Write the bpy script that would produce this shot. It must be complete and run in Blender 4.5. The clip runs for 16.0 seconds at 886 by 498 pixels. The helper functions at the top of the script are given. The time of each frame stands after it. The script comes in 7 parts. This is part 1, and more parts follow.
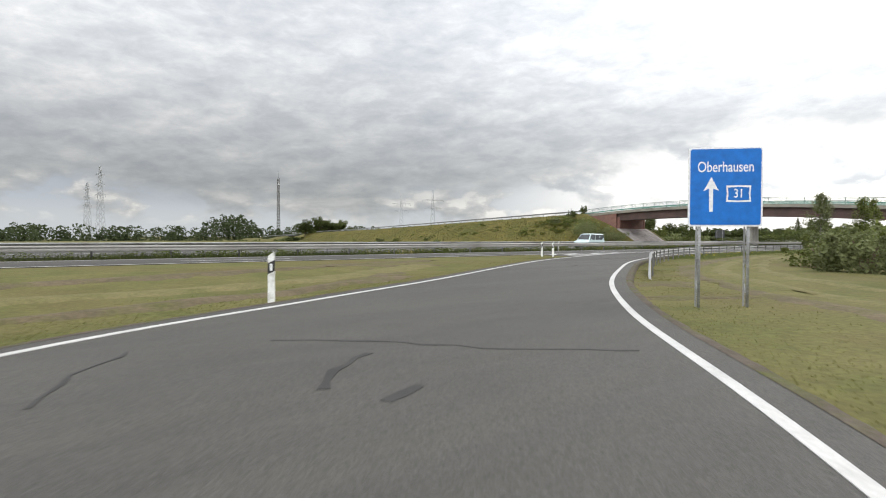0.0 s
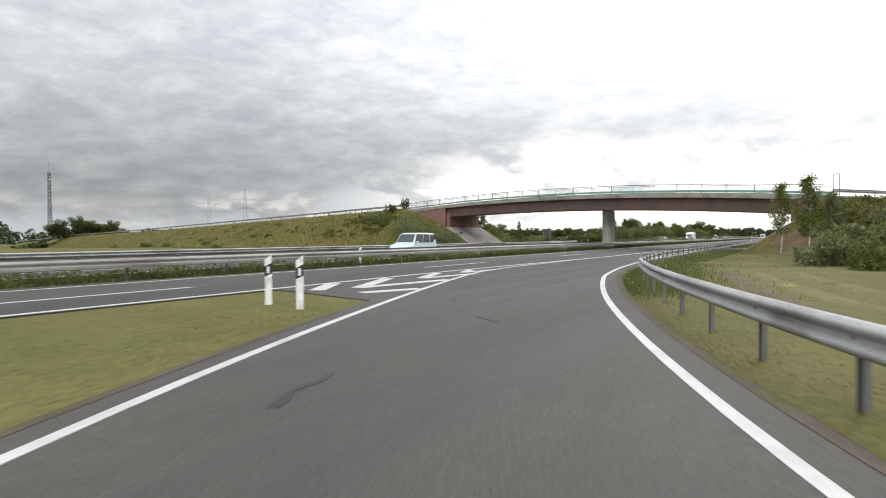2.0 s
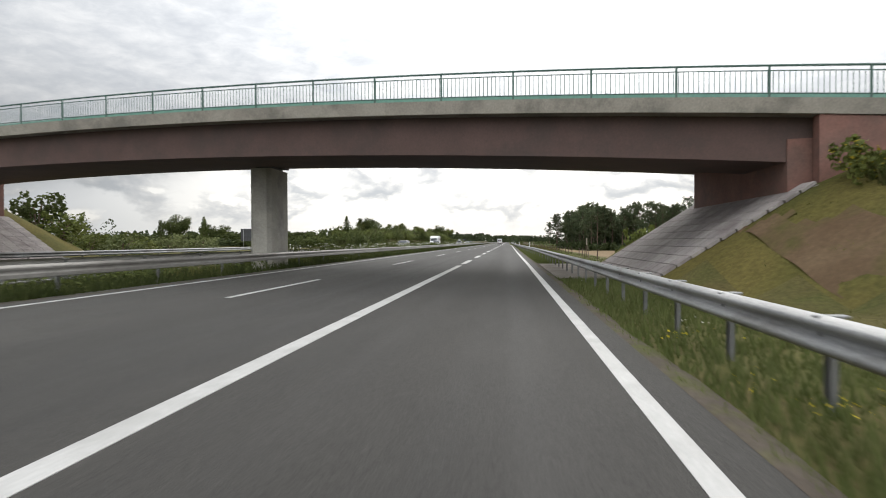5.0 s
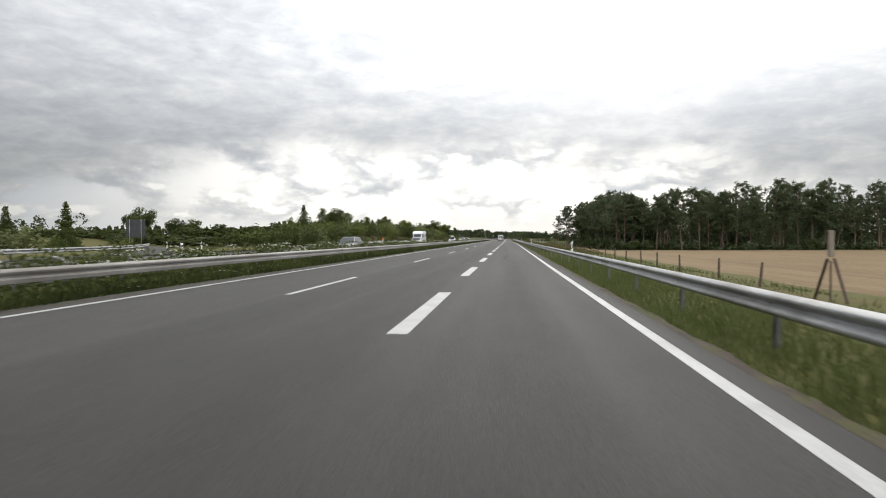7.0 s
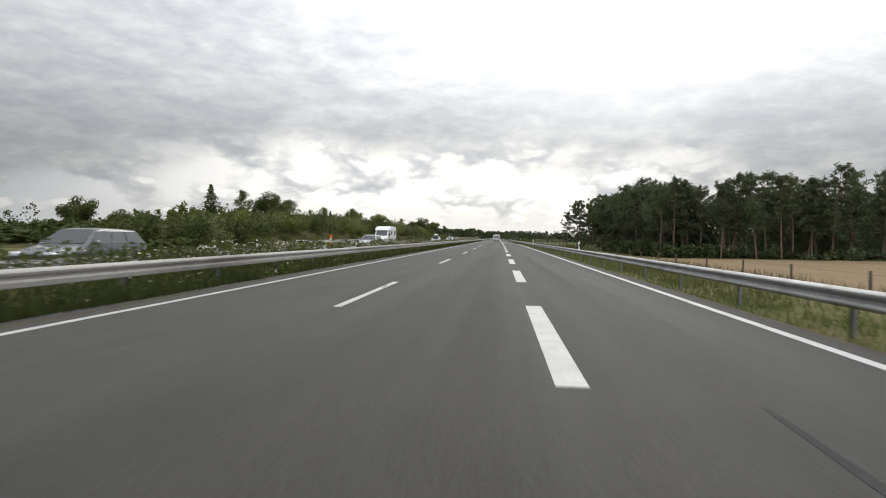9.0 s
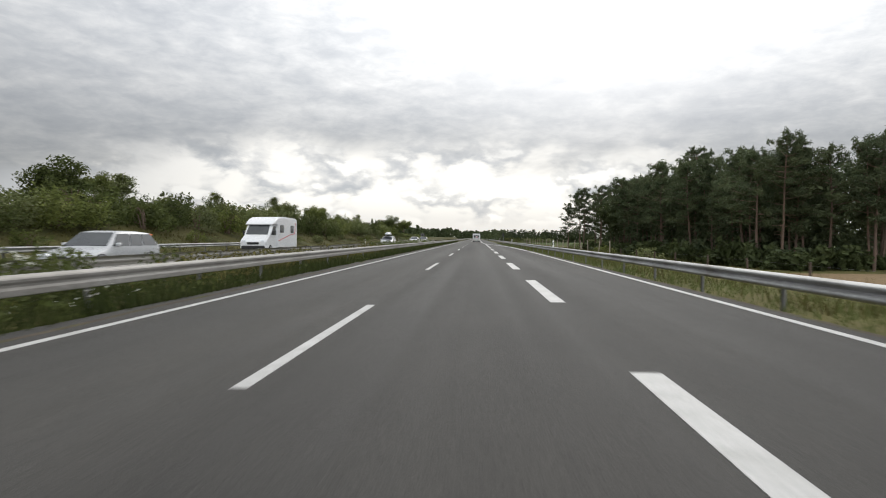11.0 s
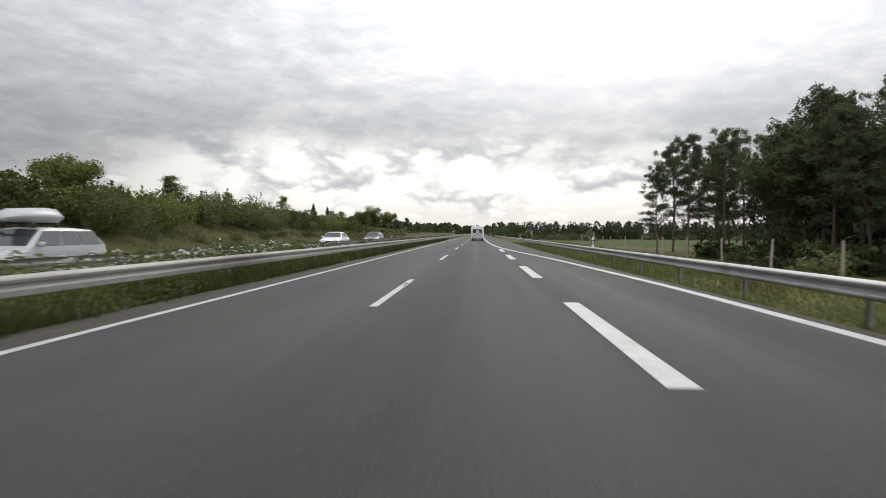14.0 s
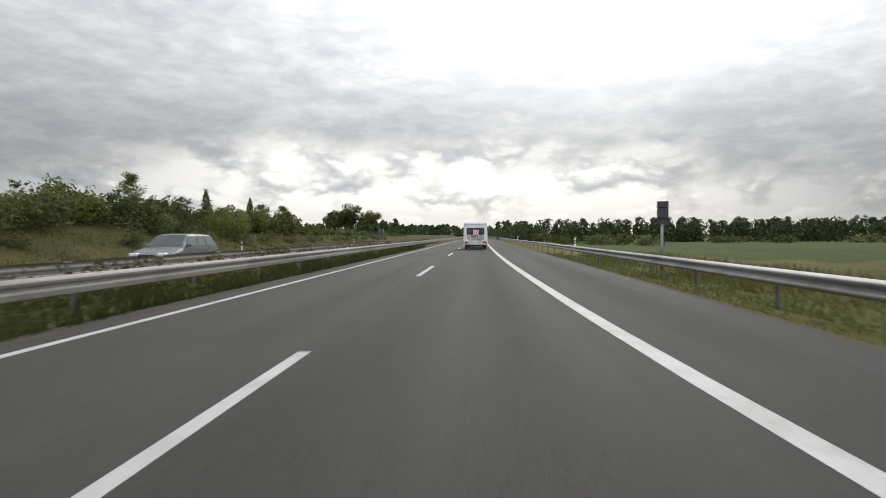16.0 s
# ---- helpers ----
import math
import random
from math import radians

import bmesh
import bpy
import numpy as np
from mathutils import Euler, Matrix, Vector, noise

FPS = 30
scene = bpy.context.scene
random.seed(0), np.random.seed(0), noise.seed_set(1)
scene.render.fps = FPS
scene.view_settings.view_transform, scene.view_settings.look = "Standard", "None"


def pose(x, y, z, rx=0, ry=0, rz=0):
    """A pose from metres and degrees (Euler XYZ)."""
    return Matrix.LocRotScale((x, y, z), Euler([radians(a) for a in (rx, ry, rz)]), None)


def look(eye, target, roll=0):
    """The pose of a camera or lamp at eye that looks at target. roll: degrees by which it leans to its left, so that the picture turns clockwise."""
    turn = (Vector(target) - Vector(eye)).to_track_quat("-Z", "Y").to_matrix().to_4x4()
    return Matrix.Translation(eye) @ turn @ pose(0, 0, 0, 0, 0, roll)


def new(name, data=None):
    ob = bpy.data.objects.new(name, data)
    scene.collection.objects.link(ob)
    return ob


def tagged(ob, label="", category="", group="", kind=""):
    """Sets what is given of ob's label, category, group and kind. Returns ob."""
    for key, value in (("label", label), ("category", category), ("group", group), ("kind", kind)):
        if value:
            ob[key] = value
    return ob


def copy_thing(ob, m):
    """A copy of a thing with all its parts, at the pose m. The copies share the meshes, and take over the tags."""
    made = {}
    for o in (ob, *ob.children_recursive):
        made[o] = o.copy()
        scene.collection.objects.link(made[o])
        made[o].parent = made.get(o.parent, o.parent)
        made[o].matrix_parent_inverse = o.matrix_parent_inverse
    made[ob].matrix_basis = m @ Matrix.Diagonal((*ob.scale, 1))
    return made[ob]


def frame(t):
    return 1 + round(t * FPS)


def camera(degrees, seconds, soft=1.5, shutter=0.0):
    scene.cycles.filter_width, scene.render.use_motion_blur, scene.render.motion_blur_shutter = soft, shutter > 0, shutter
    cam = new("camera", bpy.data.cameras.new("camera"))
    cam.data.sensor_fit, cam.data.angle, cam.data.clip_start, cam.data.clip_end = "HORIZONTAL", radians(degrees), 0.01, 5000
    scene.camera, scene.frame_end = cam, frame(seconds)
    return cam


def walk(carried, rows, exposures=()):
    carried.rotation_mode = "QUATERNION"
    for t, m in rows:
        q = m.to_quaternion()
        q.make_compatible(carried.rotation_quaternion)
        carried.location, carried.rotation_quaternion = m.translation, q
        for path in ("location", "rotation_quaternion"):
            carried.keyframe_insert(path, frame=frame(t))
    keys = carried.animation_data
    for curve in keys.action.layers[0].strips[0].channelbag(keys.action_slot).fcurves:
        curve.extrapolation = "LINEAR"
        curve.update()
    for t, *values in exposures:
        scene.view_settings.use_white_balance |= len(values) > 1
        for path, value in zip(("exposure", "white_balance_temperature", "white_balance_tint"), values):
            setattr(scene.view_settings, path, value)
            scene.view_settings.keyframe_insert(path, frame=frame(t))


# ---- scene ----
import itertools

cam = camera(76.07, 16.0, soft=1.0, shutter=0.18)
# seconds, x, y, z, yaw, pitch, roll: along the slip road, then straight up the motorway
PATH_ROWS = [
    (0.0, 26.954, -99.475, 1.254, 49.372, -1.161, -0.241),
    (0.5, 23.183, -95.494, 1.339, 45.276, -0.912, 0.045),
    (1.0, 18.950, -90.096, 1.301, 40.625, -0.791, -0.024),
    (1.5, 14.709, -83.618, 1.303, 36.126, -0.899, 0.478),
    (2.0, 10.877, -76.763, 1.316, 31.696, -1.013, 0.438),
    (2.5, 7.621, -69.559, 1.297, 26.121, -1.122, -0.342),
    (3.0, 5.099, -62.694, 1.305, 19.091, -1.451, -0.052),
    (3.5, 3.410, -54.595, 1.291, 12.534, -0.918, 0.426),
    (4.0, 2.626, -46.834, 1.185, 7.481, -0.659, 0.137),
    (4.2, 2.580, -43.513, 1.190, 7.300, -0.680, 0.160),
    (6.3, 2.097, -8.637, 1.295, 5.348, -0.958, 0.422),
    (6.5, 1.992, -4.816, 1.318, 5.872, -1.103, 0.304),
    (7.0, 1.540, 4.338, 1.324, 6.646, -1.103, 0.142),
    (7.5, 0.989, 13.762, 1.328, 7.185, -1.184, -0.045),
    (8.0, 0.366, 23.231, 1.315, 6.820, -1.256, -0.200),
    (8.5, -0.165, 32.944, 1.327, 6.452, -1.227, -0.240),
    (9.0, -0.658, 42.915, 1.315, 5.761, -1.187, -0.725),
    (11.5, -1.658, 95.420, 1.298, 3.263, -1.172, -0.084),
    (12.0, -1.574, 106.551, 1.298, 3.626, -1.584, 0.426),
    (12.5, -1.657, 117.419, 1.324, 3.546, -1.599, -0.082),
    (13.0, -1.683, 128.452, 1.308, 3.699, -1.432, -0.402),
    (13.5, -1.722, 139.604, 1.303, 3.692, -1.293, 0.015),
    (14.0, -1.758, 151.084, 1.324, 3.612, -1.601, -0.087),
    (14.5, -1.774, 162.293, 1.314, 3.587, -1.410, 0.146),
    (15.0, -1.808, 173.782, 1.306, 3.385, -1.434, -0.015),
    (15.5, -1.722, 185.361, 1.306, 3.590, -1.386, 0.295),
    (16.0, -1.670, 196.884, 1.307, 3.646, -1.357, 0.461),
]
walk(cam, [(r[0], pose(r[1], r[2], r[3], 90 + r[5], r[6], r[4])) for r in PATH_ROWS],
     exposures=[(0.0, 0.32), (1.5, 0.28), (3.0, 0.15), (4.2, 0.04), (6.3, -0.03), (7.5, -0.11), (9.2, -0.20), (12.0, -0.26), (16.0, -0.26)])

# ---- world, sun ----
SUN_AZ, SUN_EL = radians(12.0), radians(36.0)      # clockwise from +Y, above the horizon
SUN_DIR = Vector((math.sin(SUN_AZ) * math.cos(SUN_EL), math.cos(SUN_AZ) * math.cos(SUN_EL), math.sin(SUN_EL)))


def build_world():
    w = bpy.data.worlds.new("overcast_sky")
    scene.world = w
    w.use_nodes = True
    nt = w.node_tree
    nt.nodes.clear()
    N, L = nt.nodes.new, nt.links.new

    def math_node(op, a, b=None, clamp=False):
        n = N("ShaderNodeMath")
        n.operation, n.use_clamp = op, clamp
        for k, v in ((0, a), (1, b)):
            if v is None:
                continue
            if isinstance(v, (int, float)):
                n.inputs[k].default_value = v
            else:
                L(v, n.inputs[k])
        return n.outputs[0]

    def ramp(src, stops):
        n = N("ShaderNodeValToRGB")
        el = n.color_ramp.elements
        while len(el) < len(stops):
            el.new(0.5)
        for e, (p, c) in zip(el, stops):
            e.position, e.color = p, (*c, 1) if len(c) == 3 else c
        L(src, n.inputs[0])
        return n.outputs[0]

    def mix(f, a, b, kind="MIX"):
        n = N("ShaderNodeMix")
        n.data_type, n.blend_type = "RGBA", kind
        if isinstance(f, (int, float)):
            n.inputs[0].default_value = f
        else:
            L(f, n.inputs[0])
        for k, v in ((6, a), (7, b)):
            if isinstance(v, tuple):
                n.inputs[k].default_value = (*v, 1)
            else:
                L(v, n.inputs[k])
        return n.outputs[2]

    tc = N("ShaderNodeTexCoord")
    sep = N("ShaderNodeSeparateXYZ")
    L(tc.outputs["Generated"], sep.inputs[0])
    X, Y, Z = sep.outputs
    up = math_node("MAXIMUM", Z, 0.0)
    den = math_node("ADD", up, 0.12)
    comb = N("ShaderNodeCombineXYZ")
    L(math_node("DIVIDE", X, den), comb.inputs[0])
    L(math_node("DIVIDE", Y, den), comb.inputs[1])

    def noise_tex(scale, detail, rough, dist, vec=comb.outputs[0], offset=(0, 0, 0), stretch=(1, 1, 1)):
        mp = N("ShaderNodeMapping")
        mp.inputs["Location"].default_value = offset
        mp.inputs["Scale"].default_value = stretch
        L(vec, mp.inputs[0])
        n = N("ShaderNodeTexNoise")
        n.inputs["Scale"].default_value, n.inputs["Detail"].default_value = scale, detail
        n.inputs["Roughness"].default_value, n.inputs["Distortion"].default_value = rough, dist
        L(mp.outputs[0], n.inputs["Vector"])
        return n.outputs[0]

    def span(src, lo, hi, a=0.0, b=1.0, soft=True):
        n = N("ShaderNodeMapRange")
        n.interpolation_type = "SMOOTHSTEP" if soft else "LINEAR"
        n.inputs[1].default_value, n.inputs[2].default_value, n.inputs[3].default_value, n.inputs[4].default_value = lo, hi, a, b
        L(src, n.inputs[0])
        return n.outputs[0]

    def times(col, f):
        n = N("ShaderNodeVectorMath")
        n.operation = "SCALE"
        L(col, n.inputs[0])
        L(f, n.inputs["Scale"])
        return n.outputs[0]

    az = math_node("ARCTAN2", X, Y)
    dot = N("ShaderNodeVectorMath")
    dot.operation = "DOT_PRODUCT"
    L(tc.outputs["Generated"], dot.inputs[0])
    dot.inputs[1].default_value = SUN_DIR
    # the high grey layer: broad patches, small ripples, brighter about the sun, darker to the west
    big = noise_tex(0.55, 3, 0.5, 0.3, offset=(3.1, 1.7, 0))
    mid = noise_tex(2.1, 6, 0.60, 0.35, stretch=(0.9, 1.25, 1), offset=(0.4, 5.2, 0))
    fine = noise_tex(19.0, 5, 0.60, 0.25, vec=tc.outputs["Generated"], stretch=(1, 1, 2.6), offset=(2, 0, 1))
    cloud = math_node("ADD", math_node("ADD", math_node("MULTIPLY", big, 0.34), math_node("MULTIPLY", mid, 0.30)), math_node("MULTIPLY", fine, 0.36))
    grey = ramp(cloud, [(0.36, (0.60, 0.625, 0.665)), (0.47, (0.74, 0.76, 0.785)), (0.55, (0.88, 0.89, 0.90)), (0.66, (1.10, 1.10, 1.09))])
    side = span(az, -1.15, -0.12, 0.66, 1.0)
    low = span(Z, 0.06, 0.38, 0.62, 1.46)
    layer = times(grey, math_node("MULTIPLY", side, low))
    glow = span(math_node("POWER", math_node("MAXIMUM", dot.outputs["Value"], 0.0), 11.0), 0.16, 0.86)
    layer = mix(math_node("MULTIPLY", glow, 0.85), layer, (1.55, 1.53, 1.51))
    # below its edge the sky opens: pale gaps with small heaped clouds, lit from behind, grey beneath
    flat = N("ShaderNodeCombineXYZ")
    L(az, flat.inputs[0])
    L(math_node("MULTIPLY", Z, 1.8), flat.inputs[1])
    above = N("ShaderNodeCombineXYZ")
    L(az, above.inputs[0])
    L(math_node("MULTIPLY", math_node("ADD", Z, 0.014), 1.8), above.inputs[1])
    heap = noise_tex(11.0, 5, 0.52, 0.15, vec=flat.outputs[0], offset=(1.3, 0.4, 0))
    heap_up = noise_tex(11.0, 5, 0.52, 0.15, vec=above.outputs[0], offset=(1.3, 0.4, 0))
    rim = math_node("SUBTRACT", heap, heap_up)
    heaps = ramp(math_node("ADD", math_node("MULTIPLY", rim, 3.2), 0.5), [(0.18, (0.64, 0.665, 0.70)), (0.48, (0.80, 0.81, 0.825)), (0.66, (0.98, 0.975, 0.96)), (0.84, (1.30, 1.28, 1.23))])
    lit_side = math_node("MULTIPLY", span(az, -0.92, -0.28), span(az, 0.75, 0.14))
    gap = mix(lit_side, (0.40, 0.43, 0.48), (1.42, 1.38, 1.30))
    gap = mix(span(Z, 0.075, 0.02), gap, mix(lit_side, (0.50, 0.53, 0.56), (1.08, 1.07, 1.04)))
    shade = math_node("ADD", math_node("MULTIPLY", lit_side, 0.52), 0.52)
    thick = math_node("MULTIPLY", span(heap, 0.43, 0.57), span(Z, 0.012, 0.045))
    open_sky = mix(thick, gap, times(heaps, shade))
    edge = math_node("ADD", Z, math_node("MULTIPLY", math_node("SUBTRACT", noise_tex(3.2, 5, 0.55, 0.4, vec=flat.outputs[0], offset=(4.0, 2.2, 0)), 0.5), 0.22))
    edge = math_node("ADD", edge, math_node("MULTIPLY", math_node("SUBTRACT", 1.0, lit_side), 0.085))
    col = mix(span(edge, 0.115, 0.185), open_sky, layer)
    # cloud is thinnest overhead, and brightest where the sun stands behind it
    over = N("ShaderNodeMapRange")
    over.interpolation_type = "SMOOTHSTEP"
    over.inputs[1].default_value, over.inputs[2].default_value, over.inputs[3].default_value, over.inputs[4].default_value = 0.40, 0.85, 1.0, 1.45
    L(Z, over.inputs[0])
    disc = math_node("MULTIPLY", math_node("POWER", math_node("MAXIMUM", dot.outputs["Value"], 0.0), 18.0), 0.7)
    hyp = math_node("SQRT", math_node("ADD", math_node("MULTIPLY", X, X), math_node("MULTIPLY", Y, Y)))
    # and the sky to the south, behind the way, is the clearer half
    back = N("ShaderNodeMapRange")
    back.interpolation_type = "SMOOTHSTEP"
    back.inputs[1].default_value, back.inputs[2].default_value, back.inputs[3].default_value, back.inputs[4].default_value = -0.25, -0.8, 0.0, 1.2
    L(math_node("DIVIDE", Y, math_node("MAXIMUM", hyp, 0.01)), back.inputs[0])
    gain = math_node("ADD", math_node("ADD", over.outputs[0], disc), back.outputs[0])
    vs = N("ShaderNodeVectorMath")
    vs.operation = "SCALE"
    L(col, vs.inputs[0])
    L(gain, vs.inputs["Scale"])
    col = vs.outputs[0]
    sky = N("ShaderNodeTexSky")
    sky.sky_type, sky.sun_disc = "NISHITA", False
    sky.sun_elevation, sky.sun_rotation = SUN_EL, SUN_AZ
    b1, b2, ms, out = N("ShaderNodeBackground"), N("ShaderNodeBackground"), N("ShaderNodeMixShader"), N("ShaderNodeOutputWorld")
    L(sky.outputs[0], b1.inputs[0])
    b1.inputs[1].default_value = 0.1
    L(col, b2.inputs[0])
    b2.inputs[1].default_value = 0.95
    ms.inputs[0].default_value = 0.93
    L(b1.outputs[0], ms.inputs[1])
    L(b2.outputs[0], ms.inputs[2])
    L(ms.outputs[0], out.inputs[0])


build_world()
sun_data = bpy.data.lights.new("sun", "SUN")
sun_data.energy, sun_data.angle, sun_data.color = 0.9, radians(25), (1.0, 0.97, 0.92)
new("sun", sun_data).matrix_world = look((0, 0, 60), Vector((0, 0, 60)) - SUN_DIR)


# ---- materials ----
def surface(name, c1, c2, scale=3.0, rough=0.8, bump=0.1, fine=40.0, metal=0.0, spots=None, spot_scale=0.4, vary=0.0, coords="pos", stretch=(1, 1, 1), spec=0.4, translucent=0.0, strain=0.5):
    """Two colours mixed by a coarse and a fine noise, optional large spots, bump from the fine grain, and variation from piece to piece."""
    m = bpy.data.materials.new(name)
    m.use_nodes = True
    nt = m.node_tree
    N, L = nt.nodes.new, nt.links.new
    bsdf = nt.nodes["Principled BSDF"]
    if coords == "pos":
        src = N("ShaderNodeNewGeometry").outputs["Position"]
    else:
        src = N("ShaderNodeTexCoord").outputs["Object"]
    mp = N("ShaderNodeMapping")
    mp.inputs["Scale"].default_value = stretch
    L(src, mp.inputs[0])

    def tex(s, d, r=0.6):
        n = N("ShaderNodeTexNoise")
        n.inputs["Scale"].default_value, n.inputs["Detail"].default_value, n.inputs["Roughness"].default_value = s, d, r
        L(mp.outputs[0], n.inputs["Vector"])
        return n.outputs[0]

    def mix(f, a, b, kind="MIX"):
        n = N("ShaderNodeMix")
        n.data_type, n.blend_type = "RGBA", kind
        if isinstance(f, float):
            n.inputs[0].default_value = f
        else:
            L(f, n.inputs[0])
        for k, v in ((6, a), (7, b)):
            if isinstance(v, tuple):
                n.inputs[k].default_value = (*v, 1)
            else:
                L(v, n.inputs[k])
        return n.outputs[2]

    def rng(src, lo, hi, a=0.0, b=1.0):
        n = N("ShaderNodeMapRange")
        n.inputs[1].default_value, n.inputs[2].default_value = lo, hi
        n.inputs[3].default_value, n.inputs[4].default_value = a, b
        L(src, n.inputs[0])
        return n.outputs[0]

    coarse, grain = tex(scale, 4), tex(fine, 3)
    col = mix(rng(coarse, 0.35, 0.65), c1, c2)
    if spots:
        col = mix(rng(tex(spot_scale, 5, 0.65), 0.48, 0.66), col, spots)
    gr = rng(grain, 0.25, 0.75, 1 - 0.35 * strain, 1 + 0.35 * strain)
    comb = N("ShaderNodeCombineColor")
    for k in range(3):
        L(gr, comb.inputs[k])
    col = mix(1.0, col, comb.outputs[0], "MULTIPLY")
    if vary:
        oi, geo = N("ShaderNodeObjectInfo"), N("ShaderNodeNewGeometry")
        add = N("ShaderNodeMath")
        add.operation = "ADD"
        L(oi.outputs["Random"], add.inputs[0])
        L(geo.outputs["Random Per Island"], add.inputs[1])
        v = rng(add.outputs[0], 0.0, 2.0, 1 - vary, 1 + vary)
        c2n = N("ShaderNodeCombineColor")
        for k in range(3):
            L(v, c2n.inputs[k])
        col = mix(1.0, col, c2n.outputs[0], "MULTIPLY")
    L(col, bsdf.inputs["Base Color"])
    bsdf.inputs["Roughness"].default_value = rough
    L(rng(grain, 0.2, 0.8, max(0.03, rough - 0.1), min(1.0, rough + 0.1)), bsdf.inputs["Roughness"])
    bsdf.inputs["Metallic"].default_value = metal
    bsdf.inputs["Specular IOR Level"].default_value = spec
    if bump:
        b = N("ShaderNodeBump")
        b.inputs["Strength"].default_value, b.inputs["Distance"].default_value = bump, 0.02
        L(grain, b.inputs["Height"])
        L(b.outputs[0], bsdf.inputs["Normal"])
    if translucent:
        tr, ms = N("ShaderNodeBsdfTranslucent"), N("ShaderNodeMixShader")
        L(col, tr.inputs[0])
        ms.inputs[0].default_value = translucent
        L(bsdf.outputs[0], ms.inputs[1])
        L(tr.outputs[0], ms.inputs[2])
        L(ms.outputs[0], nt.nodes["Material Output"].inputs[0])
    return m


def asphalt(name, dark, light, patch, lanes=False, darker_end=False):
    """Rolled asphalt: stones of several greys, long tracks worn by tyres, a few broad tonal patches. lanes: the right
    lane is darker, and the road darkens towards the north. The last flag darkens the end of the slip road.
    """
    m = bpy.data.materials.new(name)
    m.use_nodes = True
    nt = m.node_tree
    N, L = nt.nodes.new, nt.links.new
    bsdf = nt.nodes["Principled BSDF"]
    pos = N("ShaderNodeNewGeometry").outputs["Position"]

    def noise_at(scale, detail, stretch=(1, 1, 1), rough=0.6):
        mp = N("ShaderNodeMapping")
        mp.inputs["Scale"].default_value = stretch
        L(pos, mp.inputs[0])
        n = N("ShaderNodeTexNoise")
        n.inputs["Scale"].default_value, n.inputs["Detail"].default_value, n.inputs["Roughness"].default_value = scale, detail, rough
        L(mp.outputs[0], n.inputs["Vector"])
        return n.outputs[0]

    def rng(src, lo, hi, a, b):
        n = N("ShaderNodeMapRange")
        n.inputs[1].default_value, n.inputs[2].default_value = lo, hi
        n.inputs[3].default_value, n.inputs[4].default_value = a, b
        L(src, n.inputs[0])
        return n.outputs[0]

    def mul(a, b):
        n = N("ShaderNodeMath")
        n.operation = "MULTIPLY"
        L(a, n.inputs[0])
        L(b, n.inputs[1])
        return n.outputs[0]

    def mix(f, a, b):
        n = N("ShaderNodeMix")
        n.data_type = "RGBA"
        L(f, n.inputs[0])
        for k, v in ((6, a), (7, b)):
            if isinstance(v, tuple):
                n.inputs[k].default_value = (*v, 1)
            else:
                L(v, n.inputs[k])
        return n.outputs[2]

    vor = N("ShaderNodeTexVoronoi")
    vor.inputs["Scale"].default_value = 75.0
    L(pos, vor.inputs["Vector"])
    stone = rng(vor.outputs["Color"], 0.0, 1.0, 0.62, 1.40)
    tracks = rng(noise_at(0.9, 3, (1.0, 0.012, 1.0)), 0.35, 0.65, 0.86, 1.15)
    blotch = rng(noise_at(2.2, 5, (1.0, 0.25, 1.0)), 0.3, 0.7, 0.90, 1.10)
    grit = rng(noise_at(24, 4), 0.3, 0.7, 0.80, 1.20)
    col = mix(rng(noise_at(0.18, 4, (1.0, 0.3, 1.0)), 0.40, 0.62, 0.0, 1.0), mix(rng(noise_at(0.6, 4, (1, 0.1, 1)), 0.35, 0.65, 0.0, 1.0), dark, light), patch)
    v = mul(mul(mul(stone, tracks), blotch), grit)
    if lanes:
        sep = N("ShaderNodeSeparateXYZ")
        L(pos, sep.inputs[0])
        v = mul(mul(v, rng(sep.outputs[0], -3.9, -3.3, 1.0, 0.82)), rng(sep.outputs[1], 20.0, 110.0, 1.0, 0.86))
    if darker_end:
        sep = N("ShaderNodeSeparateXYZ")
        L(pos, sep.inputs[0])
        v = mul(v, rng(sep.outputs[1], -72.0, -46.0, 1.0, 0.74))
    vm = N("ShaderNodeVectorMath")
    vm.operation = "SCALE"
    L(col, vm.inputs[0])
    L(v, vm.inputs["Scale"])
    L(vm.outputs[0], bsdf.inputs["Base Color"])
    L(rng(tracks, 0.86, 1.15, 0.72, 0.88), bsdf.inputs["Roughness"])
    bsdf.inputs["Specular IOR Level"].default_value = 0.35
    b = N("ShaderNodeBump")
    b.inputs["Strength"].default_value, b.inputs["Distance"].default_value = 0.5, 0.006
    L(vor.outputs["Distance"], b.inputs["Height"])
    L(b.outputs[0], bsdf.inputs["Normal"])
    return m


ASPHALT = asphalt("asphalt", (0.0410, 0.0388, 0.0348), (0.0492, 0.0465, 0.0416), (0.0532, 0.0500, 0.0444), True)
SLIP_ASPHALT = asphalt("worn_slip_asphalt", (0.0465, 0.0440, 0.0398), (0.0547, 0.0517, 0.0466), (0.0597, 0.0563, 0.0503), False, True)
TAR = surface("tar_seal", (0.024, 0.023, 0.022), (0.037, 0.036, 0.034), 1.2, 0.75, 0.1, 30, spec=0.3)
SKID = surface("rubber_streak", (0.033, 0.032, 0.031), (0.041, 0.040, 0.038), 3, 0.85, 0.1, 40, spec=0.2)
PAINT = surface("road_paint", (0.47, 0.465, 0.45), (0.40, 0.395, 0.38), 1.3, 0.6, 0.1, 26, spots=(0.36, 0.355, 0.34), spot_scale=1.6)
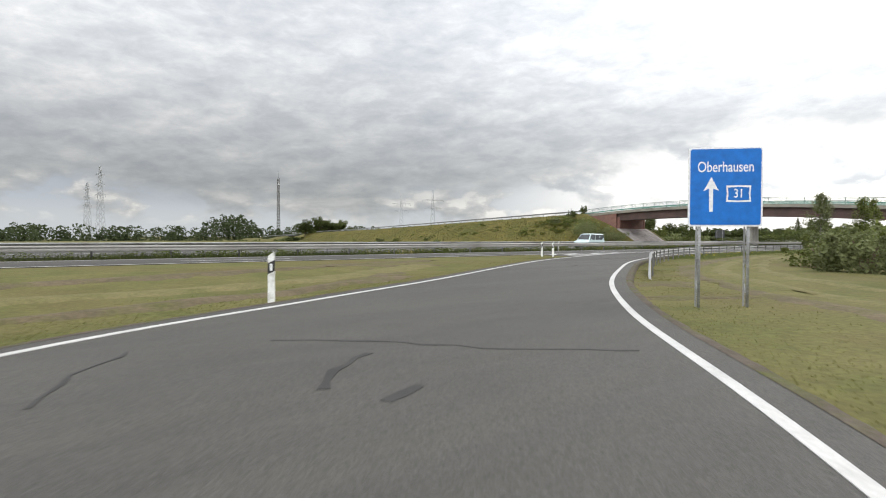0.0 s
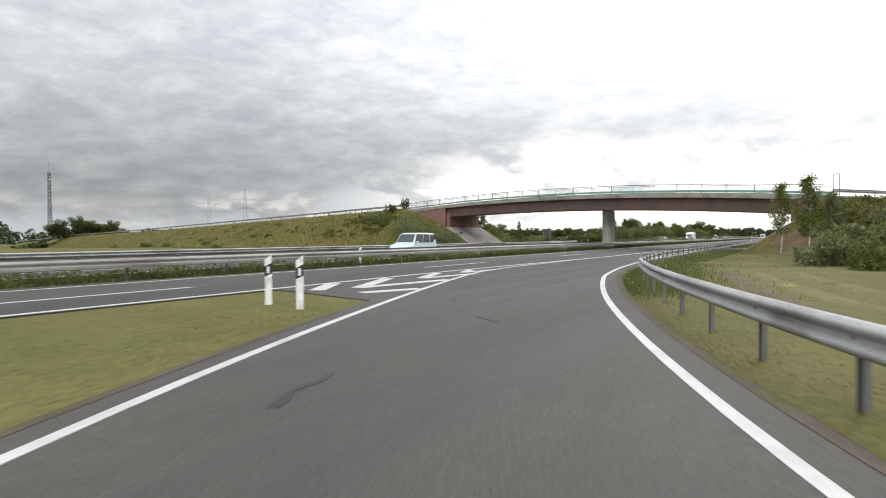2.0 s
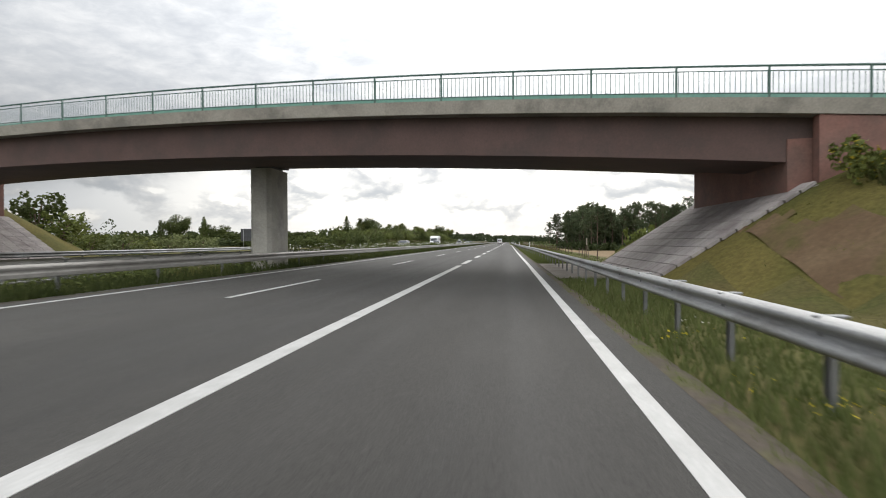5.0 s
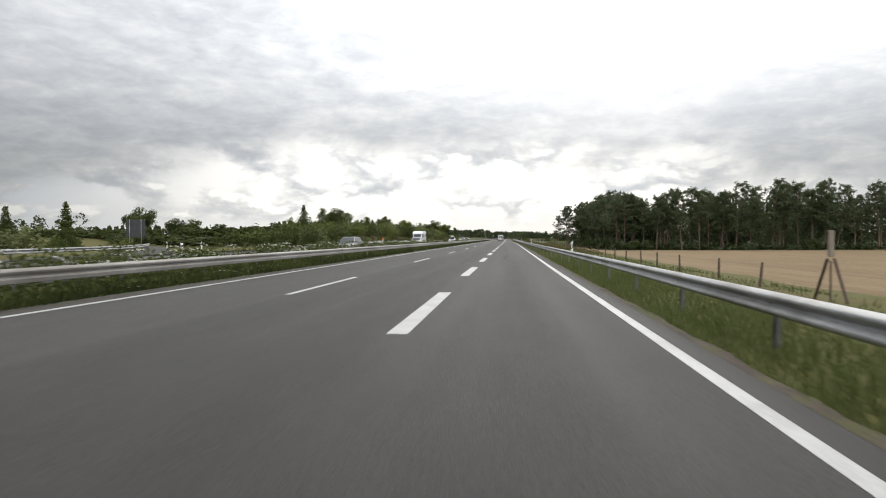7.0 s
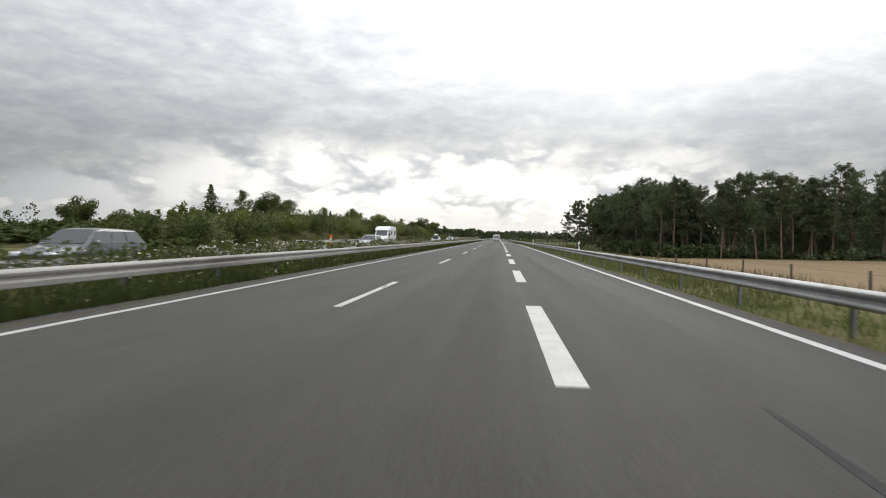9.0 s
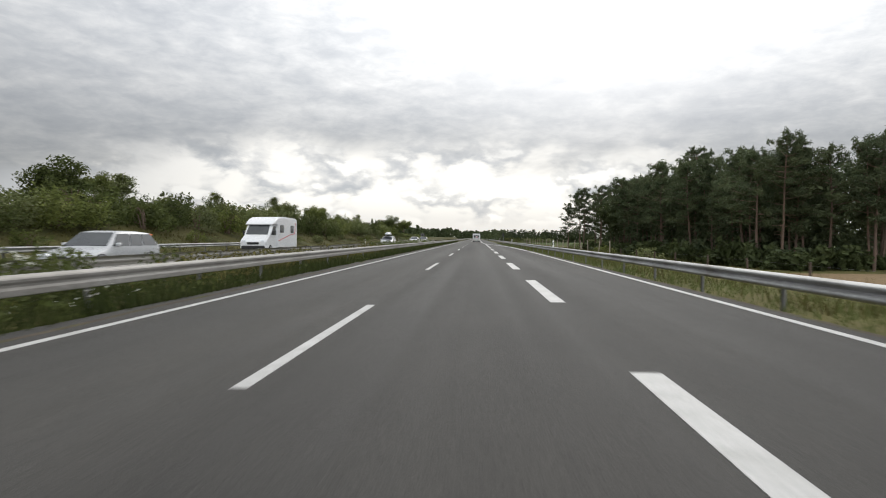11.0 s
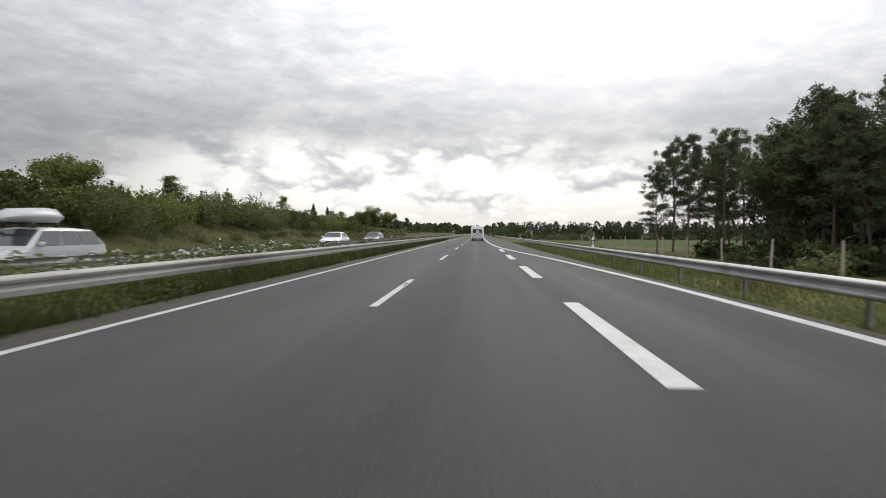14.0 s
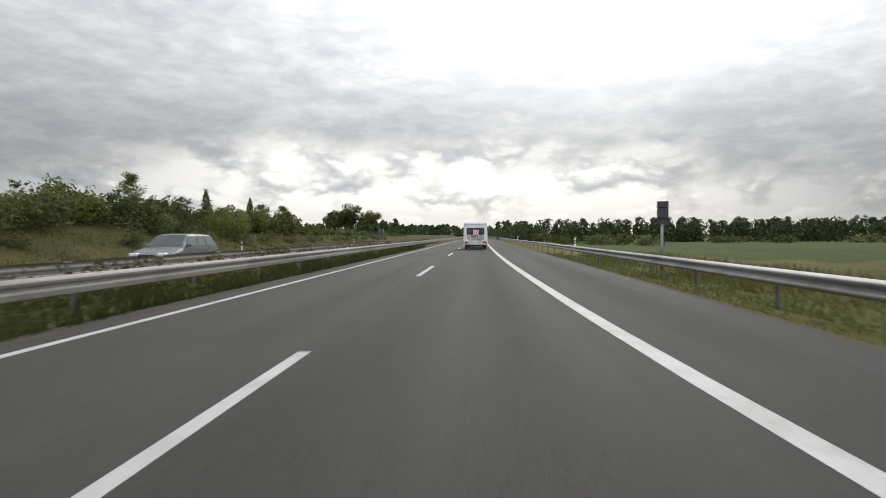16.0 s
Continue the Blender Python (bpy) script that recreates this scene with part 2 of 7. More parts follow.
GRASS = surface("verge_grass", (0.082, 0.086, 0.028), (0.120, 0.108, 0.041), 0.5, 0.95, 0.8, 9, spots=(0.104, 0.084, 0.036), spot_scale=0.16, spec=0.1, strain=0.9)
NORTH_BANK = surface("dull_green_bank_grass", (0.056, 0.053, 0.019), (0.074, 0.067, 0.024), 0.4, 0.95, 0.9, 7, spots=(0.045, 0.050, 0.017), spot_scale=0.22, spec=0.1, strain=0.9)
BANK = surface("olive_bank_grass", (0.104, 0.092, 0.028), (0.132, 0.110, 0.036), 0.4, 0.95, 0.9, 7, spots=(0.078, 0.082, 0.024), spot_scale=0.12, spec=0.1, strain=0.9)
DIRT = surface("scuffed_earth", (0.088, 0.072, 0.044), (0.125, 0.100, 0.062), 1.2, 0.95, 0.8, 11, spots=(0.086, 0.084, 0.032), spot_scale=0.7, spec=0.1, strain=0.9)
APRON = surface("dusty_concrete", (0.150, 0.132, 0.110), (0.190, 0.168, 0.142), 0.8, 0.95, 0.3, 14, spots=(0.115, 0.100, 0.080), spot_scale=0.6, spec=0.2)
SOIL = surface("dark_verge_soil", (0.070, 0.058, 0.046), (0.098, 0.082, 0.066), 1.6, 0.95, 0.8, 16, spots=(0.078, 0.084, 0.026), spot_scale=1.1, spec=0.1, strain=0.9)
SWATH = surface("mown_hay", (0.122, 0.110, 0.048), (0.148, 0.128, 0.060), 1.2, 0.95, 0.8, 14, spots=(0.095, 0.096, 0.036), spot_scale=0.9, spec=0.1, strain=0.9)
MOWN_BLADE = surface("mown_grass_blade", (0.128, 0.130, 0.044), (0.165, 0.154, 0.058), 0.6, 0.85, 0.0, 6, vary=0.2, spec=0.15, translucent=0.5)
BANK_BLADE = surface("bank_grass_blade", (0.122, 0.106, 0.040), (0.090, 0.090, 0.028), 0.6, 0.85, 0.0, 6, vary=0.35, spec=0.15, translucent=0.25)
MEDIAN_BLADE = surface("rank_median_grass_blade", (0.044, 0.060, 0.018), (0.068, 0.080, 0.025), 0.6, 0.8, 0.0, 6, vary=0.4, spec=0.15, translucent=0.25)
BROWN_BLADE = surface("brown_grass_blade", (0.064, 0.059, 0.022), (0.080, 0.074, 0.026), 0.6, 0.85, 0.0, 6, vary=0.35, spec=0.1, translucent=0.2)
BLADE = surface("grass_blade", (0.090, 0.112, 0.034), (0.118, 0.132, 0.048), 0.6, 0.8, 0.0, 6, vary=0.25, spec=0.2, translucent=0.3)
DRY_BLADE = surface("dry_grass_blade", (0.26, 0.220, 0.085), (0.20, 0.190, 0.055), 0.6, 0.85, 0.0, 6, vary=0.4, spec=0.15, translucent=0.25)
FIELD = surface("ripe_field", (0.185, 0.134, 0.078), (0.222, 0.162, 0.098), 0.2, 0.95, 0.6, 5, stretch=(1, 0.25, 1), spec=0.05, strain=0.6)
EARTH = surface("bare_earth", (0.118, 0.078, 0.046), (0.158, 0.110, 0.066), 0.6, 0.95, 0.6, 7, spots=(0.098, 0.086, 0.034), spot_scale=0.55, spec=0.1)
CROP = surface("green_crop", (0.044, 0.062, 0.016), (0.062, 0.078, 0.022), 0.15, 0.95, 0.8, 6, stretch=(1, 0.3, 1), spec=0.1, strain=0.8)
RAIL_PAINT = surface("dark_green_railing_paint", (0.050, 0.105, 0.085), (0.075, 0.140, 0.115), 2.0, 0.5, 0.03, 30)
STEEL = surface("galvanised_steel", (0.29, 0.295, 0.295), (0.35, 0.352, 0.348), 0.9, 0.50, 0.14, 26, metal=0.35, spots=(0.19, 0.185, 0.172), spot_scale=1.1, stretch=(1, 0.5, 1.6), spec=0.3, strain=0.8)
DULL_STEEL = surface("weathered_steel", (0.24, 0.230, 0.212), (0.30, 0.290, 0.270), 0.7, 0.50, 0.06, 18, metal=0.3, spots=(0.15, 0.138, 0.122), spot_scale=0.5, stretch=(1, 0.3, 1), spec=0.3)
# paled to put the haze of distance into the steel's colour
PYLON_STEEL = surface("hazed_pylon_steel", (0.34, 0.35, 0.36), (0.42, 0.43, 0.44), 0.2, 0.6, 0.05, 3, metal=0.2)
POST_STEEL = surface("weathered_steel_post", (0.15, 0.152, 0.150), (0.20, 0.198, 0.190), 2.0, 0.6, 0.05, 22, metal=0.5)
GREEN_STEEL = surface("green_painted_railing", (0.13, 0.29, 0.23), (0.17, 0.34, 0.27), 2.0, 0.5, 0.03, 30)
CONCRETE = surface("concrete", (0.33, 0.31, 0.28), (0.26, 0.245, 0.225), 0.7, 0.85, 0.2, 16, spots=(0.19, 0.18, 0.165), spot_scale=0.5, stretch=(1, 1, 0.4))
PALE_CONCRETE = surface("pale_concrete", (0.44, 0.42, 0.37), (0.36, 0.345, 0.30), 0.9, 0.85, 0.2, 16, spots=(0.27, 0.26, 0.24), spot_scale=0.7)
EDGE_CONCRETE = surface("weathered_edge_concrete", (0.235, 0.215, 0.180), (0.290, 0.268, 0.225), 0.9, 0.85, 0.2, 16, spots=(0.160, 0.148, 0.125), spot_scale=0.7)
RED_GIRDER = surface("red_brown_girder_paint", (0.086, 0.053, 0.045), (0.108, 0.066, 0.056), 0.6, 0.7, 0.05, 14, spots=(0.074, 0.050, 0.043), spot_scale=0.5)
RED_WALL = surface("red_brown_abutment", (0.190, 0.095, 0.076), (0.235, 0.125, 0.100), 0.9, 0.85, 0.25, 12, spots=(0.155, 0.095, 0.078), spot_scale=0.6)
BLUE_SIGN = surface("blue_sign_sheet", (0.004, 0.135, 0.49), (0.0042, 0.139, 0.50), 0.6, 0.45, 0.0, 6)
WHITE = surface("white_sheet", (0.78, 0.78, 0.78), (0.72, 0.72, 0.72), 1.5, 0.45, 0.0, 20)
WHITE_PLASTIC = surface("white_plastic", (0.80, 0.80, 0.78), (0.72, 0.72, 0.69), 4, 0.5, 0.0, 30, spots=(0.5, 0.49, 0.45), spot_scale=5)
BLACK = surface("black_plastic", (0.014, 0.014, 0.015), (0.022, 0.022, 0.022), 5, 0.45, 0.0, 30)
DARK_PANEL = surface("dark_grey_panel", (0.045, 0.046, 0.050), (0.062, 0.063, 0.066), 2.0, 0.7, 0.02, 20)
RUBBER = surface("tyre_rubber", (0.018, 0.018, 0.018), (0.028, 0.028, 0.028), 5, 0.8, 0.05, 30)
BARK = surface("bark", (0.12, 0.085, 0.06), (0.17, 0.125, 0.09), 2.5, 0.9, 0.6, 14, coords="obj", stretch=(1, 1, 0.25))
PINE_BARK = surface("pine_bark", (0.112, 0.080, 0.062), (0.160, 0.106, 0.078), 2.0, 0.9, 0.6, 14, coords="obj", stretch=(1, 1, 0.25), vary=0.3)
BIRCH_BARK = surface("birch_bark", (0.52, 0.50, 0.46), (0.36, 0.34, 0.31), 5.0, 0.8, 0.2, 14, coords="obj", spots=(0.10, 0.09, 0.08), spot_scale=5)
BROWN_WOOD = surface("dark_brown_wood", (0.075, 0.052, 0.042), (0.115, 0.082, 0.064), 4.0, 0.9, 0.3, 22, coords="obj", stretch=(1, 1, 0.2), vary=0.25)
WOOD_POST = surface("weathered_fence_post", (0.24, 0.20, 0.16), (0.32, 0.28, 0.23), 4.0, 0.9, 0.3, 22, coords="obj", stretch=(1, 1, 0.2), vary=0.25)


def foliage(name, c1, c2, vary=0.4):
    return surface(name, c1, c2, 0.45, 0.75, 0.0, 5, vary=vary, coords="pos", spec=0.2, translucent=0.35)


LEAF = foliage("bush_leaves", (0.100, 0.122, 0.032), (0.142, 0.158, 0.046))
LEAF_DARK = foliage("dark_leaves", (0.060, 0.078, 0.024), (0.088, 0.104, 0.032))
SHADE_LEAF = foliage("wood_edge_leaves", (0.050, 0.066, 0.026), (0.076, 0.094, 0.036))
LEAF_GREY = foliage("willow_leaves", (0.128, 0.148, 0.062), (0.166, 0.182, 0.078))
MEDIAN_LEAF = foliage("median_leaves", (0.076, 0.098, 0.028), (0.112, 0.130, 0.038))
NEEDLE = foliage("pine_needles", (0.072, 0.096, 0.050), (0.106, 0.126, 0.062), 0.35)
BROOM = foliage("broom_flowers", (0.40, 0.31, 0.03), (0.32, 0.27, 0.035), 0.3)
FAR_NEEDLE = foliage("far_conifer_needles", (0.040, 0.054, 0.028), (0.062, 0.076, 0.038), 0.35)
FAR_LEAF = foliage("far_wood_leaves", (0.052, 0.070, 0.030), (0.074, 0.092, 0.040), 0.35)
PETAL = foliage("white_petals", (0.62, 0.62, 0.55), (0.72, 0.72, 0.66), 0.15)
YELLOW_PETAL = foliage("yellow_petals", (0.62, 0.50, 0.03), (0.70, 0.58, 0.06), 0.15)


# ---- mesh helpers ----
def mesh_of(name, verts, faces, material, smooth=False):
    me = bpy.data.meshes.new(name)
    me.from_pydata([tuple(v) for v in verts], [], [tuple(f) for f in faces])
    me.materials.append(material)
    if smooth:
        me.polygons.foreach_set("use_smooth", [True] * len(me.polygons))
    me.update()
    return me


def obj(name, me, parent=None, label="", m=None):
    ob = new(name, me)
    if parent is not None:
        ob.parent = parent
    if m is not None:
        ob.matrix_basis = m
    if label:
        ob["label"] = label
    return ob


def part(name, bm, material, parent, label="", smooth=False):
    me = bpy.data.meshes.new(name)
    bm.to_mesh(me)
    bm.free()
    me.materials.append(material)
    if smooth:
        me.polygons.foreach_set("use_smooth", [True] * len(me.polygons))
    return obj(name, me, parent, label)


def empty(name, m, label, category, group="", kind=""):
    ob = new(name)
    ob.empty_display_size = 0.2
    ob.matrix_basis = m
    return tagged(ob, label, category, group, kind)


def box_bm(sx, sy, sz, at=(0, 0, 0), bevel=0.0, bm=None, rot=None):
    """A box of that size with its base centre at the point, edges bevelled."""
    own = bm is None
    b = bmesh.new()
    bmesh.ops.create_cube(b, size=1.0)
    bmesh.ops.transform(b, matrix=Matrix.Diagonal((sx, sy, sz, 1)), verts=b.verts)
    if bevel:
        bmesh.ops.bevel(b, geom=b.edges[:], offset=bevel, segments=1, affect="EDGES")
    m = Matrix.Translation(Vector(at) + Vector((0, 0, sz / 2)))
    if rot is not None:
        m = m @ rot
    bmesh.ops.transform(b, matrix=m, verts=b.verts)
    if own:
        return b
    tmp = bpy.data.meshes.new("tmp")
    b.to_mesh(tmp)
    b.free()
    bm.from_mesh(tmp)
    bpy.data.meshes.remove(tmp)
    return bm


def cyl_bm(r1, r2, h, at=(0, 0, 0), seg=12, axis="Z"):
    b = bmesh.new()
    bmesh.ops.create_cone(b, cap_ends=True, segments=seg, radius1=r1, radius2=r2, depth=h)
    if axis == "X":
        bmesh.ops.rotate(b, matrix=Matrix.Rotation(radians(90), 3, "Y"), verts=b.verts)
    elif axis == "Y":
        bmesh.ops.rotate(b, matrix=Matrix.Rotation(radians(90), 3, "X"), verts=b.verts)
    else:
        bmesh.ops.translate(b, vec=(0, 0, h / 2), verts=b.verts)
    bmesh.ops.translate(b, vec=at, verts=b.verts)
    return b


def tube(points, radii, seg=7):
    """Vertices and faces of a tapering tube along points."""
    P = [Vector(p) for p in points]
    V, F = [], []
    for i, p in enumerate(P):
        d = (P[min(i + 1, len(P) - 1)] - P[max(i - 1, 0)]).normalized()
        a = d.orthogonal().normalized()
        b = d.cross(a)
        for k in range(seg):
            t = 2 * math.pi * k / seg
            V.append(p + float(radii[i]) * (math.cos(t) * a + math.sin(t) * b))
    for i in range(len(P) - 1):
        for k in range(seg):
            k2 = (k + 1) % seg
            F.append((i * seg + k, i * seg + k2, (i + 1) * seg + k2, (i + 1) * seg + k))
    F.append(tuple(range(seg))[::-1])
    F.append(tuple((len(P) - 1) * seg + k for k in range(seg)))
    return V, F


def join_tubes(list_of):
    V, F = [], []
    for v, f in list_of:
        o = len(V)
        V += v
        F += [tuple(i + o for i in q) for q in f]
    return V, F


def spline(pts, step=1.0):
    """Points a step apart along a smooth curve through pts."""
    P = np.array(pts, float)
    out = []
    for i in range(len(P) - 1):
        p0, p1, p2, p3 = P[max(i - 1, 0)], P[i], P[i + 1], P[min(i + 2, len(P) - 1)]
        n = max(2, int(np.linalg.norm(p2 - p1) / step))
        for k in range(n):
            t = k / n
            out.append(0.5 * ((2 * p1) + (p2 - p0) * t + (2 * p0 - 5 * p1 + 4 * p2 - p3) * t * t + (3 * p1 - p0 - 3 * p2 + p3) * t ** 3))
    out.append(P[-1])
    return np.array(out)


def lane(pts, step=3.0):
    """Points along y, with x eased between the given ones."""
    P = np.array(pts, float)
    y = np.arange(P[0, 1], P[-1, 1] + 1e-6, step)
    x = np.interp(y, P[:, 1], P[:, 0])
    x[1:-1] = 0.25 * x[:-2] + 0.5 * x[1:-1] + 0.25 * x[2:]
    return np.stack([x, y], 1)


def ribbon(path, width, z0, z1):
    """A flat strip with thickness along a path in the plane."""
    P = np.array(path)[:, :2]
    d = np.gradient(P, axis=0)
    d /= np.linalg.norm(d, axis=1)[:, None] + 1e-9
    n = np.stack([-d[:, 1], d[:, 0]], 1) * (np.asarray(width).reshape(-1, 1) / 2)
    A, B = P + n, P - n
    V, F = [], []
    for a, b in zip(A, B):
        V += [(a[0], a[1], z1), (b[0], b[1], z1), (a[0], a[1], z0), (b[0], b[1], z0)]
    for i in range(len(P) - 1):
        o, q = 4 * i, 4 * i + 4
        F += [(o, o + 1, q + 1, q), (o + 2, o, q, q + 2), (o + 1, o + 3, q + 3, q + 1)]
    F += [(0, 2, 3, 1), (len(V) - 4, len(V) - 3, len(V) - 1, len(V) - 2)]
    return V, F


def strip(A, B, z0, z1):
    """A slab between two matched edges."""
    V, F = [], []
    for a, b in zip(A, B):
        V += [(a[0], a[1], z1), (b[0], b[1], z1), (a[0], a[1], z0), (b[0], b[1], z0)]
    for i in range(len(A) - 1):
        o, q = 4 * i, 4 * i + 4
        F += [(o, o + 1, q + 1, q), (o + 2, o, q, q + 2), (o + 1, o + 3, q + 3, q + 1)]
    return V, F


def needles(centers, size, rng, width=0.16):
    """Slim pointed sprays, one three-cornered blade at each centre."""
    C = np.asarray(centers, float)
    n = len(C)
    b = rng.normal(size=(n, 3)) + np.array([0, 0, 0.35])
    b /= np.linalg.norm(b, axis=1)[:, None]
    c = np.cross(b, rng.normal(size=(n, 3)))
    c /= np.linalg.norm(c, axis=1)[:, None]
    s = (size * rng.uniform(0.6, 1.4, n))[:, None]
    V = np.stack([C - b * s + c * s * width, C - b * s * 0.6 - c * s * width * 1.6, C + b * s], 1).reshape(-1, 3)
    return V, np.arange(3 * n).reshape(n, 3)


def quads(centers, size, rng, normal=None, aspect=0.6):
    """Small leaf blades, each folded from a pointed quad, at the centres, facing anyhow."""
    C = np.asarray(centers, float)
    n = len(C)
    a = rng.normal(size=(n, 3))
    if normal is not None:
        a = a * 0.6 + normal
    a /= np.linalg.norm(a, axis=1)[:, None]
    b = np.cross(a, rng.normal(size=(n, 3)))
    b /= np.linalg.norm(b, axis=1)[:, None]
    c = np.cross(a, b)
    s = (np.asarray(size) * rng.uniform(0.6, 1.4, n))[:, None]
    V = np.stack([C - b * s, C + c * s * aspect + a * s * 0.12, C + b * s, C - c * s * aspect + a * s * 0.12], 1).reshape(-1, 3)
    F = np.arange(4 * n).reshape(n, 4)
    return V, F


# ---- ground ----
def sstep(a, b, x):
    t = np.clip((x - a) / (b - a), 0, 1)
    return t * t * (3 - 2 * t)


def deck_top(x):
    return 6.55 - 0.0014 * (np.asarray(x, float) + 20) ** 2


def crest(x):
    x = np.asarray(x, float)
    left = deck_top(-34.0) + (x + 34) * 0.0175
    right = deck_top(12.0) - (x - 12) * 0.112
    return np.where(x < -10, left, right)


def axis_y(x):
    return -4.25 - 0.2 * (np.asarray(x, float) + 8)


def terrain(x, y):
    x, y = np.asarray(x, float), np.asarray(y, float)
    z = np.full(np.broadcast(x, y).shape, -0.14)
    # the field and the wood lie lower than the motorway
    # meadows fall away to the west
    z = z - 15.0 * sstep(-110, -460, x) * (1 - sstep(330, 480, y))
    z = z - 1.45 * sstep(7, 24, x) * sstep(2, 26, y) * (1 - 0.75 * sstep(200, 260, y))
    # a grassy bank beyond the far carriageway
    z = z + 2.9 * sstep(-25.5, -36, x) * sstep(95, 132, y) * (1 - 0.35 * sstep(250, 420, y)) - 1.2 * sstep(-38, -75, x) * sstep(95, 132, y)
    # the grass island between motorway and slip road lies almost flush with the asphalt
    edge = np.interp(y, [-122.5, -111.5, -105, -99.2, -94.2, -88.6, -81.6, -74.4, -67, -59.8, -55.6, -50, -44], [44, 31.5, 24.5, 19.5, 16.8, 14, 10.1, 6.4, 3.5, 1.1, 0.1, -0.2, -0.2])
    z = z + 0.11 * sstep(-3.4, -2.2, x) * (1 - sstep(6.0, 9.4, x)) * (1 - sstep(edge + 1.2, edge + 2.4, x)) * (1 - sstep(-66.0, -62.0, y))
    # embankments of the bridge road
    d = np.abs(y - axis_y(x)) * 0.98
    h = crest(x) - np.maximum(d - 6.3, 0) / 1.85
    e_left, e_right = x + 32.0, 11.0 - x
    side = np.maximum(d - 6.3, 0)
    low_left = np.where(e_left < 0, 2.5 + np.maximum(-e_left / 10.0, 0) ** 0.9 * 3.9, 2.5 - e_left * 0.55) - side / 2.4
    low_right = np.where(e_right < 0, 2.7 + np.maximum(-e_right / 6.0, 0) ** 0.9 * 2.4, 2.7 - e_right * 0.66) - side / 3.0
    h = np.where((e_left > -10) & (x < -10), np.minimum(h, low_left), h)
    h = np.where((e_right > -6) & (x >= -10), np.minimum(h, low_right), h)
    z = np.maximum(z, h)
    wob = 0.05 * np.sin(x * 0.9 + 1.3 * np.sin(y * 0.37)) * np.sin(y * 0.71 + 0.5) + 0.35 * np.sin(x * 0.031 + 2) * np.sin(y * 0.027) * sstep(40, 120, np.abs(x + 4))
    return z + wob * sstep(5.5, 9, np.abs(x - 0.0) * 0 + np.minimum(np.abs(x - 4), np.abs(x + 24))) 


def build_ground():
    xs = np.concatenate([[-3000, -1800, -1000, -600, -400, -300], np.arange(-240, -60, 5.0), np.arange(-60, 60, 1.0), np.arange(60, 165, 5.0), [180, 220, 300, 420, 600, 1000, 1800, 3000]])
    ys = np.concatenate([[-3000, -1800, -1000, -600, -400, -300], np.arange(-220, -130, 6.0), np.arange(-130, 30, 1.0), np.arange(30, 300, 3.0), np.arange(300, 500, 12.0), [520, 600, 750, 1000, 1500, 2200, 3000]])
    Xg, Yg = np.meshgrid(xs, ys)
    Zg = terrain(Xg, Yg)
    V = np.stack([Xg, Yg, Zg], -1).reshape(-1, 3)
    nx, ny = len(xs), len(ys)
    i = (np.arange(ny - 1)[:, None] * nx + np.arange(nx - 1)).ravel()
    F = np.stack([i, i + 1, i + 1 + nx, i + nx], 1)
    g = obj("ground", mesh_of("ground", V.tolist(), F.tolist(), GRASS, True))
    g.data.materials.append(BANK)
    g.data.materials.append(NORTH_BANK)
    mx, my, mz = V[F].mean(1).T
    wander = 7 * np.sin(my * 0.11 + 1.0) + 4 * np.sin(my * 0.31) + 3 * np.sin(mx * 0.43)
    north = (my > 84 + wander + 0.9 * np.abs(mx + 30)) & (mx < -22) & (mx > -72 + wander)
    south = (mz > 0.25) & (np.abs(mx + 10) > 15) & ((my < 45) | (mx > -62)) & (mx > -420)
    g.data.polygons.foreach_set("material_index", np.where(north, 2, south.astype(int)).astype(int).tolist())
    tagged(g, "mown green and straw-coloured grass verges and banks", "ground", kind="structure")
    fx, fy = np.arange(11.5, 190, 3.0), np.arange(24, 137, 3.0)
    Xg, Yg = np.meshgrid(fx, fy)
    V = np.stack([Xg, Yg, terrain(Xg, Yg) + np.where((Xg > 12) & (Yg > 26) & (Yg < 134), 0.16, -0.05) + 0.02 * np.sin(Xg * 2.1)], -1).reshape(-1, 3)
    nx, ny = len(fx), len(fy)
    i = (np.arange(ny - 1)[:, None] * nx + np.arange(nx - 1)).ravel()
    F = np.stack([i, i + 1, i + 1 + nx, i + nx], 1)
    f = obj("field", mesh_of("field", V.tolist(), F.tolist(), FIELD, True))
    # scuffed earth and swaths of mown hay beside the slip road
    rng = np.random.default_rng(9)

    def patch(name, cx, cy, rx, ry, turn, mat, label):
        n, c, q = 40, math.cos(turn), math.sin(turn)
        V, F = [(cx, cy, float(terrain(cx, cy)) + 0.03)], []
        for ring_f in (0.5, 1.0):
            for k in range(n):
                a = 2 * math.pi * k / n
                w = ring_f * (1 + 0.25 * math.sin(3 * a + cx) + 0.18 * math.sin(7 * a + cy) + 0.12 * rng.normal())
                u, v = rx * w * math.cos(a), ry * w * math.sin(a)
                x, y = cx + c * u - q * v, cy + q * u + c * v
                V.append((x, y, float(terrain(x, y)) + (0.035 if ring_f < 1 else -0.01)))
        for k in range(n):
            k2 = (k + 1) % n
            F += [(0, 1 + k, 1 + k2), (1 + k, 1 + n + k, 1 + n + k2, 1 + k2)]
        tagged(obj(name, mesh_of(name, V, F, mat, True)), label, "ground", kind="structure")

    for cx, cy, rx, ry, turn in ((9.2, -87.2, 2.2, 0.8, -0.6), (5.2, -85.4, 2.4, 0.7, 0.5), (11.5, -89.8, 1.6, 0.6, -0.8), (6.3, -83.0, 1.3, 0.4, 0.3), (18.3, -83.6, 1.4, 0.8, 0.9), (20.5, -86.3, 1.6, 0.5, 0.8)):
        patch("bare_patch", cx, cy, rx, ry, turn, DIRT, "scuffed bare earth in the mown verge")

    heights = itertools.count()

